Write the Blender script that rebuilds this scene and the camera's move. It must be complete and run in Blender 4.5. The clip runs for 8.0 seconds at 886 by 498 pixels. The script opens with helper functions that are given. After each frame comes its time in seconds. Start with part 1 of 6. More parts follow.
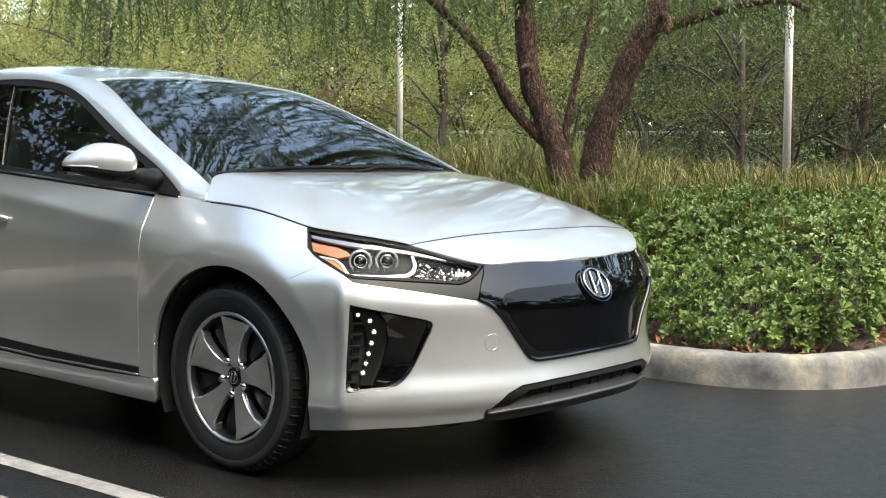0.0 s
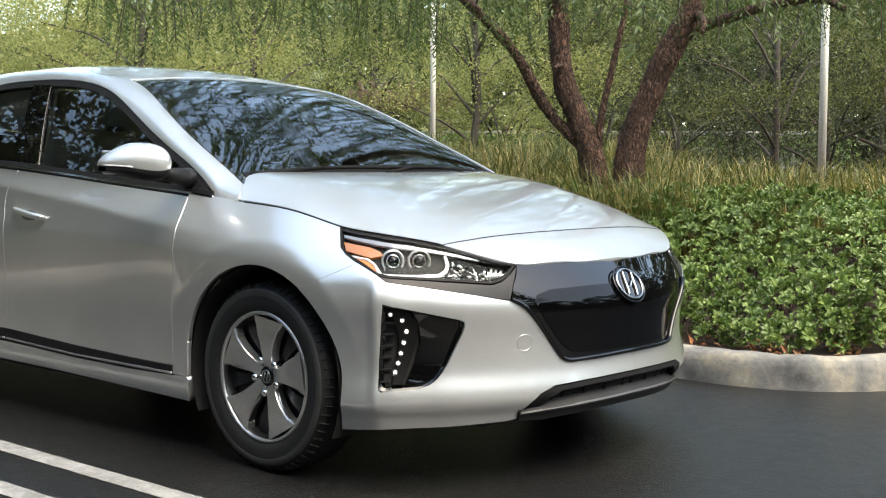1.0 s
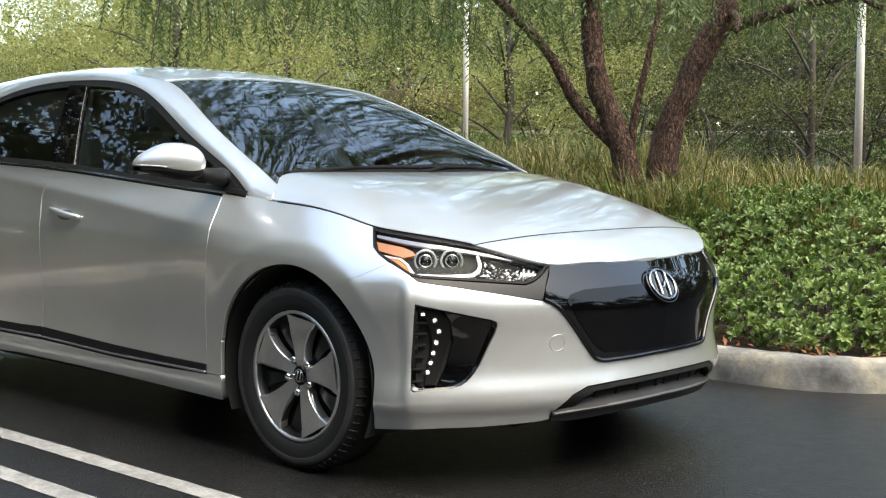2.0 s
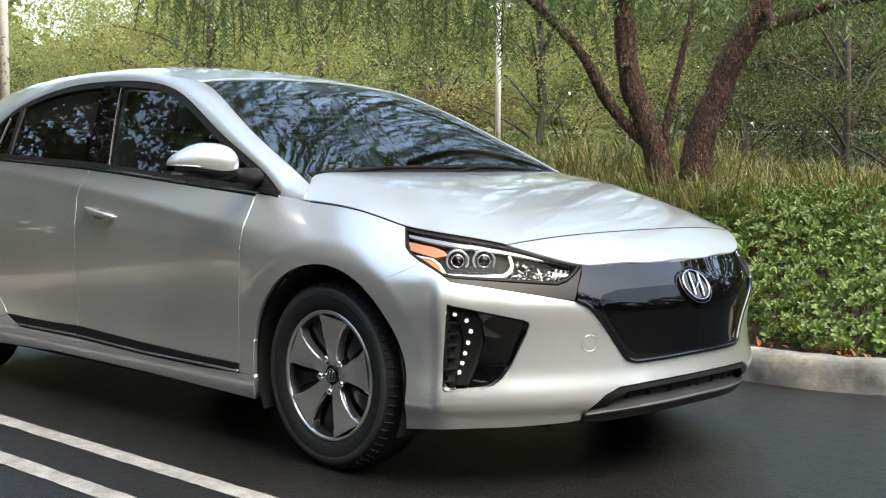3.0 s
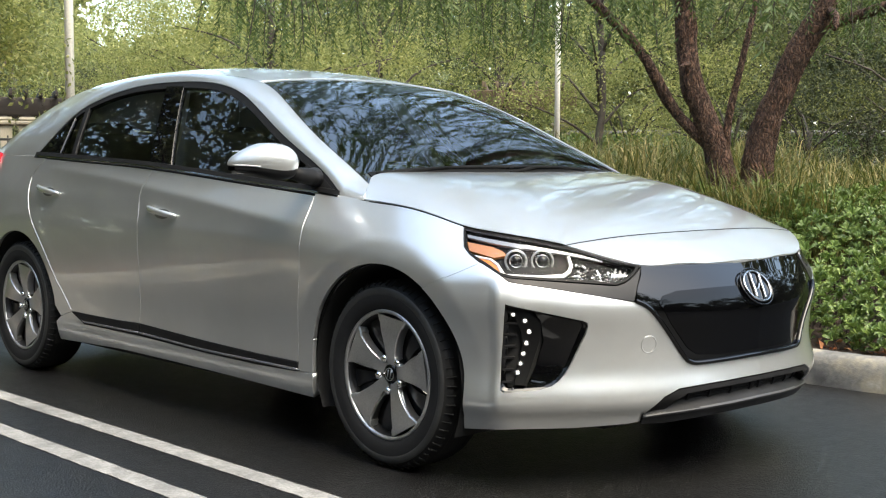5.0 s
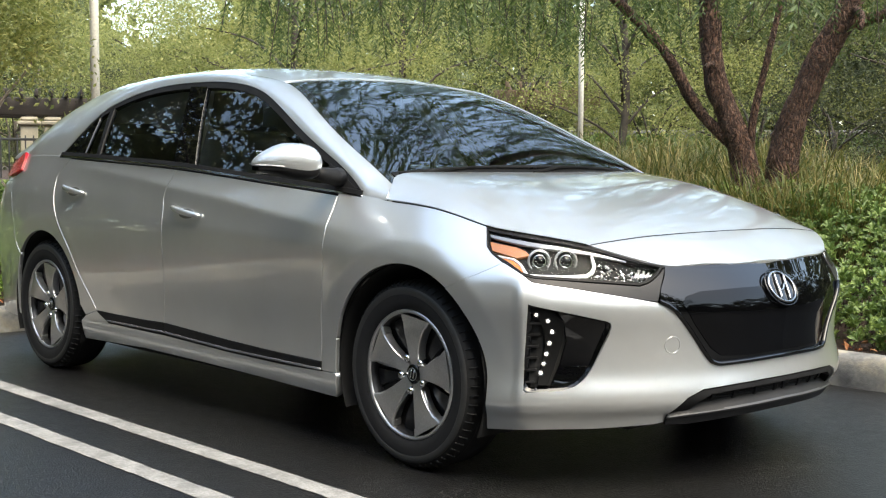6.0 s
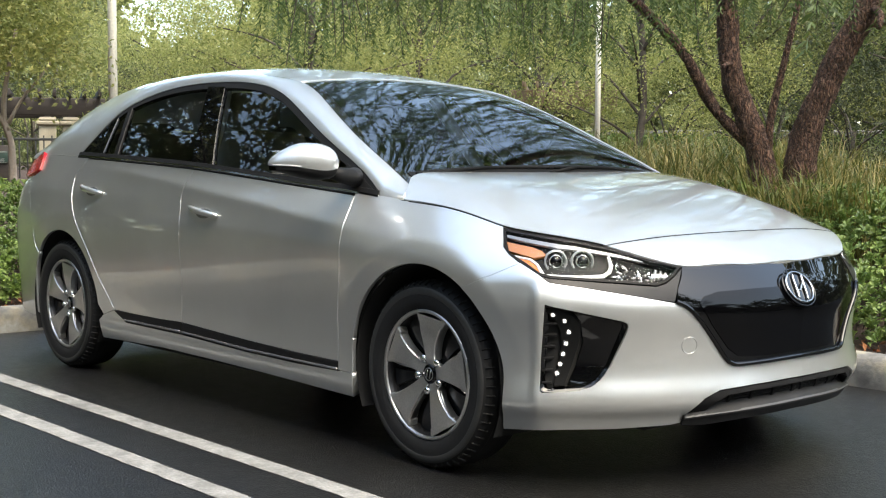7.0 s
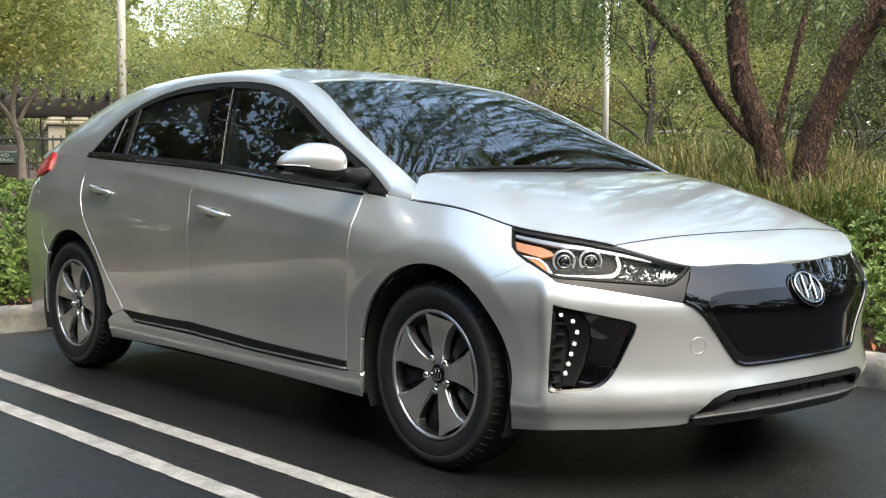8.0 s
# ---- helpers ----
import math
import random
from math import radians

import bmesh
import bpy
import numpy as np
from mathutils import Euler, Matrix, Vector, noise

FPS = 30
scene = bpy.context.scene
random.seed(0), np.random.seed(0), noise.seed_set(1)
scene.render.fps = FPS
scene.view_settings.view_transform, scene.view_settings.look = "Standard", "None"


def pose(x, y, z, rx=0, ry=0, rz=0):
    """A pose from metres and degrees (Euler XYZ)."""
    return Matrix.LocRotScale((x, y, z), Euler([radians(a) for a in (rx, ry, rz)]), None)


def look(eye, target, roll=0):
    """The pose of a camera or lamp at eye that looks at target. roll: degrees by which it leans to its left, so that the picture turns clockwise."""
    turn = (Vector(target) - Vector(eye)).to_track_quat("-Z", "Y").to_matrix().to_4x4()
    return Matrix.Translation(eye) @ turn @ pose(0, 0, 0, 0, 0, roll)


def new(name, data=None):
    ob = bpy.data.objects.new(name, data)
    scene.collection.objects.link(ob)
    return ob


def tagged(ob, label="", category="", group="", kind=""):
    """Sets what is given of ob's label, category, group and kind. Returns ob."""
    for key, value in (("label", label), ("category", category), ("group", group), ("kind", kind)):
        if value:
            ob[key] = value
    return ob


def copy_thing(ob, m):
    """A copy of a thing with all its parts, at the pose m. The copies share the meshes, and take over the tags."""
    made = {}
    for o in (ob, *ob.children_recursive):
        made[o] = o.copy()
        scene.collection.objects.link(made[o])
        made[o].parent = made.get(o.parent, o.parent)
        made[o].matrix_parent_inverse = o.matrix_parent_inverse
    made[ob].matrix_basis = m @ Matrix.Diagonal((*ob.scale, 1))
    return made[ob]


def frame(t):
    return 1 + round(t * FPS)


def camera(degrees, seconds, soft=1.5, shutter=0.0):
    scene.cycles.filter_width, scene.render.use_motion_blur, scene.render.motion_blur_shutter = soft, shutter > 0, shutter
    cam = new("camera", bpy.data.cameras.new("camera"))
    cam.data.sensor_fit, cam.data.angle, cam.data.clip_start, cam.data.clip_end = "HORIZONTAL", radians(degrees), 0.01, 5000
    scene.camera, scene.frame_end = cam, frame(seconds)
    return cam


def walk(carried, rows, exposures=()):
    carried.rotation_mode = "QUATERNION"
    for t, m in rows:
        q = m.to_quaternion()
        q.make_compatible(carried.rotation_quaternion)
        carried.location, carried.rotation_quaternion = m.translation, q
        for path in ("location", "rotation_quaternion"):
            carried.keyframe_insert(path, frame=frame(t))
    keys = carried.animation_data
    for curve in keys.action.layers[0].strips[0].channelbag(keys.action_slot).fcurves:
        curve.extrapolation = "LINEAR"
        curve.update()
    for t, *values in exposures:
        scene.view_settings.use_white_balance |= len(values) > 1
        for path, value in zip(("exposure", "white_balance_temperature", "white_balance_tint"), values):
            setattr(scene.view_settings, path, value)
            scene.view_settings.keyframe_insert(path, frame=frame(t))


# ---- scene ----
# ---- camera: a slow pan from one standpoint in front of the car ----
cam = camera(38.6, 8.0, soft=1.2)
EYE = (4.492, -3.553, 1.015)
# seconds, yaw, pitch, roll
ROWS = [
    (0.0, 39.825, -3.927, 0.215), (0.5, 40.560, -3.931, 0.240), (1.0, 41.300, -3.935, 0.258),
    (1.5, 42.040, -3.941, 0.256), (3.0, 44.233, -3.948, 0.250), (3.5, 44.933, -3.952, 0.254),
    (4.0, 45.601, -3.957, 0.259), (4.5, 46.266, -3.961, 0.262), (6.0, 47.935, -3.968, 0.274),
    (6.5, 48.350, -3.970, 0.276), (7.0, 48.685, -3.973, 0.281), (7.5, 48.929, -3.976, 0.284),
    (8.0, 49.059, -3.978, 0.290),
]
walk(cam, [(t, pose(*EYE, 90 + pitch, 0, yaw) @ pose(0, 0, 0, 0, 0, roll)) for t, yaw, pitch, roll in ROWS],
     exposures=[(0.0, 2.50, 7600, 4), (8.0, 2.50, 7600, 4)])

# ---- daylight ----
SUN_AZ, SUN_EL = 90.0, 60.0          # degrees, clockwise from +y; height over the horizon
world = bpy.data.worlds.new("sky")
scene.world = world
world.use_nodes = True
wn = world.node_tree
sky = wn.nodes.new("ShaderNodeTexSky")
sky.sky_type = "NISHITA"
sky.sun_disc = False
sky.sun_elevation = radians(SUN_EL)
sky.sun_rotation = radians(SUN_AZ)
sky.air_density, sky.dust_density, sky.ozone_density = 1.0, 2.0, 1.0
wn.links.new(sky.outputs[0], wn.nodes["Background"].inputs[0])
wn.nodes["Background"].inputs[1].default_value = 0.15
sun_data = bpy.data.lights.new("sun", "SUN")
sun_data.energy, sun_data.angle, sun_data.color = 0.82, radians(50.0), (1.0, 0.98, 0.95)
sun = new("sun", sun_data)
az, el = radians(SUN_AZ), radians(SUN_EL)
sun.matrix_world = look((20 * math.sin(az) * math.cos(el), 20 * math.cos(az) * math.cos(el), 20 * math.sin(el)), (0, 0, 0))


# ---- materials ----
def ramp(nt, src, stops, lo=0.0, hi=1.0):
    node = nt.nodes.new("ShaderNodeValToRGB")
    els = node.color_ramp.elements
    while len(els) < len(stops):
        els.new(0.5)
    for i, (e, c) in enumerate(zip(els, stops)):
        e.position = lo + (hi - lo) * i / max(1, len(stops) - 1)
        e.color = (*c, 1)
    nt.links.new(src, node.inputs[0])
    return node.outputs[0]


def noise_out(nt, coord, scale, detail=5.0, rough=0.6, stretch=None):
    if stretch:
        mp = nt.nodes.new("ShaderNodeMapping")
        mp.inputs["Scale"].default_value = stretch
        nt.links.new(coord, mp.inputs[0])
        coord = mp.outputs[0]
    n = nt.nodes.new("ShaderNodeTexNoise")
    n.inputs["Scale"].default_value, n.inputs["Detail"].default_value, n.inputs["Roughness"].default_value = scale, detail, rough
    nt.links.new(coord, n.inputs["Vector"])
    return n.outputs["Fac"]


def blend(nt, a, b, fac, mode="MIX"):
    m = nt.nodes.new("ShaderNodeMix")
    m.data_type, m.blend_type = "RGBA", mode
    for sock, v in ((m.inputs[0], fac), (m.inputs[6], a), (m.inputs[7], b)):
        if isinstance(v, (int, float)):
            sock.default_value = v
        elif isinstance(v, tuple):
            sock.default_value = (*v, 1)
        else:
            nt.links.new(v, sock)
    return m.outputs[2]


def bump(nt, height, strength, distance, normal=None):
    b = nt.nodes.new("ShaderNodeBump")
    b.inputs["Strength"].default_value, b.inputs["Distance"].default_value = strength, distance
    nt.links.new(height, b.inputs["Height"])
    if normal:
        nt.links.new(normal, b.inputs["Normal"])
    return b.outputs[0]


def base_mat(name, rough=0.5, metal=0.0, color=(0.5, 0.5, 0.5)):
    m = bpy.data.materials.new(name)
    m.use_nodes = True
    p = m.node_tree.nodes["Principled BSDF"]
    p.inputs["Roughness"].default_value, p.inputs["Metallic"].default_value = rough, metal
    p.inputs["Base Color"].default_value = (*color, 1)
    return m, m.node_tree, p


def coords(nt, kind="Object"):
    return nt.nodes.new("ShaderNodeTexCoord").outputs[kind]


def worn(name, colors, scale, rough=0.6, metal=0.0, fine=60.0, relief=0.3, depth=0.002, stretch=None, rough2=None, islands=False, coat=0.0):
    """A surface of a few colours over two sizes of noise, with fine relief."""
    m, nt, p = base_mat(name, rough, metal)
    co = coords(nt)
    big = noise_out(nt, co, scale, 4, 0.6, stretch)
    small = noise_out(nt, co, fine, 4, 0.7, stretch)
    c = ramp(nt, big, colors, 0.3, 0.7)
    c = blend(nt, c, ramp(nt, small, [(0.72, 0.72, 0.72), (1.2, 1.2, 1.2)], 0.3, 0.7), 0.6, "MULTIPLY")
    if islands:
        g = nt.nodes.new("ShaderNodeNewGeometry")
        c = blend(nt, c, ramp(nt, g.outputs["Random Per Island"], [(0.8, 0.8, 0.8), (1.15, 1.15, 1.15)]), 1.0, "MULTIPLY")
    nt.links.new(c, p.inputs["Base Color"])
    if rough2 is not None:
        r = nt.nodes.new("ShaderNodeMapRange")
        r.inputs[3].default_value, r.inputs[4].default_value = rough, rough2
        nt.links.new(big, r.inputs[0])
        nt.links.new(r.outputs[0], p.inputs["Roughness"])
    if relief:
        nt.links.new(bump(nt, small, relief, depth), p.inputs["Normal"])
    p.inputs["Coat Weight"].default_value = coat
    return m


def leafy(name, colors, rough=0.45, thin=0.35, patch=1.2):
    """Leaves: every leaf its own tone, patches of tone over the plant, some light coming through."""
    m, nt, p = base_mat(name, rough)
    g = nt.nodes.new("ShaderNodeNewGeometry")
    c = ramp(nt, g.outputs["Random Per Island"], colors)
    big = noise_out(nt, coords(nt), patch, 3)
    c = blend(nt, c, ramp(nt, big, [(0.7, 0.75, 0.7), (1.2, 1.15, 1.0)], 0.3, 0.7), 0.8, "MULTIPLY")
    nt.links.new(c, p.inputs["Base Color"])
    t = nt.nodes.new("ShaderNodeBsdfTranslucent")
    nt.links.new(c, t.inputs[0])
    mx = nt.nodes.new("ShaderNodeMixShader")
    mx.inputs[0].default_value = thin
    nt.links.new(p.outputs[0], mx.inputs[1])
    nt.links.new(t.outputs[0], mx.inputs[2])
    nt.links.new(mx.outputs[0], nt.nodes["Material Output"].inputs[0])
    return m


def plain(name, color, rough=0.5, metal=0.0, coat=0.0, gloss=0.5):
    m, nt, p = base_mat(name, rough, metal, color)
    p.inputs["Specular IOR Level"].default_value = gloss
    p.inputs["Coat Weight"].default_value = coat
    p.inputs["Coat Roughness"].default_value = 0.03
    return m


def asphalt_mat():
    m, nt, p = base_mat("asphalt", 0.6)
    co = coords(nt)
    big = noise_out(nt, co, 0.9, 4)
    mid = noise_out(nt, co, 14.0, 5, 0.7)
    v = nt.nodes.new("ShaderNodeTexVoronoi")
    v.inputs["Scale"].default_value = 150.0
    nt.links.new(co, v.inputs["Vector"])
    c = ramp(nt, big, [(0.0046, 0.0046, 0.0046), (0.0088, 0.0088, 0.0087)], 0.3, 0.7)
    c = blend(nt, c, ramp(nt, mid, [(0.7, 0.7, 0.7), (1.35, 1.35, 1.35)], 0.35, 0.65), 0.8, "MULTIPLY")
    grit = noise_out(nt, co, 48.0, 6, 0.85)
    c = blend(nt, c, ramp(nt, grit, [(0.2, 0.2, 0.2), (0.7, 0.7, 0.7), (3.2, 3.2, 3.2)], 0.36, 0.66), 0.9, "MULTIPLY")
    stone = nt.nodes.new("ShaderNodeSeparateColor")
    nt.links.new(v.outputs["Color"], stone.inputs[0])
    c = blend(nt, c, ramp(nt, stone.outputs[0], [(0.45, 0.45, 0.45), (0.7, 0.7, 0.7), (0.85, 0.85, 0.85), (1.0, 1.0, 1.0), (1.3, 1.3, 1.3), (3.6, 3.5, 3.4)]), 0.9, "MULTIPLY")
    chip = nt.nodes.new("ShaderNodeTexVoronoi")
    chip.inputs["Scale"].default_value = 260.0
    nt.links.new(co, chip.inputs["Vector"])
    pick = nt.nodes.new("ShaderNodeSeparateColor")
    nt.links.new(chip.outputs["Color"], pick.inputs[0])
    c = blend(nt, c, (0.062, 0.061, 0.060), ramp(nt, pick.outputs[1], [(0, 0, 0), (1, 1, 1)], 0.92, 0.98))
    nt.links.new(c, p.inputs["Base Color"])
    r = nt.nodes.new("ShaderNodeMapRange")
    r.inputs[3].default_value, r.inputs[4].default_value = 0.22, 0.44
    nt.links.new(mid, r.inputs[0])
    nt.links.new(r.outputs[0], p.inputs["Roughness"])
    p.inputs["Specular IOR Level"].default_value = 0.40
    n1 = bump(nt, v.outputs["Distance"], 0.7, 0.003)
    nt.links.new(bump(nt, grit, 0.2, 0.003, n1), p.inputs["Normal"])
    return m


def line_mat():
    m, nt, p = base_mat("road_paint", 0.65)
    co = coords(nt)
    mid = noise_out(nt, co, 9.0, 6, 0.75)
    fine = noise_out(nt, co, 130.0, 3, 0.7)
    wearing = noise_out(nt, co, 2.2, 3, 0.6)
    c = ramp(nt, mid, [(0.15, 0.15, 0.145), (0.30, 0.298, 0.288)], 0.35, 0.6)
    lost = blend(nt, ramp(nt, fine, [(0, 0, 0), (1, 1, 1)], 0.42, 0.58), ramp(nt, wearing, [(0.4, 0.4, 0.4), (1, 1, 1)], 0.3, 0.5), 0.6)
    c = blend(nt, (0.06, 0.06, 0.06), c, lost)
    nt.links.new(c, p.inputs["Base Color"])
    nt.links.new(bump(nt, fine, 0.4, 0.003), p.inputs["Normal"])
    return m


def bark_mat():
    """Rough bark: long plates parted by dark cracks, reddish within."""
    m, nt, p = base_mat("bark", 0.9)
    co = coords(nt)
    warp = nt.nodes.new("ShaderNodeTexNoise")
    warp.inputs["Scale"].default_value = 11.0
    warp.inputs["Detail"].default_value = 5.0
    nt.links.new(co, warp.inputs["Vector"])
    bent = blend(nt, co, warp.outputs["Color"], 0.10)
    mp = nt.nodes.new("ShaderNodeMapping")
    mp.inputs["Scale"].default_value = (1.0, 1.0, 0.17)
    nt.links.new(bent, mp.inputs[0])
    v = nt.nodes.new("ShaderNodeTexVoronoi")
    v.feature = "DISTANCE_TO_EDGE"
    v.inputs["Scale"].default_value = 62.0
    nt.links.new(mp.outputs[0], v.inputs["Vector"])
    plate = ramp(nt, v.outputs["Distance"], [(0.15, 0.15, 0.15), (0.8, 0.8, 0.8), (1, 1, 1)], 0.0, 0.36)
    a = noise_out(nt, co, 60.0, 6, 0.75, (1.0, 1.0, 0.3))
    b = noise_out(nt, co, 5.0, 4, 0.6)
    c = ramp(nt, a, [(0.075, 0.038, 0.026), (0.19, 0.105, 0.070), (0.40, 0.27, 0.195)], 0.34, 0.70)
    c = blend(nt, c, ramp(nt, b, [(0.7, 0.62, 0.6), (1.2, 1.1, 1.05)], 0.3, 0.7), 0.8, "MULTIPLY")
    c = blend(nt, (0.012, 0.007, 0.006), c, plate)
    nt.links.new(c, p.inputs["Base Color"])
    n1 = bump(nt, plate, 1.0, 0.022)
    nt.links.new(bump(nt, a, 0.8, 0.012, n1), p.inputs["Normal"])
    return m


M_ASPHALT = asphalt_mat()
M_LINE = line_mat()
M_KERB = worn("kerb_concrete", [(0.050, 0.050, 0.048), (0.11, 0.108, 0.103), (0.17, 0.164, 0.152), (0.27, 0.245, 0.19), (0.36, 0.35, 0.32)], 4.2, 0.85, fine=38, relief=0.6, depth=0.005)
M_SOIL = worn("soil", [(0.030, 0.018, 0.013), (0.055, 0.033, 0.024), (0.09, 0.06, 0.045)], 9.0, 0.95, fine=60, relief=1.0, depth=0.02)
M_BARK = bark_mat()
M_TWIG = worn("twig_bark", [(0.035, 0.027, 0.020), (0.085, 0.068, 0.052)], 6.0, 0.9, fine=50)
M_HEDGE = leafy("hedge_leaf", [(0.062, 0.108, 0.026), (0.105, 0.168, 0.041), (0.165, 0.24, 0.063), (0.25, 0.33, 0.105)], 0.42, 0.30, 1.6)
M_GRASS = leafy("grass_blade", [(0.055, 0.085, 0.016), (0.125, 0.145, 0.032), (0.24, 0.215, 0.065), (0.44, 0.35, 0.16)], 0.55, 0.3, 0.9)
M_PEPPER = leafy("pepper_leaf", [(0.042, 0.072, 0.018), (0.075, 0.115, 0.030), (0.13, 0.175, 0.05)], 0.5, 0.45, 0.9)
M_CROWN_A = leafy("bright_tree_leaf", [(0.155, 0.180, 0.053), (0.25, 0.275, 0.086), (0.35, 0.355, 0.126), (0.47, 0.45, 0.19)], 0.5, 0.55, 0.35)
M_FAR = leafy("far_leaf", [(0.10, 0.12, 0.050), (0.15, 0.175, 0.070), (0.22, 0.24, 0.105)], 0.6, 0.3, 0.12)
# dark green foliage, its tone deepened further for the shade it stands in
M_CROWN_B = leafy("dark_shaded_leaf", [(0.022, 0.030, 0.010), (0.050, 0.061, 0.020), (0.105, 0.115, 0.040)], 0.5, 0.4, 0.5)
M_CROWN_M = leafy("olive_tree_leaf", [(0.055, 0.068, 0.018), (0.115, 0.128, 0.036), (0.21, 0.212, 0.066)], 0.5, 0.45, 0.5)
# leaves of the trees out of view that the car mirrors
M_UNSEEN = leafy("unseen_tree_leaf", [(0.060, 0.073, 0.033), (0.115, 0.133, 0.058), (0.19, 0.205, 0.10)], 0.5, 0.3, 0.5)
M_DRY = leafy("dry_leaf", [(0.16, 0.045, 0.02), (0.28, 0.10, 0.045), (0.36, 0.18, 0.09), (0.20, 0.09, 0.05)], 0.7, 0.2, 3.0)
M_POLE = worn("pole_paint", [(0.72, 0.68, 0.57), (0.80, 0.76, 0.66)], 3.0, 0.45, fine=40, relief=0.1)


# ---- building blocks ----
def part(name, bm, material, parent=None, label="", smooth=True):
    """Links a bmesh as one mesh object, under a thing or a part where one is given."""
    me = bpy.data.meshes.new(name)
    bm.to_mesh(me)
    bm.free()
    if smooth:
        me.polygons.foreach_set("use_smooth", [True] * len(me.polygons))
    me.materials.append(material)
    ob = new(name, me)
    if parent:
        ob.parent = parent
    if label:
        tagged(ob, label)
    return ob


def raw_mesh(name, verts, faces, material, smooth=True):
    me = bpy.data.meshes.new(name)
    me.from_pydata([tuple(v) for v in verts], [], [tuple(f) for f in faces])
    if smooth:
        me.polygons.foreach_set("use_smooth", [True] * len(me.polygons))
    me.materials.append(material)
    me.update()
    return me


def quads_mesh(name, V, per, tri_like, material, smooth=False):
    """A mesh of many alike small pieces: V is (pieces, per, 3); tri_like the faces of one piece (all of one length)."""
    n, k, F = len(V), len(tri_like[0]), np.array(tri_like)
    me = bpy.data.meshes.new(name)
    me.vertices.add(n * per)
    me.vertices.foreach_set("co", np.ascontiguousarray(V, dtype=np.float32).ravel())
    idx = (F[None] + (np.arange(n) * per)[:, None, None]).reshape(-1)
    nf = n * len(F)
    me.loops.add(nf * k)
    me.loops.foreach_set("vertex_index", idx.astype(np.int32))
    me.polygons.add(nf)
    me.polygons.foreach_set("loop_start", (np.arange(nf) * k).astype(np.int32))
    me.polygons.foreach_set("use_smooth", [smooth] * nf)
    me.materials.append(material)
    me.update(calc_edges=True)
    return me


def thing(name, label, category, group="", at=(0, 0, 0)):
    ob = new(name)
    ob.location = at
    return tagged(ob, label, category, group)


def box(bm, lo, hi, bevel=0.0, seg=2):
    m = Matrix.LocRotScale([(a + b) / 2 for a, b in zip(lo, hi)], None, [b - a for a, b in zip(lo, hi)])
    g = bmesh.ops.create_cube(bm, size=1, matrix=m)
    if bevel:
        es = list({e for v in g["verts"] for e in v.link_edges})
        bmesh.ops.bevel(bm, geom=es, offset=bevel, segments=seg, profile=0.5, affect="EDGES")


def tube(bm, pts, radii, sides=10, cap=True):
    """A tapered tube along a line of points."""
    pts = [Vector(p) for p in pts]
    rings = []
    side = None
    for i, p in enumerate(pts):
        d = (pts[min(i + 1, len(pts) - 1)] - pts[max(i - 1, 0)]).normalized()
        if side is None:
            side = d.orthogonal().normalized()
        side = (side - d * side.dot(d)).normalized()
        up = d.cross(side)
        rings.append([bm.verts.new(p + (side * math.cos(a) + up * math.sin(a)) * radii[i]) for a in [2 * math.pi * k / sides for k in range(sides)]])
    for a, b in zip(rings, rings[1:]):
        for k in range(sides):
            bm.faces.new((a[k], a[(k + 1) % sides], b[(k + 1) % sides], b[k]))
    if cap:
        bm.faces.new(rings[0][::-1])
        bm.faces.new(rings[-1])
    return rings


def spline(pts, n):
    """n points evenly along a Catmull-Rom curve through pts."""
    P = np.array(pts, float)
    P = np.vstack([2 * P[0] - P[1], P, 2 * P[-1] - P[-2]])
    out = []
    m = len(P) - 3
    for s in np.linspace(0, m - 1e-9, n):
        i, u = int(s), s - int(s)
        a, b, c, d = P[i:i + 4]
        out.append(0.5 * (2 * b + (c - a) * u + (2 * a - 5 * b + 4 * c - d) * u * u + (3 * b - a - 3 * c + d) * u ** 3))
    return np.array(out)


rng = np.random.default_rng(7)


def unit(v):
    return v / np.maximum(np.linalg.norm(v, axis=-1, keepdims=True), 1e-9)


def leaf_cloud(name, pos, length, width, material, droop=0.0, up=0.35):
    """Many small folded leaves at pos, turned every way."""
    n = len(pos)
    d = unit(rng.normal(size=(n, 3)) * [1, 1, 0.7] + [0, 0, -droop])
    nn = unit(np.cross(d, rng.normal(size=(n, 3))) + [0, 0, up])
    s = unit(np.cross(d, nn))
    L = (length * rng.uniform(0.65, 1.3, n))[:, None]
    w = (width * rng.uniform(0.7, 1.25, n))[:, None]
    nn = np.cross(s, d)
    V = np.stack([pos, pos + d * L * 0.45 + s * w * 0.5 + nn * L * 0.07, pos + d * L - nn * L * 0.12, pos + d * L * 0.45 - s * w * 0.5 + nn * L * 0.07], 1)
    return quads_mesh(name, V, 4, [(0, 1, 2, 3)], material)


# ---- ground, kerb and planting bed ----
def kerb_line(r=0.0):
    """The kerb's front edge in plan, r metres behind it."""
    pts = [(-2.70 - r, -30.0), (-2.70 - r, -9), (-2.70 - r, -5), (-2.70 - r, -2.5), (-2.70 - r, -1.0), (-2.70 - r, 0.2), (-2.70 - r, 0.85)]
    for a in np.linspace(180, 90, 9)[1:]:
        pts.append((-1.95 + (0.75 + r) * math.cos(radians(a)), 0.87 + (0.75 + r) * math.sin(radians(a))))
    pts += [(-1.2, 1.62 + r), (-0.2, 1.62 + r), (0.8, 1.62 + r)]
    for a in np.linspace(-90, 0, 15):
        pts.append((1.65 + (0.745 - r) * math.cos(radians(a)), 2.365 + (0.745 - r) * math.sin(radians(a))))
    pts += [(2.395 - r, 4.0), (2.395 - r, 7.0), (2.395 - r, 40.0)]
    return np.array(pts)


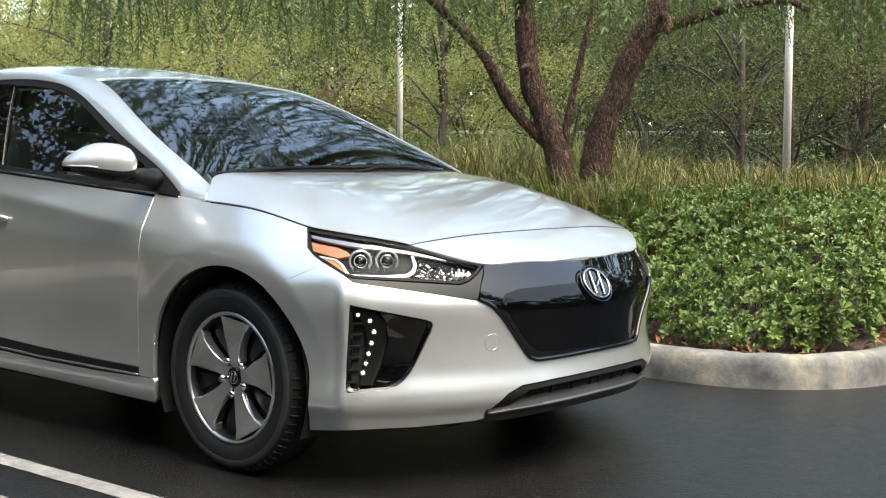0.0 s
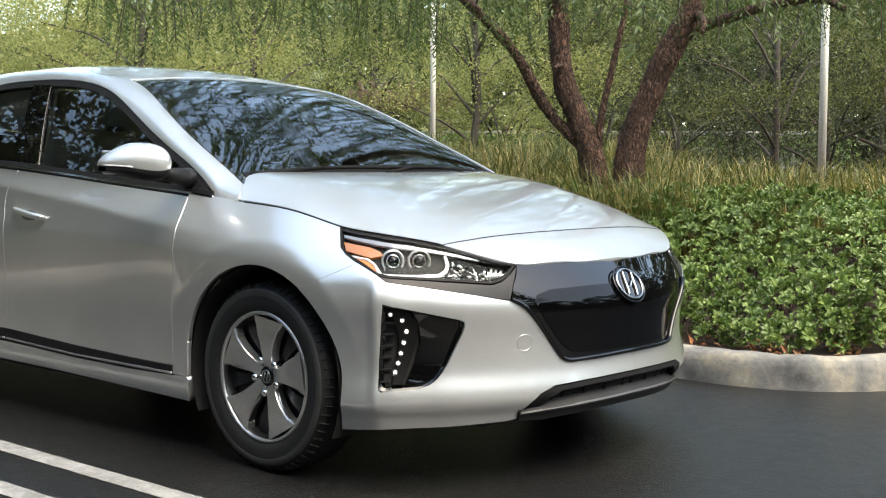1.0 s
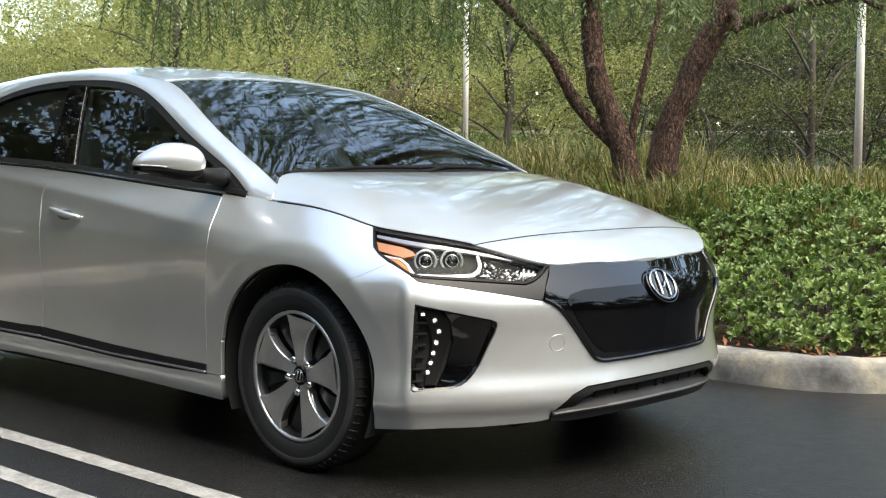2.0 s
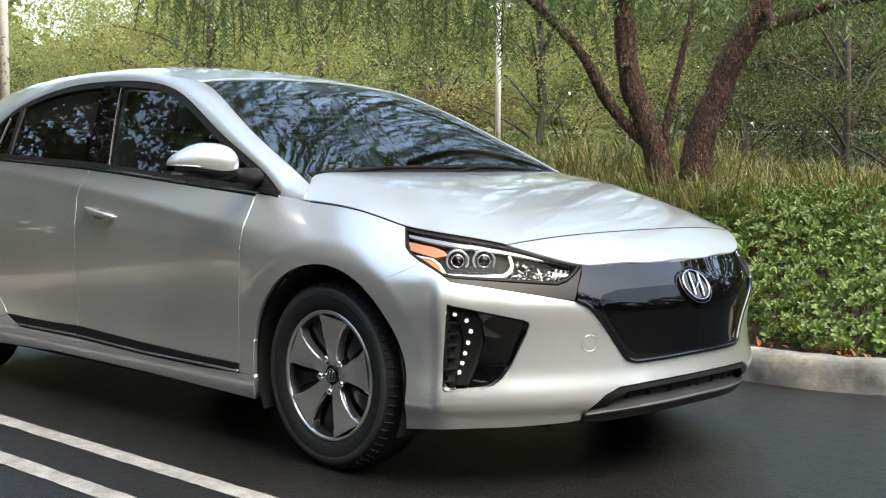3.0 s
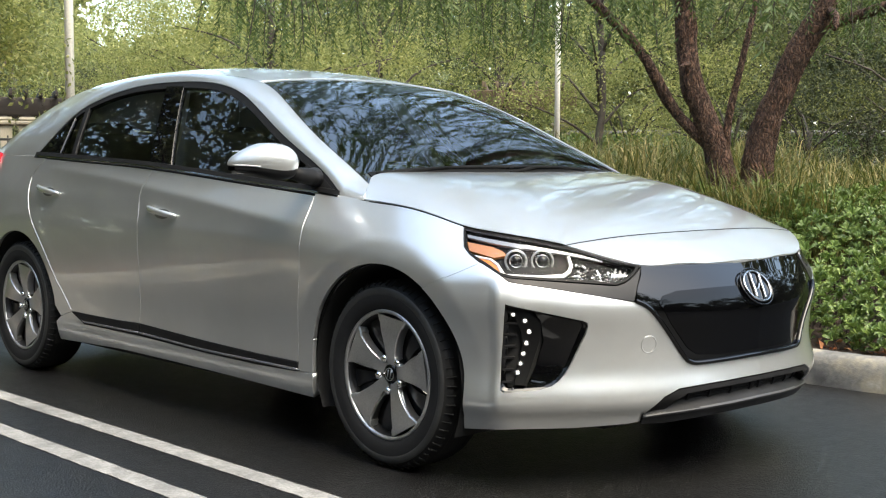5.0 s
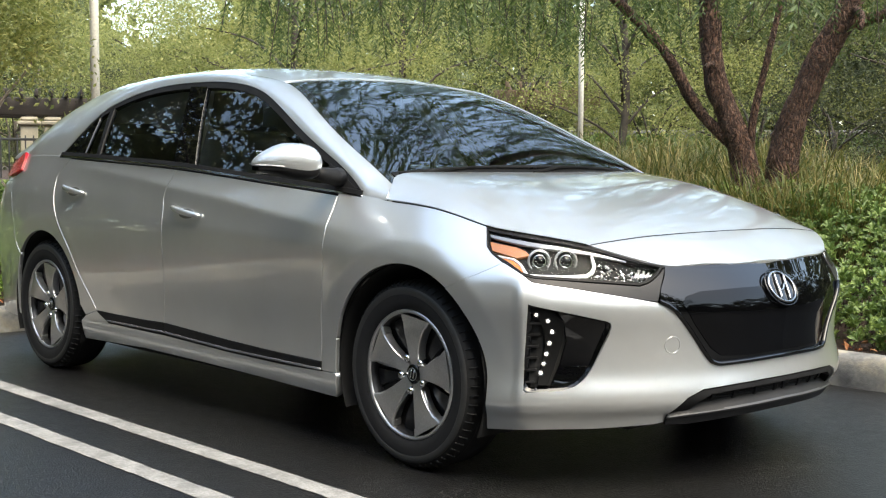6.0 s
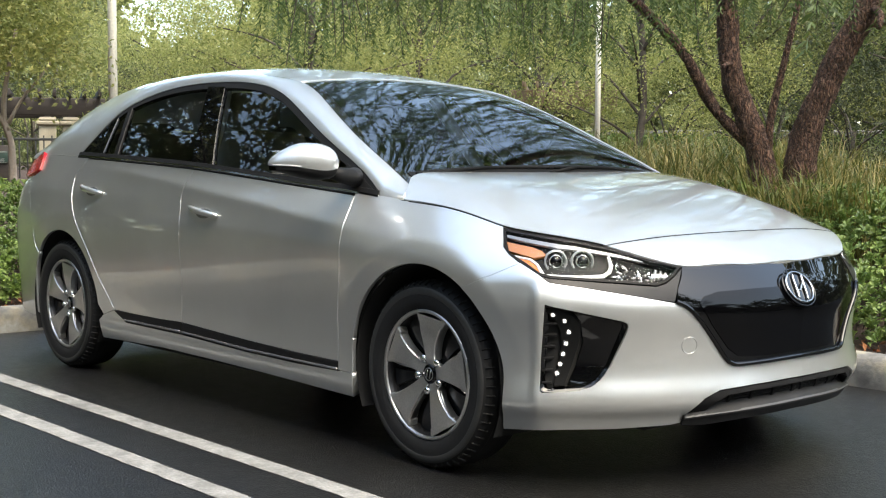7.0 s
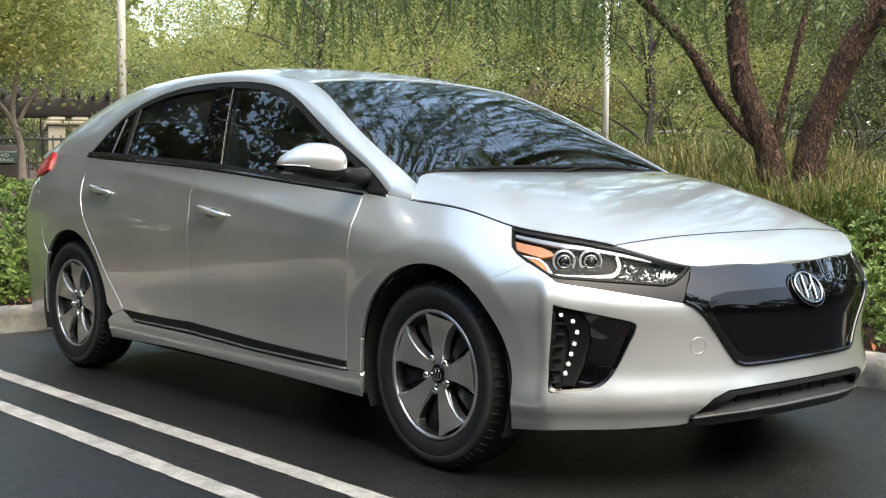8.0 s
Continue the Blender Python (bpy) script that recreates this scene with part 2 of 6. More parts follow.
def resample(pts, n):
    """n points along a line of straight runs, closer together near the bays."""
    seg = np.hypot(*np.diff(pts, axis=0).T)
    s = np.concatenate([[0], np.cumsum(seg)])
    a, b = s[1], s[-2]
    at = np.concatenate([[0], np.linspace(a, b, n - 2), [s[-1]]])
    return np.stack([np.interp(at, s, pts[:, 0]), np.interp(at, s, pts[:, 1])], 1)


def depth(x, y):
    """As inside(), but hardly falling towards the bed's free end."""
    return np.maximum(np.minimum(inside(x, y) * 3.2, np.maximum(y - 1.62, -2.70 - x)), 0)


def inside(x, y):
    """Metres behind the kerb's front edge (negative on the asphalt)."""
    a = 2.395 - x
    b = y - 1.62
    q = np.where((x > 1.65) & (y < 2.365), 0.745 - np.hypot(np.maximum(x - 1.65, 0), np.maximum(2.365 - y, 0)), np.minimum(a, b))
    left = -2.70 - x
    fill = 0.75 - np.hypot(x + 1.95, y - 0.87)
    corner = np.where((x < -1.95) & (y > 0.87) & (x > -2.7) & (y < 1.62), -fill, -9)
    return np.maximum(np.maximum(q, left), corner)


def ease(a, b, v):
    t = np.clip((v - a) / (b - a), 0, 1)
    return t * t * (3 - 2 * t)


def soil_z(x, y):
    d = depth(x, y)
    return 0.115 + 0.40 * ease(0.3, 3.2, d) + 0.25 * ease(4, 14, d)


def hedge_z(x, y):
    d = depth(x, y)
    lump = 0.05 * np.sin(3.1 * x + 1.7 * y) * np.sin(2.3 * y - 1.1 * x + 0.6) + 0.035 * np.sin(6.3 * x + 0.5) * np.sin(5.7 * y)
    return 0.20 + 0.20 * ease(0.2, 0.65, d) + 0.42 * ease(0.4, 2.6, d) + 0.10 * ease(0.6, 2.2, x) * ease(0.8, 2.0, d) + lump * ease(0.2, 0.8, d)


def build_ground():
    bm = bmesh.new()
    bmesh.ops.create_grid(bm, x_segments=8, y_segments=8, size=400)
    g = part("ground", bm, M_ASPHALT, smooth=False)
    tagged(g, "dark grey asphalt of a car park, damp in places", "asphalt", kind="structure")
    rows = [(0.0, -0.05), (0.006, 0.05), (0.012, 0.10), (0.022, 0.132), (0.040, 0.146), (0.085, 0.150), (0.128, 0.147), (0.142, 0.135), (0.142, 0.05)]
    bm = bmesh.new()
    lines = []
    for r, z in rows:
        fine = resample(kerb_line(r), 700)
        lines.append([bm.verts.new((p[0], p[1], z)) for p in fine])
    for a, b in zip(lines, lines[1:]):
        for i in range(len(a) - 1):
            bm.faces.new((a[i], a[i + 1], b[i + 1], b[i]))
    bmesh.ops.recalc_face_normals(bm, faces=bm.faces)
    for v in bm.verts:
        n = noise.noise(v.co * 7.0) * 0.006 + noise.noise(v.co * 31.0) * 0.0025
        v.co.z += n * (v.co.z > 0.08)
        v.co.y += n
    k = part("kerb", bm, M_KERB)
    tagged(k, "stained weathered concrete kerb round the planting bed", "kerb", kind="structure")
    # soil behind the kerb
    xs = np.concatenate([np.linspace(-60, -6, 24), np.linspace(-5.8, 2.7, 70)])
    ys = np.concatenate([np.linspace(-30, -4, 16), np.linspace(-3.8, 8, 80), np.linspace(8.5, 60, 24)])
    bm = bmesh.new()
    grid = {}
    for i, x in enumerate(xs):
        for j, y in enumerate(ys):
            d = float(inside(np.array(x), np.array(y)))
            z = float(soil_z(np.array(x), np.array(y))) + 0.02 * noise.noise(Vector((x * 5, y * 5, 0)))
            grid[i, j] = (bm.verts.new((x, y, z if d > 0.05 else -0.12)), d)
    for i in range(len(xs) - 1):
        for j in range(len(ys) - 1):
            q = [grid[i, j], grid[i + 1, j], grid[i + 1, j + 1], grid[i, j + 1]]
            if max(v[1] for v in q) > 0.05:
                bm.faces.new([v[0] for v in q])
    for v in [v for v in bm.verts if not v.link_faces]:
        bm.verts.remove(v)
    s = part("planting_bed", bm, M_SOIL)
    tagged(s, "dark brown soil and mulch of the raised planting bed", "soil", kind="structure")
    for y0 in (-1.295, -1.595):
        bm = bmesh.new()
        n = 180
        prev = None
        for i in range(n + 1):
            x = -2.6 + 5.6 * i / n
            e = [0.004 * noise.noise(Vector((x * 9, y0 + k, 3))) + 0.003 * noise.noise(Vector((x * 40, y0 + k, 5))) for k in (0, 7)]
            cur = [bm.verts.new((x, y0 + e[0], 0.003)), bm.verts.new((x, y0 + 0.085 + e[1], 0.003))]
            if prev:
                bm.faces.new((prev[0], cur[0], cur[1], prev[1]))
            prev = cur
        ln = part("parking_line", bm, M_LINE, smooth=False)
        tagged(ln, "worn white painted parking line on the asphalt", "line", "parking lines", "structure")


build_ground()


# ---- the planting: leafy hedge, grass, litter ----
def leaf_blade(L, w, droop):
    """One rounded leaf along +x, broadest near its tip, folded along the midrib."""
    return np.array([(0, 0, 0), (0.45 * L, 0.34 * w, 0.06 * L), (0.82 * L, 0.46 * w, 0.07 * L), (L, 0, -droop * L), (0.82 * L, -0.46 * w, 0.07 * L), (0.45 * L, -0.34 * w, 0.06 * L), (0.62 * L, 0, 0.01 * L)])


def rosette_arrays(n_leaf, L, w, gen):
    out = []
    for i in range(n_leaf):
        a = i * 2.39996 + gen.uniform(-0.3, 0.3)
        tilt = gen.uniform(0.25, 1.2)
        b = leaf_blade(L * gen.uniform(0.7, 1.15), w * gen.uniform(0.8, 1.15), gen.uniform(0.05, 0.3))
        ct, st = math.cos(tilt), math.sin(tilt)
        b = np.stack([b[:, 0] * ct - b[:, 2] * st, b[:, 1], b[:, 0] * st + b[:, 2] * ct], 1)
        ca, sa = math.cos(a), math.sin(a)
        out.append(np.stack([b[:, 0] * ca - b[:, 1] * sa, b[:, 0] * sa + b[:, 1] * ca, b[:, 2] + 0.01], 1))
    return np.array(out)


LEAF_FACES = [(0, 1, 2, 6), (6, 2, 3, 4), (0, 6, 4, 5)]


def turned(V, at, normal, spin, size):
    z = unit(np.array(normal))
    x = unit(np.cross([math.cos(spin), math.sin(spin), 0.1], z))
    y = np.cross(z, x)
    return V * size @ np.array([x, y, z]) + at


def build_hedge():
    gen = np.random.default_rng(3)
    kinds = [rosette_arrays(int(gen.integers(8, 12)), 0.047, 0.0215, gen) for _ in range(10)]
    near, rest = [], []
    step = 0.061
    for x in np.arange(-6.5, 2.4, step):
        for y in np.arange(-1.6, 4.6, step):
            px, py = x + gen.uniform(-.5, .5) * step, y + gen.uniform(-.5, .5) * step
            d = float(inside(np.array(px), np.array(py)))
            edge = 0.33 + 0.09 * math.sin(px * 4.1) * math.sin(px * 1.7 + py) + 0.05 * math.sin(px * 9.0)
            if px < -2.7 and py < 1.6:
                edge += 0.05
            if px > 1.4:
                edge = 0.20 + 0.04 * math.sin(px * 9.0 + py * 7)
            if d < edge or (px > -2.6 and py > 3.95) or (px <= -2.6 and d > 2.4):
                continue
            if -2.6 < px < -0.9 and gen.uniform() < 0.55:
                continue
            e = 0.05
            z = float(hedge_z(np.array(px), np.array(py)))
            zx = float(hedge_z(np.array(px + e), np.array(py)))
            zy = float(hedge_z(np.array(px), np.array(py + e)))
            nrm = unit(np.array([-(zx - z) / e, -(zy - z) / e, 1.0]) + gen.normal(size=3) * 0.35)
            layers = 6 if d < edge + 0.16 else 3 if d < edge + 0.3 else 2 if gen.uniform() < 0.4 else 1
            for k in range(layers):
                zz = z - k * 0.055 + gen.uniform(-0.04, 0.045)
                if zz < float(soil_z(np.array(px), np.array(py))) + 0.02:
                    continue
                job = (gen.integers(0, 10), np.array([px, py, zz]), nrm, gen.uniform(0, 6.28), gen.uniform(0.75, 1.25))
                (near if k == 0 and px > 1.05 and d < 1.1 and len(near) < 300 else rest).append(job)
    # shrubs outside the view, added dark to tone down what the doors mirror
    shrubs = []
    for x in np.arange(-4.4, -2.85, 0.1):
        for y in np.arange(-10.0, -1.6, 0.1):
            px, py = x + gen.uniform(-0.05, 0.05), y + gen.uniform(-0.05, 0.05)
            if inside(np.array(px), np.array(py)) > 0.38:
                z = float(hedge_z(np.array(px), np.array(py))) + gen.uniform(-0.06, 0.05)
                nrm = unit(np.array([0.5, 0, 1.0]) + gen.normal(size=3) * 0.35)
                shrubs.append(turned(kinds[gen.integers(0, 10)].reshape(-1, 3), np.array([px, py, z]), nrm, gen.uniform(0, 6.28), gen.uniform(1.5, 2.1)).reshape(-1, 7, 3))
    low = new("unseen_shrubs", quads_mesh("unseen_shrubs", np.concatenate(shrubs), 7, LEAF_FACES, M_CROWN_B))
    tagged(low, "low dark green shrubs out of view, added to darken the doors' reflection", "shrubs", kind="stuff")
    V = np.concatenate([turned(kinds[k].reshape(-1, 3), at, nr, sp, sz).reshape(-1, 7, 3) for k, at, nr, sp, sz in rest])
    hedge = new("hedge", quads_mesh("hedge", V, 7, LEAF_FACES, M_HEDGE))
    tagged(hedge, "low dense hedge of glossy mid-green leaves behind the kerb", "hedge", kind="stuff")
    meshes = [quads_mesh("leaf_rosette", k, 7, LEAF_FACES, M_HEDGE) for k in kinds]
    for k, at, nr, sp, sz in near:
        ob = new("leaf_rosette", meshes[k])
        z = Vector(nr)
        x = Vector((math.cos(sp), math.sin(sp), 0.1)).cross(z).normalized()
        ob.matrix_world = Matrix.Translation(at) @ Matrix((x, z.cross(x), z)).transposed().to_4x4() @ Matrix.Scale(sz, 4)
        ob.parent = hedge
    # inner twigs, so that gaps look into a dark bush
    n = 5000
    px, py = gen.uniform(-5.5, 2.3, n), gen.uniform(-1.5, 4.4, n)
    d = inside(px, py)
    keep = (d > 0.5) & (d < 2.7)
    px, py = px[keep], py[keep]
    P = np.stack([px, py, soil_z(px, py)], 1)
    Q = P + np.stack([gen.normal(size=len(px)) * 0.06, gen.normal(size=len(px)) * 0.06, hedge_z(px, py) - P[:, 2]], 1)
    s = np.array([0.004, 0, 0])
    t = np.array([0, 0.004, 0])
    V = np.stack([P - s, P + s, P + t, Q], 1)
    tw = new("hedge_twigs", quads_mesh("hedge_twigs", V, 4, [(0, 1, 3), (1, 2, 3), (2, 0, 3)], M_TWIG))
    tagged(tw, "thin brown stems inside the low hedge", "twigs", kind="stuff")
    # dry leaves on the soil
    n = 9500
    px, py = gen.uniform(-4.5, 2.4, n), gen.uniform(-4, 4, n)
    d = inside(px, py)
    keep = (d > 0.13) & (d < 0.55)
    px, py = px[keep], py[keep]
    pos = np.stack([px, py, soil_z(px, py) + gen.uniform(0.008, 0.04, len(px))], 1)
    lit = new("leaf_litter", leaf_cloud("leaf_litter", pos, 0.055, 0.024, M_DRY, up=1.5))
    tagged(lit, "red-brown dry leaves scattered on the mulch", "leaf litter", kind="stuff")


build_hedge()


def build_grass():
    gen = np.random.default_rng(5)
    blades = []
    for n in range(1590):
        x, y = gen.uniform(-6.5, 2.3), gen.uniform(3.25, 6.6)
        by_trunk = n >= 1500
        if by_trunk:
            x, y = gen.uniform(-1.5, 0.5), gen.uniform(3.30, 3.72)
        d = float(inside(np.array(x), np.array(y)))
        if by_trunk:
            pass
        elif d < 0.3 or y < 3.45 + 0.40 * ease(0.3, 1.5, x) + gen.uniform(-0.2, 0.3):
            continue
        z = float(soil_z(np.array(x), np.array(y))) - 0.02
        h = gen.uniform(0.36, 0.58) + (0.10 if by_trunk else 0.20 * float(ease(-0.4, -1.6, x)))
        for _ in range(int(gen.integers(17, 27))):
            a = gen.uniform(0, 6.28)
            lean = abs(gen.normal()) * 0.28 + 0.06
            r0 = gen.uniform(0, 0.07)
            o = np.array([x + r0 * math.cos(a), y + r0 * math.sin(a), z])
            out = np.array([math.cos(a), math.sin(a), 0])
            L = h * gen.uniform(0.55, 1.15)
            bend = gen.uniform(0.0, 0.55)
            p1 = o + out * L * lean * 0.4 + np.array([0, 0, 0.5 * L])
            p2 = o + out * L * (lean + 0.15 * bend) + np.array([0, 0, 0.85 * L])
            p3 = o + out * L * (lean * 1.4 + bend * 0.6) + np.array([0, 0, L * (1.05 - 0.45 * bend)])
            w = np.array([-math.sin(a), math.cos(a), 0]) * gen.uniform(0.0035, 0.0065)
            blades.append([o - w, o + w, p1 - w, p1 + w, p2 - w * 0.7, p2 + w * 0.7, p3, p3 + w * 0.1])
    V = np.array(blades)
    ob = new("ornamental_grass", quads_mesh("ornamental_grass", V, 8, [(0, 1, 3, 2), (2, 3, 5, 4), (4, 5, 7, 6)], M_GRASS))
    tagged(ob, "tall green and straw-coloured ornamental grass round the tree", "grass", kind="stuff")


build_grass()


# ---- trees ----
def limb(bm, pts, r0, r1, sides=12, n=18, rough=0.06):
    line = spline(pts, n)
    radii = [r0 + (r1 - r0) * (i / (n - 1)) ** 0.85 for i in range(n)]
    rings = tube(bm, line, radii, sides)
    for ring in rings:
        for v in ring:
            c = sum((w.co for w in ring), Vector()) / len(ring)
            q = Vector((v.co.x * 24, v.co.y * 24, v.co.z * 7))
            v.co = c + (v.co - c) * (1 + rough * 2.0 * noise.noise(v.co * 5.0) + rough * 1.3 * noise.noise(q) + rough * 0.7 * noise.noise(q * 2.3))


def eye_point(yaw, elev, dist):
    a = radians(yaw)
    return np.array([EYE[0] - math.sin(a) * dist, EYE[1] + math.cos(a) * dist, EYE[2] + math.tan(radians(elev)) * dist])


def pepper_tree():
    D = 9.0
    base = eye_point(34.2, -0.5, D)
    base[2] = 0.45
    tree = thing("pepper_tree", "leaning multi-stemmed pepper tree with rough brown bark and drooping feathery leaves", "tree", at=tuple(base))

    def at(yaw, elev, dist=D):
        return eye_point(yaw, elev, dist) - base

    stems = [
        ([at(34.6, -2.6), at(34.55, -1.0), at(34.8, 0.4), at(36.6, 2.3), at(38.0, 4.7, 8.9), at(39.6, 6.5, 8.8), at(42, 8.5, 8.6), at(45, 10, 8.2)], 0.054, 0.026),
        ([at(34.3, -2.6), at(34.5, -0.6), at(34.95, 1.2), at(35.9, 3.6), at(36.2, 6.6), at(36.5, 9.5, 8.8), at(37.5, 14, 8.4), at(38, 19, 8)], 0.105, 0.05),
        ([at(34.4, -1.2), at(34.35, 0.6), at(34.2, 2.2), at(33.6, 5.0), at(33.0, 8.0), at(32.4, 12, 8.8)], 0.034, 0.018),
        ([at(33.1, -2.6), at(33.0, -0.8), at(32.75, 1.2), at(31.8, 3.8), at(30.6, 6.1), at(30.1, 7.4), at(29.0, 10, 9.1), at(27.5, 14, 9.2), at(26, 19, 9.2)], 0.120, 0.055),
        ([at(30.9, 5.9), at(29.9, 6.0), at(28.8, 6.3, 8.9), at(27.5, 6.7, 8.8), at(26.0, 7.0, 8.7), at(24.8, 7.0, 8.6), at(23.9, 6.6, 8.5)], 0.046, 0.022),
    ]
    for pts, r0, r1 in stems:
        bm = bmesh.new()
        limb(bm, pts, r0, r1, 30, 120, 0.075)
        part("trunk", bm, M_BARK, tree)
    for pts, r0, r1 in [([at(35.9, 4.35), at(36.2, 4.3, 8.8), at(36.35, 4.2, 8.7)], 0.02, 0.01), ([at(30.2, 6.6), at(29.8, 6.2, 8.7), at(29.9, 5.7, 8.6)], 0.03, 0.015)]:
        bm = bmesh.new()
        limb(bm, pts, r0, r1, 8, 6)
        part("branch_stub", bm, M_BARK, tree)
    # crown: hanging strands with feathery leaflets, over and in front of the stems
    gen = np.random.default_rng(11)
    segs, leaves = [], []
    for _ in range(1500):
        a, r = gen.uniform(0, 6.28), 4.6 * math.sqrt(gen.uniform(0, 1))
        x, y = base[0] + 0.2 + r * math.cos(a) * 1.1, base[1] + r * math.sin(a)
        if x > 2.3:
            continue
        top = 2.75 + 2.4 * math.sqrt(max(0.0, 1 - (r / 4.9) ** 2)) * gen.uniform(0.15, 1.0)
        dx, dy = x - EYE[0], y - EYE[1]
        dist = math.hypot(dx, dy)
        yaw = math.degrees(math.atan2(-dx, dy))
        hang = 4.5 + 0.6 * math.sin(yaw * 0.55) + 0.5 * math.sin(yaw * 1.9 + 1) + 1.0 * math.exp(-((yaw - 33.5) / 4.5) ** 2)
        if yaw > 57 and dy > 2.2:
            continue
        low = EYE[2] + dist * math.tan(radians(hang)) if dy > 2.2 else 2.4
        L = gen.uniform(0.5, 1.5)
        if gen.uniform() < 0.78:
            end = low + abs(gen.normal()) * 0.35
            top = end + L
        else:
            end = max(top - L, low + 0.3)
        if end > top - 0.15:
            continue
        sway = gen.normal(size=2) * 0.12
        n = int((top - end) / 0.030) + 2
        t = np.linspace(0, 1, n)
        line = np.stack([x + sway[0] * t ** 2, y + sway[1] * t ** 2, top + (end - top) * t], 1)
        segs.append((line[0], line[-1]))
        for sgn in (-1, 1):
            ang = gen.uniform(0, 6.28)
            for rep in range(2 if sgn > 0 else 1):
                ang2 = ang + rep * 1.5 + gen.normal(size=n) * 0.5
                d = np.stack([sgn * np.cos(ang2), sgn * np.sin(ang2), -0.9 + gen.normal(size=n) * 0.2], 1)
                leaves.append(np.concatenate([line, unit(d)], 1))
    for _ in range(2600):
        a, r = gen.uniform(0, 6.28), 5.2 * math.sqrt(gen.uniform(0, 1))
        x, y = base[0] + r * math.cos(a) * 1.1, base[1] + r * math.sin(a)
        if x > 2.3:
            continue
        if math.sin(x * 1.9 + 0.7 * y) * math.sin(y * 2.1 - 0.6 * x) + 0.5 * math.sin(4.3 * x) * math.sin(3.7 * y + 1) < -0.18:
            continue
        top = 3.6 + 3.9 * math.sqrt(max(0.0, 1 - (r / 5.4) ** 2)) * gen.uniform(0.1, 1.0)
        n = int(gen.uniform(9, 20))
        t = np.linspace(0, 1, n)
        sway = gen.normal(size=2) * 0.25
        line = np.stack([x + sway[0] * t, y + sway[1] * t, top - 0.05 * n * t], 1)
        for rep in range(7):
            ang = gen.uniform(0, 6.28, n)
            leaves.append(np.concatenate([line, unit(np.stack([np.cos(ang), np.sin(ang), -0.6 + gen.normal(size=n) * 0.3], 1))], 1))
    Lv = np.concatenate(leaves)
    P, d = Lv[:, :3] - base, Lv[:, 3:]
    s = unit(np.cross(d, gen.normal(size=d.shape)))
    L = gen.uniform(0.030, 0.065, (len(P), 1))
    high = P[:, 2:3] + base[2] > 3.3
    L = np.where(high, L * 1.25, L)
    w = np.where(high, 0.010, 0.0046)
    V = np.stack([P, P + d * L * 0.5 + s * w, P + d * L, P + d * L * 0.5 - s * w], 1)
    c = new("crown", quads_mesh("crown", V, 4, [(0, 1, 2, 3)], M_PEPPER))
    c.parent = tree
    bm = bmesh.new()
    for a, b in segs[::4]:
        tube(bm, [a - base, b - base], [0.006, 0.003], 3, False)
    tagged(part("twig", bm, M_TWIG, tree), kind="stuff")


pepper_tree()


def leaf_tree(name, label, material, height, spread, low, leaves, seed, leaf=0.075):
    """A broad tree: trunk, limbs and a ragged crown of leaves in clumps with gaps."""
    gen = np.random.default_rng(seed)
    tree = thing(name, label, "tree")
    bm = bmesh.new()
    limb(bm, [(0, 0, -0.2), (0.05, 0, low * 0.6), (-0.05, 0.05, low + 0.6), (0.05, 0, height * 0.55)], 0.105, 0.05, 10, 12)
    part("trunk", bm, M_TWIG, tree)
    tips = []
    for k in range(9):
        a = 2.4 * k + gen.uniform(-0.4, 0.4)
        z0 = low * 0.75 + (height * 0.5 - low * 0.75) * k / 9
        r = spread * gen.uniform(0.55, 0.95)
        e = np.array([r * math.cos(a), r * math.sin(a), z0 + gen.uniform(0.6, 1.6)])
        bm = bmesh.new()
        limb(bm, [(0, 0, z0), e * [0.4, 0.4, 1] - [0, 0, 0.35], e], 0.034, 0.010, 7, 8)
        part("limb", bm, M_TWIG, tree)
        tips.append(e)
    clumps = []
    for k in range(70):
        u = unit(gen.normal(size=3))
        rr = gen.uniform(0.45, 1.0) ** 0.5
        clumps.append(np.array([u[0] * spread * rr, u[1] * spread * rr, (height + low) / 2 + u[2] * (height - low) / 2 * rr]))
    clumps += tips
    per = leaves // len(clumps)
    pos = []
    for c in clumps:
        # a flat bough: leaves crowd its outer and upper skin
        s = gen.uniform(0.45, 0.95)
        u = unit(gen.normal(size=(per, 3)) + [0, 0, 0.5]) * (gen.uniform(0.15, 1.0, (per, 1)) ** 0.45)
        lump = 1 + 0.35 * np.sin(u[:, :1] * 9 + c[0] * 5) * np.sin(u[:, 1:2] * 8 + c[1] * 7)
        q = c + u * lump * [s, s, s * 0.55] + gen.normal(size=(per, 3)) * 0.05
        pos.append(q)
    pos = np.concatenate(pos)
    pos = pos[pos[:, 2] > low * 0.55]
    c = new("crown", leaf_cloud("crown", pos, leaf, leaf * 0.5, material, 0.5))
    c.parent = tree
    return tree


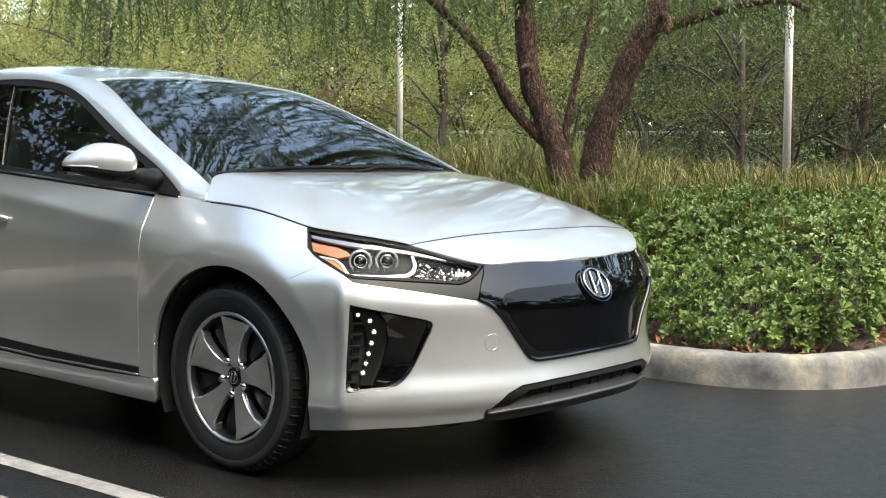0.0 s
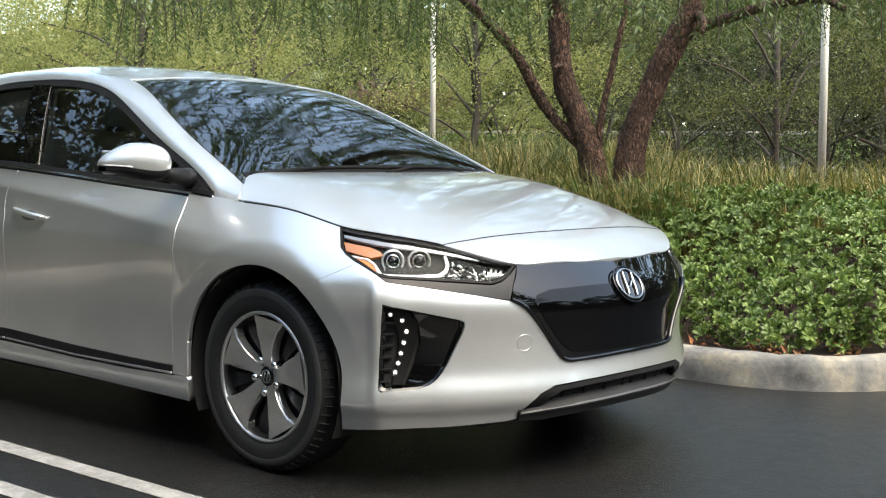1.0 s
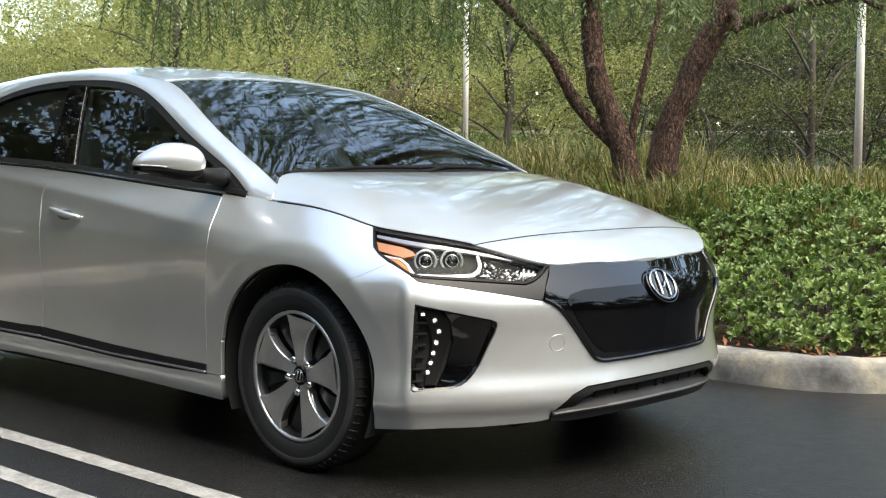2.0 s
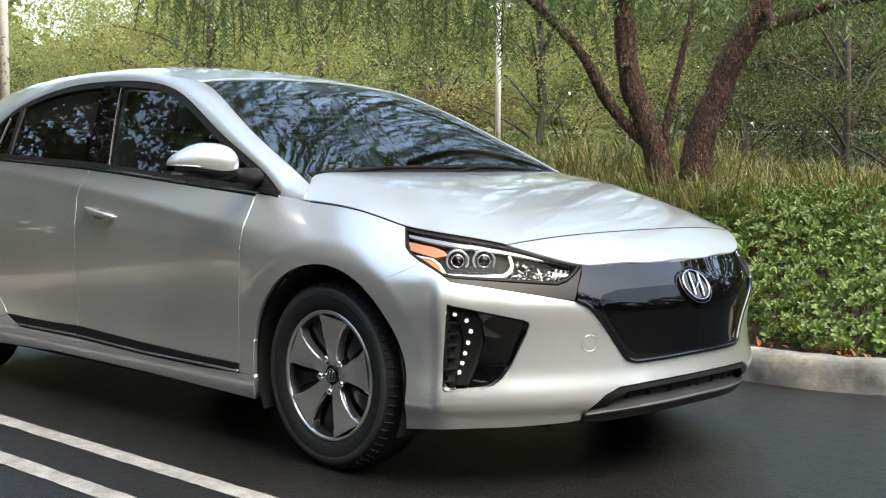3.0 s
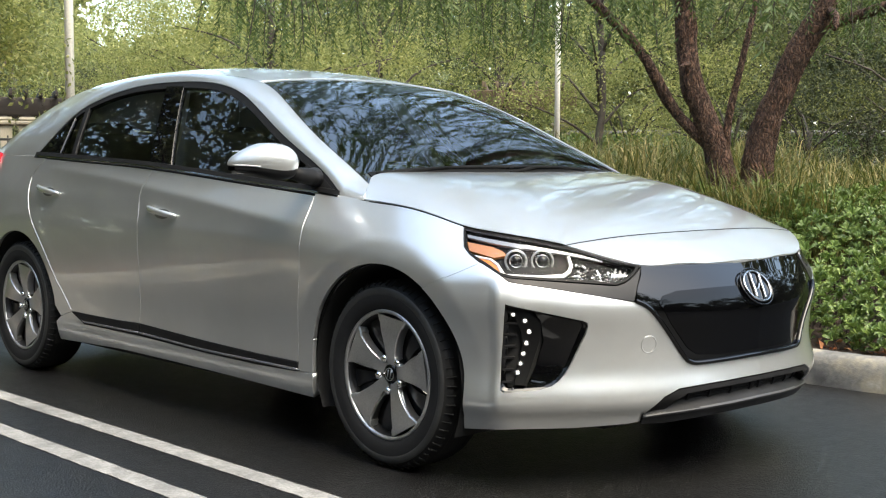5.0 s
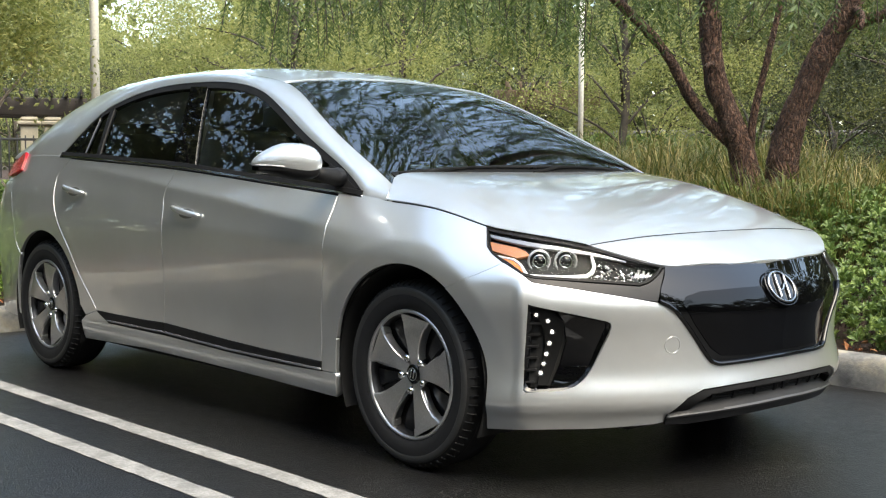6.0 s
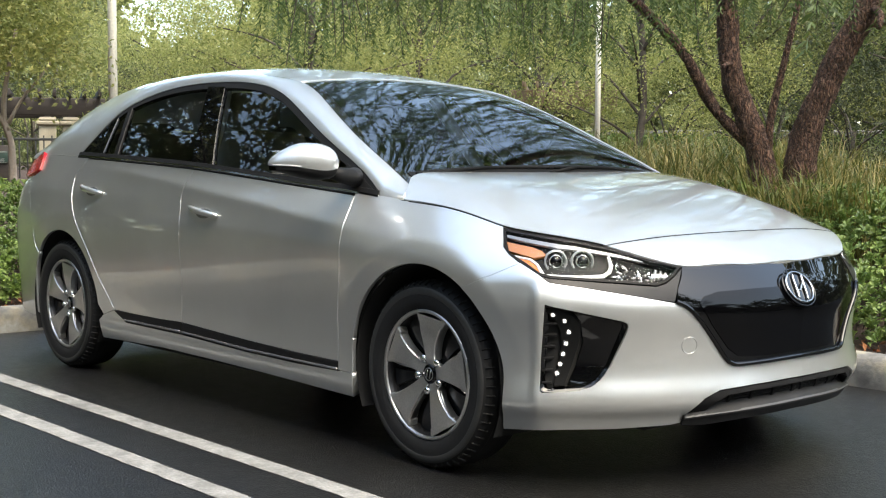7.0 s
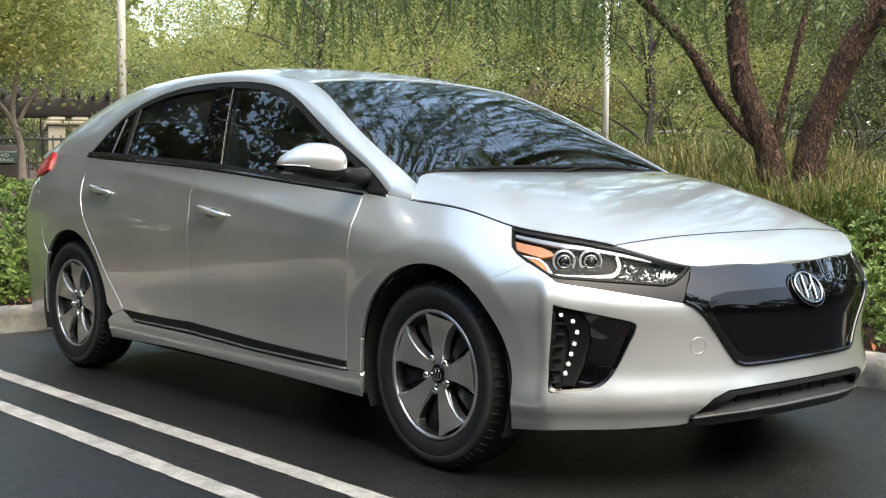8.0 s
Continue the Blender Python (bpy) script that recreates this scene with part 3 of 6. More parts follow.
def build_trees():
    gen = np.random.default_rng(21)
    kinds = {
        "a": leaf_tree("tree", "leafy yellow-green tree beyond the planting bed", M_CROWN_A, 6.5, 2.6, 1.1, 17000, 1, 0.065),
        "b": leaf_tree("tree", "leafy yellow-green tree with slender pale limbs", M_CROWN_A, 7.2, 2.9, 0.8, 17000, 2, 0.065),
        "c": leaf_tree("tree", "dense dark green tree beyond the planting bed", M_CROWN_B, 7.0, 2.8, 1.3, 17000, 3, 0.066),
        "d": leaf_tree("bush", "yellow-green bush under the trees", M_CROWN_A, 3.0, 1.9, 0.1, 7500, 4, 0.070),
        "e": leaf_tree("bush", "dark green bush, leaf tone deepened for shade", M_CROWN_B, 3.0, 1.9, 0.1, 7500, 5, 0.070),
        "f": leaf_tree("tree", "tall dark green tree out of view, added to shape the reflections", M_UNSEEN, 8.0, 3.2, 0.3, 5400, 6, 0.32),
        "m": leaf_tree("tree", "olive green tree before darker woods", M_CROWN_M, 6.0, 2.7, 1.1, 15000, 12, 0.068),
        "g": leaf_tree("tree", "yellow-green tree in the second row", M_CROWN_A, 7.2, 2.9, 0.8, 7000, 9, 0.105),
        "h": leaf_tree("tree", "dark green tree in the second row", M_CROWN_B, 7.2, 2.9, 0.5, 7000, 10, 0.105),
    }
    used = set()

    def plant(k, yaw, dist, z, s):
        p = eye_point(yaw, 0, dist)
        m = pose(p[0], p[1], z, 0, 0, gen.uniform(0, 360))
        if k in used:
            t = copy_thing(kinds[k], m)
        else:
            used.add(k)
            t = kinds[k]
            t.matrix_basis = m
        t.scale = (s, s, s)

    for yaw in np.arange(17.5, 74, 4.6):
        if 57 < yaw < 72:
            continue
        far = gen.uniform(20, 26) + (4 if 39.5 < yaw < 47.5 else 0)
        pick = "ab"[int(gen.integers(0, 2))]
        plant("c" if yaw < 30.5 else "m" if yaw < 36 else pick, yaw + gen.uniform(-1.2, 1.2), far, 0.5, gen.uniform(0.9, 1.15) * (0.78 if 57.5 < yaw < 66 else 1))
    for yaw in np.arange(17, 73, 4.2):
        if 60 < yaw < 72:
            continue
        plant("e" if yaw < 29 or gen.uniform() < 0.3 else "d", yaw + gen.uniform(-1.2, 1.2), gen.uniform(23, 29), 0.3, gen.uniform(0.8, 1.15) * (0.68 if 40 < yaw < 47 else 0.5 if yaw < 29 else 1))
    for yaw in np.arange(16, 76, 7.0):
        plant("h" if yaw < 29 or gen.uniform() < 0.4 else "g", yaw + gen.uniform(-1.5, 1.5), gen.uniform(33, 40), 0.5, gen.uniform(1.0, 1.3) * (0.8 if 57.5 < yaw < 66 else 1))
    # dark trees beyond the left edge of the view, added for reflections
    for yaw in (77, 82, 87):
        plant("h", yaw, gen.uniform(20, 24), 0.3, 1.2)
    # the last three dark bushes stand in for shade under the pergola
    for k, yaw, dist, s in (("m", 26.6, 18.5, 0.80), ("m", 21.6, 20.5, 0.95), ("e", 24.4, 20.5, 0.8), ("e", 30.8, 20.0, 0.7), ("a", 58.0, 24.0, 0.62), ("b", 61.0, 25.5, 0.60), ("d", 60.0, 30.0, 1.35), ("a", 59.6, 26.0, 0.55), ("b", 62.6, 29.0, 0.55), ("e", 63.2, 33.0, 1.0), ("e", 66.6, 32.0, 0.95), ("e", 69.8, 33.0, 1.0)):
        plant(k, yaw, dist, 0.35, s)
    # unseen trees behind the standpoint, sized by direction for sunlight and the car's reflections
    for k, yaw in enumerate(np.arange(91, 372, 9.5)):
        plant("f", yaw + gen.uniform(-2, 2), gen.uniform(12.5, 16.5), 0.0, gen.uniform(1.0, 1.35) * (0.62 if 254 < yaw < 286 else 0.55 if 296 < yaw else 0.8 if yaw < 150 else 1))
    # tall unseen trees, added to keep open sky out of the car's glass
    tall = leaf_tree("unseen_tree", "tall broad tree out of view, added for the car's reflections", M_UNSEEN, 10.0, 3.9, 2.2, 18000, 8, 0.20)
    for k, (x, y) in enumerate([(-6.0, -8.6), (3.4, -9.0), (8.6, -8.4), (-7.4, -4.8), (-10.6, -2.4)]):
        m = pose(x, y, 0, 0, 0, 73 * k)
        if k:
            copy_thing(tall, m)
        else:
            tall.matrix_basis = m


build_trees()


def lamp_post(yaw, dist, height, base_z, r):
    p = eye_point(yaw, 0, dist)
    post = thing("lamp_post", "slender cream-painted steel lamp post", "lamp post", "lamp posts", at=(p[0], p[1], base_z))
    bm = bmesh.new()
    tube(bm, [(0, 0, 0), (0, 0, height)], [r, r * 0.92], 16)
    part("pole", bm, M_POLE, post)
    bm = bmesh.new()
    tube(bm, [(0, 0, 0), (0, 0, 0.05), (0, 0, 0.06)], [0.13, 0.13, 0.07], 16)
    part("base_plate", bm, M_POLE, post)
    bm = bmesh.new()
    box(bm, (-0.2, -0.12, height), (0.45, 0.12, height + 0.12), 0.03)
    part("lamp_head", bm, M_POLE, post)


for row in ((63.25, 16.0, 6.0, 0.4, 0.055), (41.78, 17.5, 4.0, 0.5, 0.038), (24.68, 16.5, 4.2, 0.5, 0.050)):
    lamp_post(*row)


# ---- the car's outer form ----
def cubic(xs, ys):
    """A natural cubic spline through (xs, ys); ys may have several columns."""
    xs, ys = np.array(xs, float), np.array(ys, float)
    if ys.ndim == 1:
        ys = ys[:, None]
    n, h = len(xs), np.diff(xs)
    A, r = np.eye(n), np.zeros((n, ys.shape[1]))
    for i in range(1, n - 1):
        A[i, i - 1:i + 2] = h[i - 1], 2 * (h[i - 1] + h[i]), h[i]
        r[i] = 6 * ((ys[i + 1] - ys[i]) / h[i] - (ys[i] - ys[i - 1]) / h[i - 1])
    m = np.linalg.solve(A, r)

    def f(x):
        x = np.clip(np.asarray(x, float), xs[0], xs[-1])
        i = np.clip(np.searchsorted(xs, x, side="right") - 1, 0, n - 2)
        d, u, v = h[i][..., None], (x - xs[i])[..., None], (xs[i + 1] - x)[..., None]
        out = (m[i] * v ** 3 + m[i + 1] * u ** 3) / (6 * d) + (ys[i] / d - m[i] * d / 6) * v + (ys[i + 1] / d - m[i + 1] * d / 6) * u
        return out[..., 0] if out.shape[-1] == 1 else out
    return f


# half plan of the body at bumper height, and the line where the side meets hood and windows
PLAN = [(2.225, 0.0), (2.207, -0.20), (2.165, -0.36), (2.120, -0.48), (2.058, -0.60), (1.992, -0.70), (1.930, -0.777), (1.8535, -0.8555), (1.750, -0.887),
        (1.60, -0.903), (1.42, -0.907), (1.15, -0.907), (1.0, -0.907), (0.5, -0.907), (-0.15, -0.907), (-0.7, -0.906), (-1.15, -0.903), (-1.4, -0.900),
        (-1.7, -0.882), (-1.95, -0.845), (-2.10, -0.795), (-2.18, -0.70), (-2.22, -0.50), (-2.24, 0.0)]
EDGE = [(2.129, 0.0, 0.695), (2.117, -0.20, 0.696), (2.090, -0.36, 0.698), (2.060, -0.470, 0.704), (2.002, -0.56, 0.731), (1.925, -0.63, 0.76), (1.83, -0.69, 0.780), (1.74, -0.745, 0.795), (1.66, -0.776, 0.807),
        (1.58, -0.790, 0.824), (1.43, -0.801, 0.857), (1.17, -0.808, 0.881), (1.0, -0.816, 0.897), (0.5, -0.84, 0.938), (-0.15, -0.848, 0.987), (-0.7, -0.84, 1.012), (-1.15, -0.82, 1.029), (-1.4, -0.80, 1.035),
        (-1.7, -0.775, 1.035), (-1.95, -0.735, 1.02), (-2.07, -0.69, 1.0), (-2.14, -0.60, 0.985), (-2.18, -0.45, 0.975), (-2.2, 0.0, 0.97)]
S_AT = np.concatenate([[0], np.cumsum(np.hypot(*np.diff(np.array(PLAN), axis=0).T))])
S_MAX = float(S_AT[-1])
plan_f, edge_f = cubic(S_AT, PLAN), cubic(S_AT, EDGE)
inset_side = cubic([0.10, 0.16, 0.20, 0.26, 0.34, 0.45, 0.58, 0.68, 0.73, 0.80, 0.86, 0.92, 1.06], [0.075, 0.045, 0.030, 0.020, 0.016, 0.008, 0.001, 0.0, 0.004, 0.016, 0.028, 0.042, 0.07])
inset_front = cubic([0.10, 0.16, 0.20, 0.236, 0.258, 0.275, 0.31, 0.36, 0.44, 0.52, 0.57, 0.60, 0.66, 0.70, 0.80], [0.14, 0.085, 0.055, 0.034, 0.015, 0.004, 0.002, 0.014, 0.020, 0.010, 0.002, 0.004, 0.016, 0.03, 0.07])


def body(s, z):
    """The outer skin of the lower body, right half: s metres along the plan from the nose, z height."""
    s, z = np.broadcast_arrays(np.asarray(s, float), np.asarray(z, float))
    p, e = plan_f(s), edge_f(s)
    d = plan_f(s + 0.004) - plan_f(s - 0.004)
    d = d / np.maximum(np.linalg.norm(d, axis=-1, keepdims=True), 1e-9)
    inward = np.stack([d[..., 1], -d[..., 0]], -1)
    front = np.clip((1.30 - s) / 0.35, 0, 1)
    front = front * front * (3 - 2 * front)
    # the shoulder crease along the doors, and the edge of the wheel-arch flares
    h = z - np.interp(s, [1.45, 1.566, 1.868, 2.227, 2.704, 3.445, 4.1], [0.742, 0.753, 0.784, 0.823, 0.876, 0.949, 0.995])
    run = ease(1.35, 2.30, s) * ease(4.25, 3.6, s)
    soft = np.sqrt(h * h + 0.003 ** 2)
    dent = -0.022 * np.exp(-soft / np.where(h > 0, 0.14, 0.050)) * run
    k = z - np.interp(s, [1.45, 1.625, 1.894, 2.38, 3.0, 3.7], [0.682, 0.696, 0.717, 0.740, 0.763, 0.790])
    dent = dent - 0.0055 * np.exp(-np.sqrt(k * k + 0.004 ** 2) / np.where(k > 0, 0.035, 0.08)) * ease(1.35, 2.15, s) * ease(3.7, 2.6, s)
    dent = dent + 0.0035 * np.exp(-((z - 0.40) / 0.09) ** 2) * run
    for cs, lift in ((1.458, 0.0075), (4.16, 0.0045)):
        r = np.hypot(s - cs, z - 0.312)
        q = np.sqrt((r - 0.447) ** 2 + 0.004 ** 2)
        dent = dent - lift * np.exp(-q / np.where(r > 0.447, 0.035, 0.055)) * ease(0.30, 0.62, z)
    step = 0.008 / (1 + np.exp(-(s - 0.978) / 0.004)) * np.clip((1.17 - s) / 0.16, 0, 1) * np.clip((0.665 - z) / 0.04, 0, 1) * np.clip((z - 0.25) / 0.05, 0, 1)
    ridge = -0.004 * np.exp(-((s - 0.962) / 0.012) ** 2) * np.clip((0.665 - z) / 0.04, 0, 1) * np.clip((z - 0.25) / 0.05, 0, 1)
    ins = inset_front(z) * front + inset_side(z) * (1 - front) + dent + step + ridge
    q = p + inward * ins[..., None]
    w = np.clip((z - (e[..., 2] - 0.20)) / 0.20, 0, 1.3)[..., None] ** 2.2
    q = q * (1 - w) + e[..., :2] * w
    return np.concatenate([q, z[..., None]], -1)


def seam_z(s):
    return edge_f(s)[..., 2]


# ---- the hood and the upper body ----
EDGE_X = [p[0] for p in EDGE][:20][::-1]
edge_y = cubic(EDGE_X, [-p[1] for p in EDGE][:20][::-1])
edge_z = cubic(EDGE_X, [p[2] for p in EDGE][:20][::-1])
hood_c = cubic([0.9, 1.07, 1.3, 1.55, 1.75, 1.9, 1.973, 2.06, 2.13], [0.985, 0.977, 0.953, 0.913, 0.866, 0.818, 0.787, 0.742, 0.696])


def hood(x, y):
    """Top of the hood and nose over the plan."""
    x, y = np.broadcast_arrays(np.asarray(x, float), np.asarray(y, float))
    xe = np.clip(x, 0.9, 2.125)
    ye, ze, zc = edge_y(xe), edge_z(xe), hood_c(xe)
    n = np.interp(x, [1.0, 1.2, 1.5, 1.8, 2.0, 2.13], [15.0, 10.0, 5.0, 3.2, 2.6, 2.2])
    t = np.clip(np.abs(y) / np.maximum(ye, 0.05), 0, 1.05)
    return np.stack([x, y, ze + (zc - ze) * (1 - t ** n)], -1)


RAIL_X = [-2.12, -2.0, -1.85, -1.6, -1.3, -0.9, -0.46, -0.1, 0.17, 0.49, 0.75, 1.01, 1.09, 1.16]
rail_y = cubic(RAIL_X, [0.63, 0.60, 0.57, 0.545, 0.535, 0.55, 0.555, 0.55, 0.537, 0.62, 0.68, 0.72, 0.733, 0.744])
rail_z = cubic(RAIL_X, [1.00, 1.105, 1.205, 1.300, 1.362, 1.396, 1.402, 1.378, 1.338, 1.222, 1.098, 0.979, 0.941, 0.908])
roof_c = cubic([-2.12, -2.02, -1.85, -1.6, -1.2, -0.8, -0.45, -0.1, 0.147, 0.4, 0.62, 0.9, 1.14], [1.16, 1.215, 1.287, 1.365, 1.432, 1.452, 1.447, 1.418, 1.374, 1.300, 1.213, 1.078, 0.938])
WIN_X = [-1.33, -1.30, -1.24, -1.09, -0.95, -0.81, -0.55, -0.31, 0.0, 0.2, 0.4, 0.6, 0.75, 0.88, 0.96, 1.03]
win_z = cubic(WIN_X, [1.038, 1.062, 1.118, 1.236, 1.290, 1.322, 1.350, 1.353, 1.334, 1.290, 1.206, 1.112, 1.047, 0.990, 0.948, 0.905])


def glass_side(x, z, out=0.0):
    """The leaning side of the cabin over the belt line, right half."""
    x, z = np.broadcast_arrays(np.asarray(x, float), np.asarray(z, float))
    h = z - edge_z(x)
    return np.stack([x, -(edge_y(x) - 0.004 - 0.50 * h - 0.22 * h * h + out), z], -1)


def rail_low(x):
    """Where the roof rail, pillars and haunch begin: the windows' upper line, or the belt line past their ends."""
    x = np.asarray(x, float)
    z = np.where((x > -1.33) & (x < 1.03), np.maximum(win_z(x), edge_z(x)), edge_z(x))
    return glass_side(x, z)


def rail(x, v):
    """From the windows' upper line (v 0) to the roof's or windscreen's edge (v 1)."""
    x, v = np.broadcast_arrays(np.asarray(x, float), np.asarray(v, float))
    a = rail_low(x)
    b = np.stack([x, -rail_y(x), rail_z(x)], -1)
    p = a + (b - a) * v[..., None]
    span = np.linalg.norm(b - a, axis=-1)
    bulge = 4 * v * (1 - v) * (0.016 + 0.10 * span * span)
    p[..., 1] -= bulge * 0.75
    p[..., 2] += bulge * 0.66
    return p


def roof(x, v):
    """From the roof's edge (v 0) to the middle line (v 1); the windscreen bows forward."""
    x, v = np.broadcast_arrays(np.asarray(x, float), np.asarray(v, float))
    y = rail_y(x) * (1 - v)
    t = np.abs(1 - v)
    bow = np.interp(x, [0.0, 0.25, 1.14], [0.0, 0.0, 0.012]) * (1 - t * t)
    z = rail_z(x) + (roof_c(x) - rail_z(x)) * (1 - t ** 2.3)
    return np.stack([x + bow, -y, z], -1)


# ---- panels: outlines in a surface's own two measures, filled with a fine net ----
def clip_half(poly, axis, value, sign):
    out = []
    for i in range(len(poly)):
        a, b = poly[i - 1], poly[i]
        da, db = sign * (a[axis] - value), sign * (b[axis] - value)
        if da * db < 0:
            t = da / (da - db)
            p = [a[0] + (b[0] - a[0]) * t, a[1] + (b[1] - a[1]) * t]
            p[axis] = value
            out.append(tuple(p))
        if db >= 0:
            out.append(tuple(b))
    return out


def tidy(keys):
    changed = True
    while changed and len(keys) > 2:
        changed = False
        for i in range(len(keys)):
            if keys[i] == keys[i - 1]:
                del keys[i]
                changed = True
                break
            a, b, c = keys[i - 1], keys[i], keys[(i + 1) % len(keys)]
            e, f = (b[0] - a[0], b[1] - a[1]), (c[0] - b[0], c[1] - b[1])
            if a == c or (abs(e[0] * f[1] - e[1] * f[0]) < 1e-11 and e[0] * f[0] + e[1] * f[1] < 0):
                del keys[i]
                changed = True
                break
    return keys


def fill(polys, du, dv):
    """Corner keys and faces of a net with cells du x dv that fills the outlines."""
    faces = []
    for poly in polys:
        us, vs = [p[0] for p in poly], [p[1] for p in poly]
        for i in range(math.floor(min(us) / du), math.floor(max(us) / du) + 1):
            col = clip_half(clip_half(poly, 0, i * du, 1), 0, (i + 1) * du, -1)
            if len(col) < 3:
                continue
            cv = [p[1] for p in col]
            for j in range(math.floor(min(cv) / dv), math.floor(max(cv) / dv) + 1):
                cell = clip_half(clip_half(col, 1, j * dv, 1), 1, (j + 1) * dv, -1)
                keys = tidy([(round(p[0], 5), round(p[1], 5)) for p in cell])
                if len(keys) < 3 or len(set(keys)) < len(keys):
                    continue
                area = sum(keys[k - 1][0] * keys[k][1] - keys[k][0] * keys[k - 1][1] for k in range(len(keys))) / 2
                if abs(area) > 2e-8:
                    faces.append(keys if area > 0 else keys[::-1])
    return faces


def panel_mesh(polys, fn, cell=(0.03, 0.025), rim=0.012, lift=0.0, both=False, flip=False):
    """A shaped sheet with a rolled-in edge; both: one sheet over both halves of the car."""
    faces = fill(polys, *cell)
    keys = sorted({k for f in faces for k in f})
    at = {k: i for i, k in enumerate(keys)}
    u, v = np.array([k[0] for k in keys]), np.array([k[1] for k in keys])
    e = 0.003
    P = fn(u, v)
    n = unit(np.cross(fn(u + e, v) - fn(u - e, v), fn(u, v + e) - fn(u, v - e)))
    if flip:
        n = -n
    P = P + n * lift
    bm = bmesh.new()
    vs = [bm.verts.new(p) for p in P]
    for f in faces:
        try:
            bm.faces.new([vs[at[k]] for k in (f[::-1] if flip else f)])
        except ValueError:
            pass
    normals = {vert: Vector(nn) for vert, nn in zip(vs, n)}
    if both:
        g = bmesh.ops.duplicate(bm, geom=bm.verts[:] + bm.faces[:])
        m = {a: b for a, b in g["vert_map"].items()}
        for a in list(normals):
            b = m.get(a)
            if b is not None and b.is_valid and b not in normals:
                b.co.y = -b.co.y
                normals[b] = normals[a] * Vector((1, -1, 1))
        bmesh.ops.reverse_faces(bm, faces=[f for f in g["geom"] if isinstance(f, bmesh.types.BMFace)])
        mid = [w for w in bm.verts if abs(w.co.y) < 2e-4]
        for w in mid:
            w.co.y = 0
        bmesh.ops.remove_doubles(bm, verts=mid, dist=0.0004)
    if rim:
        edges = [ed for ed in bm.edges if len(ed.link_faces) == 1]
        ring1, ring2 = {}, {}
        out = {}
        for ed in edges:
            f = ed.link_faces[0]
            c = f.calc_center_median()
            mid = (ed.verts[0].co + ed.verts[1].co) / 2
            d = (ed.verts[1].co - ed.verts[0].co).normalized()
            o = mid - c
            o -= d * o.dot(d)
            nn = f.normal if f.normal.length > 0 else normals.get(ed.verts[0], Vector((0, 0, 1)))
            for w in ed.verts:
                out[w] = out.get(w, Vector()) + (o.normalized() if o.length > 1e-7 else Vector())
        bm.normal_update()
        base = {w: normals.get(w, w.normal).copy() for w in out}
        co = {w: w.co.copy() for w in out}
        for w in list(out):
            o = out[w].normalized() if out[w].length > 1e-6 else Vector()
            ring1[w] = bm.verts.new(co[w] + o * 0.0012 - base[w] * 0.0016)
            ring2[w] = bm.verts.new(co[w] + o * 0.0012 - base[w] * rim)
        for ed in edges:
            ed.smooth = False
            a, b = ed.verts
            f = ed.link_faces[0]
            loop = next(l for l in f.loops if l.edge == ed)
            if loop.vert == a:
                a, b = b, a
            for r, q in ((None, ring1), (ring1, ring2)):
                a0, b0 = (a, b) if r is None else (r[a], r[b])
                try:
                    bm.faces.new((a0, b0, q[b], q[a]))
                except ValueError:
                    pass
    return bm


def mirrored(bm):
    m = bm.copy()
    for v in m.verts:
        v.co.y = -v.co.y
    bmesh.ops.reverse_faces(m, faces=m.faces[:])
    return m


FOLD = Matrix.Translation((0.84, 0.85, -0.03)) @ Matrix.Rotation(radians(72), 4, "Z") @ Matrix.Translation((-0.93, -0.86, 0))


def folded_pair(name, bm, material, parent, label=""):
    """A mirror part on the near side, and its image on the far side folded back against the window."""
    other = mirrored(bm)
    bmesh.ops.transform(other, matrix=FOLD, verts=other.verts)
    p = parent if isinstance(parent, tuple) else (parent, parent)
    return part(name, bm, material, p[0], label), part(name, other, material, p[1], label)


def pair(name, bm, material, parent, label=""):
    """A part and its mirror image on the other side of the car; a parent is one object or one for each side."""
    other = mirrored(bm)
    p = parent if isinstance(parent, tuple) else (parent, parent)
    return part(name, bm, material, p[0], label), part(name, other, material, p[1], label)


def curve(pts, n=24):
    return [tuple(p) for p in spline(pts, n)]


def edge_run(a, b, n=24, drop=0.0):
    return [(float(s), float(seam_z(s)) - drop) for s in np.linspace(a, b, n)]


def arch_run(cs, r, a0, a1, n=30):
    return [(cs + r * math.cos(radians(a)), 0.312 + r * 0.985 * math.sin(radians(a))) for a in np.linspace(a0, a1, n)]


def shrink(poly, d, keep=None):
    """The outline drawn in by d metres; keep: the measure whose zero line stays where it is."""
    n = len(poly)
    area = sum(poly[i - 1][0] * poly[i][1] - poly[i][0] * poly[i - 1][1] for i in range(n))
    sg = 1 if area > 0 else -1
    out = []
    for i in range(n):
        a, b, c = np.array(poly[i - 1]), np.array(poly[i]), np.array(poly[(i + 1) % n])
        e1, e2 = b - a, c - b
        n1 = np.array([-e1[1], e1[0]]) / max(np.linalg.norm(e1), 1e-9) * sg
        n2 = np.array([-e2[1], e2[0]]) / max(np.linalg.norm(e2), 1e-9) * sg
        m = n1 + n2
        k = d / max(0.35, 0.5 * float(m @ m)) if float(m @ m) > 1e-6 else 0
        q = b + m * k
        if keep is not None and abs(poly[i][keep]) < 1e-6:
            q[keep] = 0.0
        out.append(tuple(q))
    return out


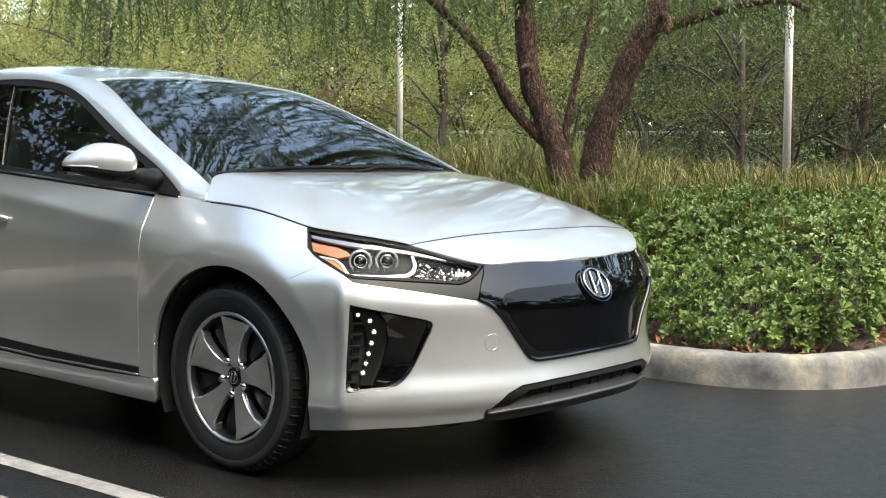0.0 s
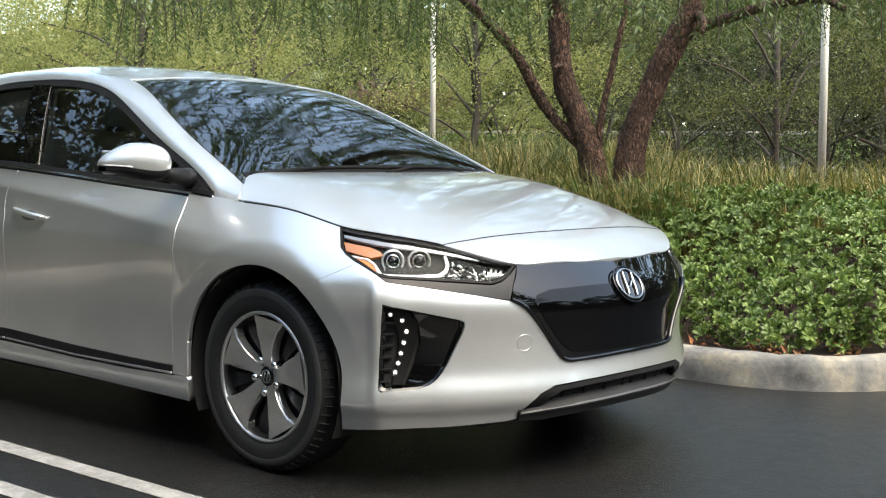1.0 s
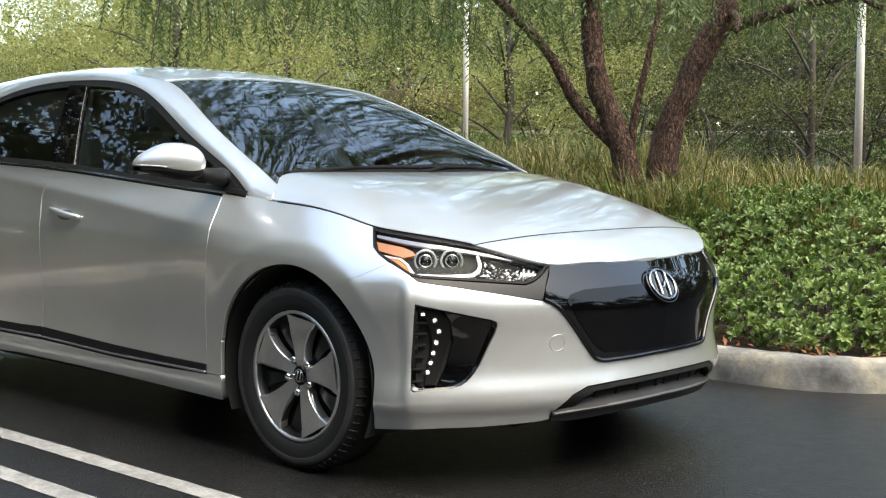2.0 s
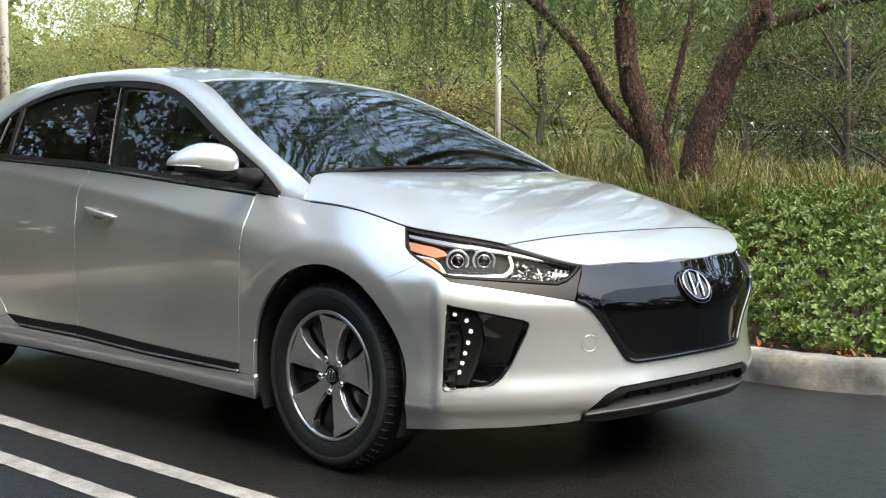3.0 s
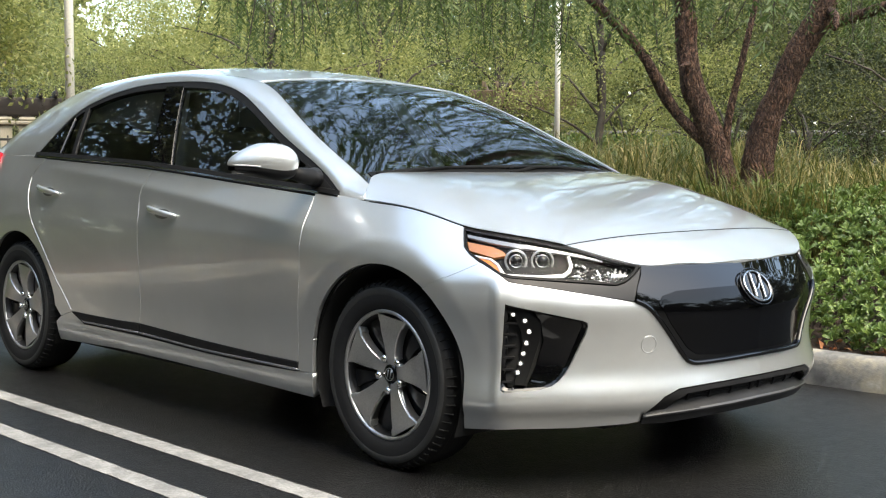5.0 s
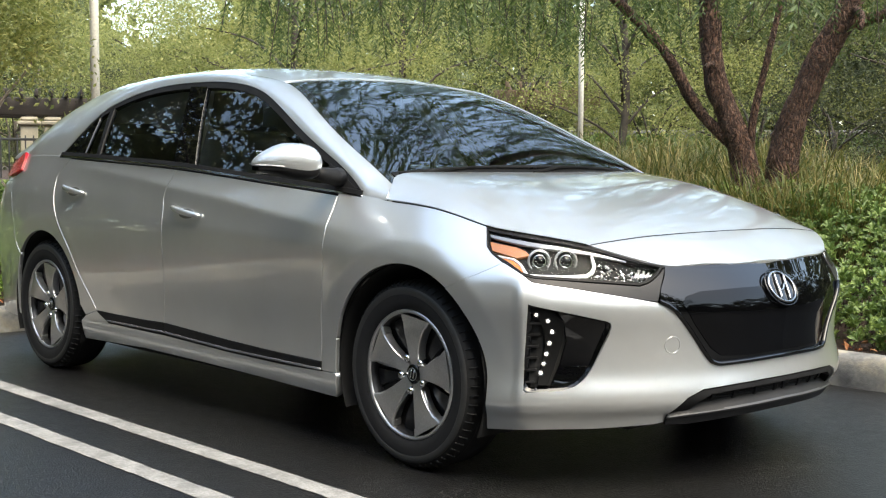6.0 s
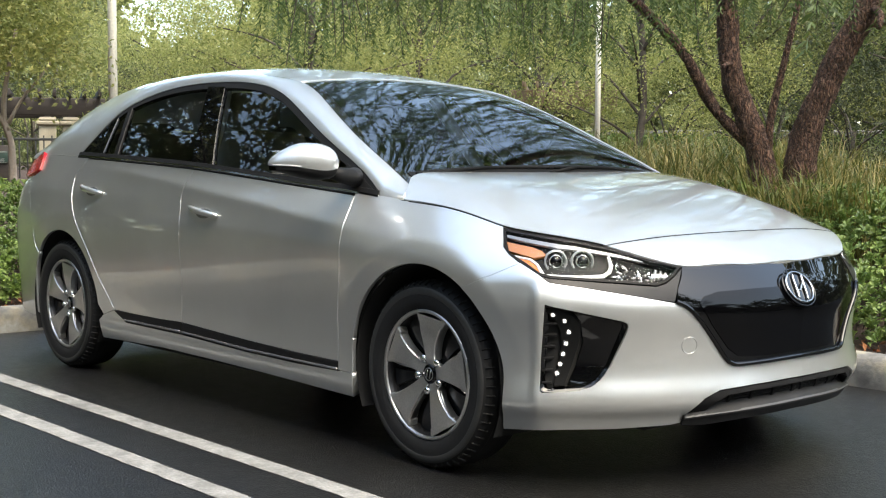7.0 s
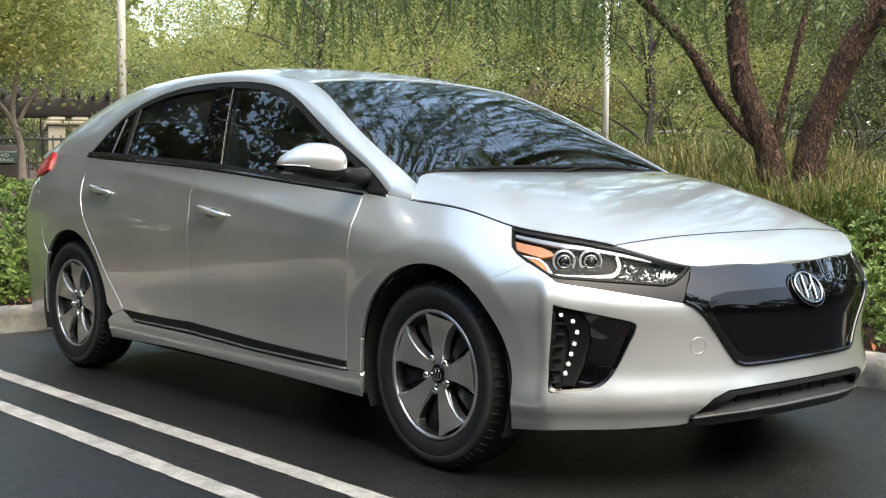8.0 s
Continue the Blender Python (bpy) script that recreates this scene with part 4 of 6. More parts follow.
# ---- car materials ----
def paint_mat():
    m, nt, p = base_mat("silver_paint", 0.33, 0.80, (0.66, 0.67, 0.66))
    co = coords(nt)
    fl = noise_out(nt, co, 900.0, 2, 0.5)
    dirt = noise_out(nt, co, 3.0, 4, 0.6)
    c = blend(nt, (0.67, 0.68, 0.67), ramp(nt, dirt, [(0.94, 0.94, 0.94), (1.03, 1.03, 1.03)], 0.3, 0.7), 1.0, "MULTIPLY")
    nt.links.new(c, p.inputs["Base Color"])
    nt.links.new(bump(nt, fl, 0.05, 0.0005), p.inputs["Normal"])
    p.inputs["Coat Weight"].default_value = 1.0
    p.inputs["Coat Roughness"].default_value = 0.03
    p.inputs["Coat IOR"].default_value = 1.75
    return m


def glass_mat(name, tint, ior=1.55):
    m = bpy.data.materials.new(name)
    m.use_nodes = True
    nt = m.node_tree
    nt.nodes.remove(nt.nodes["Principled BSDF"])
    tr, gl, mx, fr = (nt.nodes.new(k) for k in ("ShaderNodeBsdfTransparent", "ShaderNodeBsdfGlossy", "ShaderNodeMixShader", "ShaderNodeFresnel"))
    tr.inputs[0].default_value = (*tint, 1)
    gl.inputs["Roughness"].default_value = 0.01
    fr.inputs[0].default_value = ior
    nt.links.new(fr.outputs[0], mx.inputs[0])
    nt.links.new(tr.outputs[0], mx.inputs[1])
    nt.links.new(gl.outputs[0], mx.inputs[2])
    nt.links.new(mx.outputs[0], nt.nodes["Material Output"].inputs[0])
    return m


def tyre_mat():
    m = worn("tyre_rubber", [(0.010, 0.010, 0.011), (0.015, 0.015, 0.015)], 8.0, 0.75, fine=90, relief=0.15, depth=0.001)
    m.node_tree.nodes["Principled BSDF"].inputs["Specular IOR Level"].default_value = 0.25
    return m


M_PAINT = paint_mat()
M_GLASS = glass_mat("tinted_glass", (0.84, 0.87, 0.85), 1.65)
M_SCREEN = glass_mat("windscreen_glass", (0.66, 0.71, 0.68), 2.25)
M_LENS = glass_mat("lamp_lens", (0.95, 0.96, 0.97), 1.14)
M_BLACK = plain("gloss_black", (0.0015, 0.0015, 0.002), 0.015, gloss=0.5)
M_TRIM = worn("black_plastic", [(0.009, 0.009, 0.0095), (0.014, 0.014, 0.0145)], 20.0, 0.5, fine=300, relief=0.1, depth=0.0005)
M_TRIM.node_tree.nodes["Principled BSDF"].inputs["Specular IOR Level"].default_value = 0.12
M_WIPER_GAP = plain("wiper_gap_black", (0.006, 0.006, 0.006), 0.6, gloss=0.1)
M_DARK = plain("dark_inner", (0.006, 0.006, 0.006), 0.85)
M_GREY = plain("satin_grey_strip", (0.022, 0.0215, 0.0225), 0.34, 0.0, gloss=0.2)
M_LIP = worn("lower_lip_grey", [(0.018, 0.018, 0.0185), (0.028, 0.028, 0.0285)], 10.0, 0.45, 0.0, fine=200, relief=0.05)
M_LIP.node_tree.nodes["Principled BSDF"].inputs["Specular IOR Level"].default_value = 0.1
M_LIPEDGE = plain("satin_lip_edge", (0.055, 0.055, 0.057), 0.36, 0.0, gloss=0.25)
M_CHROME = plain("chrome", (0.78, 0.79, 0.80), 0.08, 1.0)
M_BADGE = plain("dim_chrome", (0.42, 0.43, 0.44), 0.12, 1.0)
M_SATIN = plain("satin_silver", (0.60, 0.60, 0.60), 0.28, 1.0)
M_RIMFACE = worn("machined_alloy", [(0.46, 0.46, 0.46), (0.55, 0.55, 0.545)], 12.0, 0.30, 0.85, fine=200, relief=0.05)
M_RIMDARK = worn("dark_alloy", [(0.020, 0.020, 0.022), (0.034, 0.034, 0.036)], 12.0, 0.35, 0.5, fine=100, relief=0.05)
M_TYRE = tyre_mat()
M_AMBER = plain("amber_reflector", (0.36, 0.135, 0.035), 0.25, 0.0, 1.0)
M_AMBER_LOW = plain("bright_amber_reflector", (0.55, 0.17, 0.02), 0.25, 0.0, 1.0)
# darker silver for the soft shadow behind the door handles
M_HANDLESHADE = plain("handle_shade_paint", (0.16, 0.165, 0.16), 0.35, 0.7, 1.0)
M_RED = plain("red_lamp", (0.30, 0.004, 0.008), 0.2, 0.0, 0.0, 0.3)
M_CUP = plain("lamp_bowl", (0.030, 0.030, 0.033), 0.22, 0.8)
M_PIPE = plain("light_pipe", (0.20, 0.205, 0.215), 0.12, 0.3, 1.0)
M_FACET = worn("faceted_chrome", [(0.45, 0.45, 0.46), (0.85, 0.85, 0.86)], 30.0, 0.06, 1.0, fine=22, relief=0.6, depth=0.02)
# greyer rubber that carries the sheen of the sidewall
M_SIDEWALL_SHEEN = worn("sidewall_sheen_rubber", [(0.016, 0.016, 0.016), (0.030, 0.030, 0.029)], 9.0, 0.6, fine=90, relief=0.15, depth=0.001)
M_WHITE = plain("lamp_white", (0.62, 0.62, 0.62), 0.25)
M_BOWL = plain("projector_bowl", (0.62, 0.62, 0.63), 0.16, 0.7)
M_SEAT = worn("seat_cloth", [(0.10, 0.10, 0.10), (0.16, 0.16, 0.157)], 8.0, 0.85, fine=200, relief=0.3)
M_LINING = worn("cabin_lining", [(0.45, 0.44, 0.42), (0.55, 0.54, 0.51)], 8.0, 0.9, fine=200, relief=0.2)


def led_mat():
    m, nt, p = base_mat("led", 0.3, 0.0, (0.9, 0.9, 0.9))
    p.inputs["Emission Color"].default_value = (1.0, 1.0, 1.0, 1)
    p.inputs["Emission Strength"].default_value = 1.2
    return m


M_LED = led_mat()


# ---- wheels ----
def lathe(bm, profile, steps=72):
    """Turns (y, radius) points round the y axis."""
    rings = []
    for k in range(steps):
        a = 2 * math.pi * k / steps
        rings.append([bm.verts.new((r * math.cos(a), y, r * math.sin(a))) for y, r in profile])
    for k in range(steps):
        a, b = rings[k], rings[(k + 1) % steps]
        for i in range(len(profile) - 1):
            bm.faces.new((a[i], a[i + 1], b[i + 1], b[i]))
    bmesh.ops.recalc_face_normals(bm, faces=bm.faces[:])


def spoke_bm(a0, half_in, half_out, r_in, r_out, y_in, y_out, thick, twist=0.0, n=8, flare=1.15):
    """One wheel blade: a tapering plate from hub to rim, with bevelled long edges."""
    bm = bmesh.new()
    rows = []
    for i in range(n + 1):
        t = i / n
        r = r_in + (r_out - r_in) * t
        hw = half_in + (half_out - half_in) * t ** flare
        y = y_in + (y_out - y_in) * t - 0.010 * math.sin(math.pi * t)
        c, s = math.cos(a0 + twist * t), math.sin(a0 + twist * t)
        row = []
        for q, dy in ((-1, thick), (-1, 0.003), (-0.93, 0.0), (0.93, 0.0), (1, 0.003), (1, thick)):
            rr = math.sqrt(max(r * r - (hw * q) ** 2, 0.0)) if t > 0.85 else r
            row.append(bm.verts.new((rr * c - hw * q * s, y + dy, rr * s + hw * q * c)))
        rows.append(row)
    for a, b in zip(rows, rows[1:]):
        for k in range(5):
            bm.faces.new((a[k], a[k + 1], b[k + 1], b[k]))
    bm.faces.new(rows[0])
    bm.faces.new(rows[-1][::-1])
    bmesh.ops.recalc_face_normals(bm, faces=bm.faces[:])
    for e in bm.edges:
        if e.calc_face_angle(0) > 0.5:
            e.smooth = False
    return bm


def wheel_parts(w):
    """Fills the wheel w (axis along y, outside towards -y)."""
    bm = bmesh.new()
    R = 0.312
    lathe(bm, [(0.09, 0.212), (0.100, 0.225), (0.104, 0.26), (0.098, 0.290), (0.085, 0.300), (0.070, R - 0.004), (0.03, R), (-0.03, R), (-0.070, R - 0.004), (-0.085, 0.301),
               (-0.096, 0.290), (-0.1015, 0.278), (-0.1025, 0.262), (-0.1020, 0.245), (-0.099, 0.232), (-0.094, 0.222), (-0.088, 0.214)], 96)
    part("tyre", bm, M_TYRE, w, "black rubber tyre")
    # raised sidewall ring, its sheen put in as lighter rubber
    bm = bmesh.new()
    lathe(bm, [(-0.0985, 0.2905), (-0.1015, 0.2875), (-0.1033, 0.280), (-0.1035, 0.272), (-0.1028, 0.268), (-0.102, 0.266)], 96)
    part("sidewall_sheen", bm, M_SIDEWALL_SHEEN, w)
    for y in (-0.045, -0.015, 0.015, 0.045):
        bm = bmesh.new()
        lathe(bm, [(y - 0.003, R + 0.0005), (y, R + 0.0012), (y + 0.003, R + 0.0005)], 64)
        part("tread_groove", bm, M_DARK, w)
    bm = bmesh.new()
    for k in range(64):
        a = 2 * math.pi * k / 64
        q = Matrix.Rotation(-a, 4, "Y") @ Matrix.Translation((R - 0.0085, -0.079, 0)) @ Matrix.Rotation(radians(-32), 4, "Z")
        bmesh.ops.create_cube(bm, size=1, matrix=q @ Matrix.Diagonal((0.010, 0.030, 0.0035, 1)))
    t = part("tread_sipe", bm, M_DARK, w)
    tagged(t, kind="stuff")
    bm = bmesh.new()
    lathe(bm, [(0.09, 0.205), (0.05, 0.196), (-0.06, 0.198), (-0.085, 0.203), (-0.090, 0.208), (-0.092, 0.215), (-0.088, 0.2165)], 72)
    part("rim_barrel", bm, M_RIMDARK, w)
    bm = bmesh.new()
    lathe(bm, [(-0.086, 0.2035), (-0.0925, 0.2055), (-0.0945, 0.210), (-0.0935, 0.2155), (-0.089, 0.2175)], 96)
    part("rim_lip", bm, M_RIMFACE, w, "bright machined rim lip")
    bm = bmesh.new()
    lathe(bm, [(-0.048, 0.202), (-0.040, 0.11), (-0.045, 0.0)], 48)
    part("rim_disc", bm, M_RIMDARK, w, "dark inner face of the wheel")
    for k in range(5):
        a = radians(82 + 72 * k)
        part("spoke", spoke_bm(a, 0.021, 0.073, 0.030, 0.2055, -0.070, -0.091, 0.034, 0.0, 14, 1.9), M_RIMFACE, w, "machined grey alloy blade")
        # brighter satin metal puts in the light that the blade's chamfer catches
        part("spoke_lit_edge", spoke_bm(a + radians(19), 0.0022, 0.0022, 0.070, 0.200, -0.066, -0.0875, 0.020, radians(-1.5)), M_SATIN, w, "blade's machined edge, its catch of light put in as brighter metal")
        part("pocket", spoke_bm(a + radians(36), 0.012, 0.034, 0.085, 0.203, -0.050, -0.056, 0.012), M_RIMDARK, w)
        b = a + radians(36)
        bm = bmesh.new()
        c = Vector((0.057 * math.cos(b), 0, 0.057 * math.sin(b)))
        tube(bm, [c + Vector((0, y, 0)) for y in (-0.045, -0.078, -0.083)], [0.0135, 0.0130, 0.009], 12)
        part("lug_nut", bm, M_CHROME, w, "chrome lug nut", )
    bm = bmesh.new()
    lathe(bm, [(-0.05, 0.034), (-0.071, 0.033), (-0.074, 0.030), (-0.0755, 0.0)], 32)
    part("hub_cap", bm, M_BLACK, w, "dark hub cap")
    bm = bmesh.new()
    lathe(bm, [(-0.0758, 0.019), (-0.0772, 0.0205), (-0.0758, 0.022)], 24)
    for sx in (-0.0075, 0.0075):
        q = Matrix.Translation((sx, -0.0765, 0)) @ Matrix.Rotation(radians(14), 4, "Y") @ Matrix.Diagonal((0.004, 0.002, 0.03, 1))
        bmesh.ops.create_cube(bm, size=1, matrix=q)
    part("cap_badge", bm, M_SATIN, w)
    bm = bmesh.new()
    lathe(bm, [(-0.02, 0.14), (-0.026, 0.14), (-0.026, 0.06), (-0.02, 0.06)], 40)
    part("brake_disc", bm, M_SATIN, w)


def build_car():
    car = thing("car", "silver metallic four-door hatchback parked on the asphalt, gloss black closed grille", "car")

    def sheet(name, polys, fn, mat, label="", parent=None, two=True, **kw):
        bm = panel_mesh(polys, fn, **kw)
        if two:
            return pair(name, bm, mat, parent or car, label)
        return part(name, bm, mat, parent or car, label)

    CF, CR = 1.458, 4.160         # wheel centres along the side
    # --- outlines on the side, as (along, height) ---
    seam_f = curve([(1.893, 0.897), (1.884, 0.824), (1.880, 0.748), (1.884, 0.628), (1.903, 0.466), (1.921, 0.272)], 16)
    seam_m = curve([(2.972, 0.978), (3.012, 0.893), (3.020, 0.856), (3.008, 0.787), (2.999, 0.670), (2.995, 0.505), (3.020, 0.332)], 18)
    seam_r = curve([(3.995, 1.023), (4.085, 0.952), (4.088, 0.898), (4.055, 0.805), (3.987, 0.726), (3.863, 0.598), (3.761, 0.471), (3.629, 0.331)], 22)
    fender = seam_f[::-1] + edge_run(1.893, 1.127, 30) + [(1.110, 0.753), (1.082, 0.731), (1.033, 0.706)] + [(1.140, 0.662), (1.2483, 0.6182)]
    fender += arch_run(CF, 0.375, 124, 6, 40) + [(1.835, 0.272)]
    fender_cut = [b if a[0] > 1.70 and a[1] > 0.86 else c for a, b, c in zip(fender, shrink(fender, -0.001), shrink(fender, 0.0018))]
    sheet("fender", [fender_cut], body, M_PAINT, flip=True, rim=0.016, cell=(0.025, 0.011))
    front_door = edge_run(1.893, 2.972, 30, 0.012) + seam_m[1:] + [(2.518, 0.313), (2.172, 0.305), (1.919, 0.303)] + seam_f[-2:0:-1]
    rear_door = edge_run(2.972, 3.995, 28, 0.012) + seam_r[1:] + [(3.193, 0.326), (3.022, 0.330)] + seam_m[-2:0:-1]
    doors_f = sheet("front_door", [shrink(front_door, 0.0022)], body, M_PAINT, flip=True, rim=0.014, cell=(0.025, 0.011))
    doors_r = sheet("rear_door", [shrink(rear_door, 0.0022)], body, M_PAINT, flip=True, rim=0.014, cell=(0.025, 0.011))
    quarter = edge_run(3.995, 4.62, 20) + [(4.60, 0.955), (4.66, 0.935), (4.72, 0.915), (4.640, 0.832), (4.54, 0.704), (4.476, 0.585)]
    quarter += arch_run(CR, 0.366, 41, 175, 34) + [(3.740, 0.300), (3.629, 0.330)] + seam_r[-2:0:-1]
    sheet("quarter_panel", [shrink(quarter, 0.0018)], body, M_PAINT, flip=True, rim=0.016, cell=(0.025, 0.011))
    rocker = [(1.851, 0.184), (1.836, 0.270), (1.921, 0.268), (2.176, 0.263), (2.522, 0.266), (3.028, 0.280), (3.510, 0.282), (3.629, 0.328), (3.740, 0.298), (3.786, 0.270), (3.772, 0.188), (3.213, 0.206), (2.748, 0.203), (2.341, 0.196)]
    sheet("rocker_panel", [rocker], body, M_PAINT, flip=True, rim=0.05)
    clad_f = [(1.921, 0.302), (2.172, 0.304), (2.518, 0.314), (3.018, 0.334), (3.018, 0.282), (2.522, 0.268), (2.176, 0.265), (1.921, 0.270)]
    clad_r = [(3.026, 0.334), (3.193, 0.330), (3.626, 0.329), (3.510, 0.284), (3.026, 0.282)]
    for o, d in ((clad_f, doors_f), (clad_r, doors_r)):
        pair("lower_moulding", panel_mesh([o], body, rim=0.012, lift=0.004, flip=True), M_TRIM, d, "black plastic strip along the door's foot")
    for o, d in (([(1.921, 0.280), (2.52, 0.282), (3.018, 0.298), (3.018, 0.292), (2.52, 0.276), (1.921, 0.274)], doors_f), ([(3.03, 0.298), (3.53, 0.298), (3.52, 0.292), (3.03, 0.292)], doors_r)):
        pair("moulding_bead", panel_mesh([o], body, rim=0.006, lift=0.007, flip=True), M_PIPE, d)
    # black shell added under the body's skin, so the gaps read as shade
    inner = edge_run(0.0, S_MAX, 120, 0.02) + [(S_MAX, 0.20), (4.56, 0.20)] + arch_run(CR, 0.372, 0, 180, 30) + [(3.78, 0.20), (1.84, 0.20)] + arch_run(CF, 0.374, 0, 180, 30) + [(1.07, 0.20), (0.0, 0.22)]
    sheet("gap_backing", [inner], body, M_DARK, flip=True, rim=0.0, lift=-0.030, cell=(0.06, 0.05))
    # --- bumper ---
    low = [(1.111, 0.186), (1.0, 0.195), (0.889, 0.199), (0.712, 0.201), (0.523, 0.208), (0.485, 0.214)]
    lip_top = [(0.481, 0.240), (0.455, 0.270), (0.428, 0.295), (0.370, 0.317), (0.24, 0.325), (0.111, 0.329), (0.0, 0.330)]
    grille_low = [(0.0, 0.388), (0.095, 0.387), (0.251, 0.384), (0.300, 0.384), (0.322, 0.390), (0.341, 0.404), (0.407, 0.485), (0.465, 0.549), (0.494, 0.573), (0.527, 0.588)]
    strip_low = [(0.642, 0.608), (0.765, 0.628), (0.880, 0.645), (0.926, 0.652), (0.959, 0.673)]
    arch_b = arch_run(CF, 0.375, 124, 184, 22) + [(1.092, 0.25)]
    fog = curve([(0.938, 0.589), (0.868, 0.574), (0.765, 0.552), (0.700, 0.538)], 8) + [(0.683, 0.530), (0.680, 0.518)] + curve([(0.687, 0.493), (0.732, 0.400), (0.765, 0.358), (0.794, 0.338)], 7) + [(0.830, 0.328), (0.864, 0.325), (0.942, 0.321), (0.951, 0.327), (0.951, 0.414), (0.944, 0.5)]
    cut, fog_hi_z, fog_lo_z = 0.81, 0.5615, 0.3335
    # nose-side piece, then corner piece, met along the line s = cut
    nose = [p for p in low if p[0] < cut] + lip_top + grille_low + [p for p in strip_low if p[0] < cut] + [(cut, 0.635)] + [(cut, fog_hi_z)]
    nose += [p for p in fog if p[0] < cut] + [(cut, fog_lo_z), (cut, 0.200)]
    corner = [(cut, 0.635)] + [p for p in strip_low if p[0] > cut] + [(0.996, 0.690), (1.033, 0.706), (1.140, 0.662)] + arch_b + [p for p in low if p[0] > cut] + [(cut, 0.200), (cut, fog_lo_z)]
    lower_run = [p for p in fog if p[0] > cut and p[1] <= 0.45]
    left_side = [(0.944, 0.5)]
    top_run = [p for p in fog if p[0] > cut and p[1] > 0.55]
    corner += lower_run + left_side + top_run + [(cut, fog_hi_z)]
    bmp = sheet("front_bumper", [nose, corner], body, M_PAINT, "silver front bumper with a vertical edge at each corner", two=False, both=True, flip=True, rim=0.010, cell=(0.0125, 0.011))
    # towing-eye cover on the bumper
    ring_bm = bmesh.new()
    c = body(0.475, 0.457)
    cn = unit(np.cross(body(0.475, 0.46) - body(0.475, 0.45), body(0.48, 0.457) - body(0.47, 0.457)))
    if cn[0] < 0:
        cn = -cn
    tx = unit(np.cross([0, 0, 1], cn))
    ty = np.cross(cn, tx)
    tube(ring_bm, [Vector(c + 0.026 * (tx * math.cos(a) + ty * math.sin(a)) + cn * 0.0) for a in np.linspace(0, 2 * math.pi, 33)], [0.0014] * 33, 5, False)
    part("towing_eye_cover", ring_bm, M_PAINT, bmp)
    # --- grille and satin strip ---
    grille = edge_run(0.0, 0.462, 16, 0.001) + [(0.478, 0.670), (0.506, 0.635), (0.524, 0.592)] + grille_low[-2::-1]
    g = sheet("grille", [shrink(grille, 0.001, 0)], body, M_BLACK, "gloss black closed front panel", two=False, both=True, flip=True, rim=0.012, lift=-0.004, cell=(0.025, 0.02))
    field = [(0.0, 0.622), (0.20, 0.622), (0.36, 0.618), (0.42, 0.605), (0.44, 0.585), (0.40, 0.52), (0.33, 0.44), (0.29, 0.415), (0.2, 0.410), (0.0, 0.411)]
    part("grille_field", panel_mesh([field], body, both=True, flip=True, rim=0.005, lift=-0.0015, cell=(0.03, 0.03)), plain("dull_black", (0.0012, 0.0012, 0.0016), 0.05, gloss=0.22), g, "slightly duller black field of the panel")
    strip = [(0.530, 0.594), (0.506, 0.640), (0.470, 0.690), (0.508, 0.667), (0.547, 0.647), (0.584, 0.638), (0.695, 0.647), (0.815, 0.656), (0.918, 0.664), (0.952, 0.670), (0.926, 0.654), (0.880, 0.647), (0.765, 0.630), (0.642, 0.610)]
    sheet("lamp_strip", [strip], body, M_GREY, "dark satin strip under the headlamp", flip=True, rim=0.012, lift=-0.002, cell=(0.025, 0.02))
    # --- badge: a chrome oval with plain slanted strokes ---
    badge = new("badge")
    badge.parent = car
    bc = body(0.0, 0.613)
    lean = math.atan2(float(body(0.0, 0.66)[0] - body(0.0, 0.57)[0]), 0.09)
    badge.matrix_basis = Matrix.Translation((float(bc[0]) + 0.002, 0, 0.613)) @ Matrix.Rotation(lean, 4, "Y")
    bm = bmesh.new()
    tube(bm, [Vector((0.004, 0.066 * math.cos(a), 0.054 * math.sin(a))) for a in np.linspace(0, 2 * math.pi, 49)], [0.0042] * 49, 8, False)
    part("badge_ring", bm, M_BADGE, badge, "chrome oval ring")
    bm = bmesh.new()
    tube(bm, [Vector((0.001, 0.079 * math.cos(a), 0.066 * math.sin(a))) for a in np.linspace(0, 2 * math.pi, 49)], [0.003] * 49, 6, False)
    part("badge_surround", bm, M_BLACK, badge)
    for stroke, radii in (([(-0.010, 0.050), (-0.020, 0.018), (-0.026, -0.014), (-0.034, -0.042)], [0.0026, 0.0042, 0.0050, 0.0042]),
                          ([(0.034, 0.042), (0.026, 0.014), (0.020, -0.018), (0.010, -0.050)], [0.0042, 0.0050, 0.0042, 0.0026]),
                          ([(-0.024, -0.012), (-0.006, -0.010), (0.010, 0.004), (0.026, 0.016)], [0.0016, 0.0044, 0.0044, 0.0016])):
        bm = bmesh.new()
        tube(bm, [Vector((0.006, y, z)) for y, z in spline(stroke, 12)], list(np.interp(np.linspace(0, 3, 12), range(4), radii)), 8)
        part("badge_stroke", bm, M_BADGE, badge)
    bm = bmesh.new()
    lathe(bm, [(0.0, 0.001), (0.0, 0.064)], 40)
    bmesh.ops.transform(bm, matrix=Matrix.Rotation(radians(90), 4, "Z") @ Matrix.Diagonal((1, 1, 0.82, 1)), verts=bm.verts)
    for v in bm.verts:
        v.co.x += 0.0015
    part("badge_plate", bm, M_BLACK, badge)
    # rounded gloss edge round the grille panel
    outline = [Vector(body(s, z)) for s, z in spline(grille_low, 60)]
    for sgn in (1, -1):
        bm = bmesh.new()
        tube(bm, [Vector((p.x + 0.001, p.y * sgn, p.z + 0.006)) for p in outline], [0.0075] * 60, 10, False)
        part("grille_edge", bm, M_BLACK, g, "rounded gloss black edge")
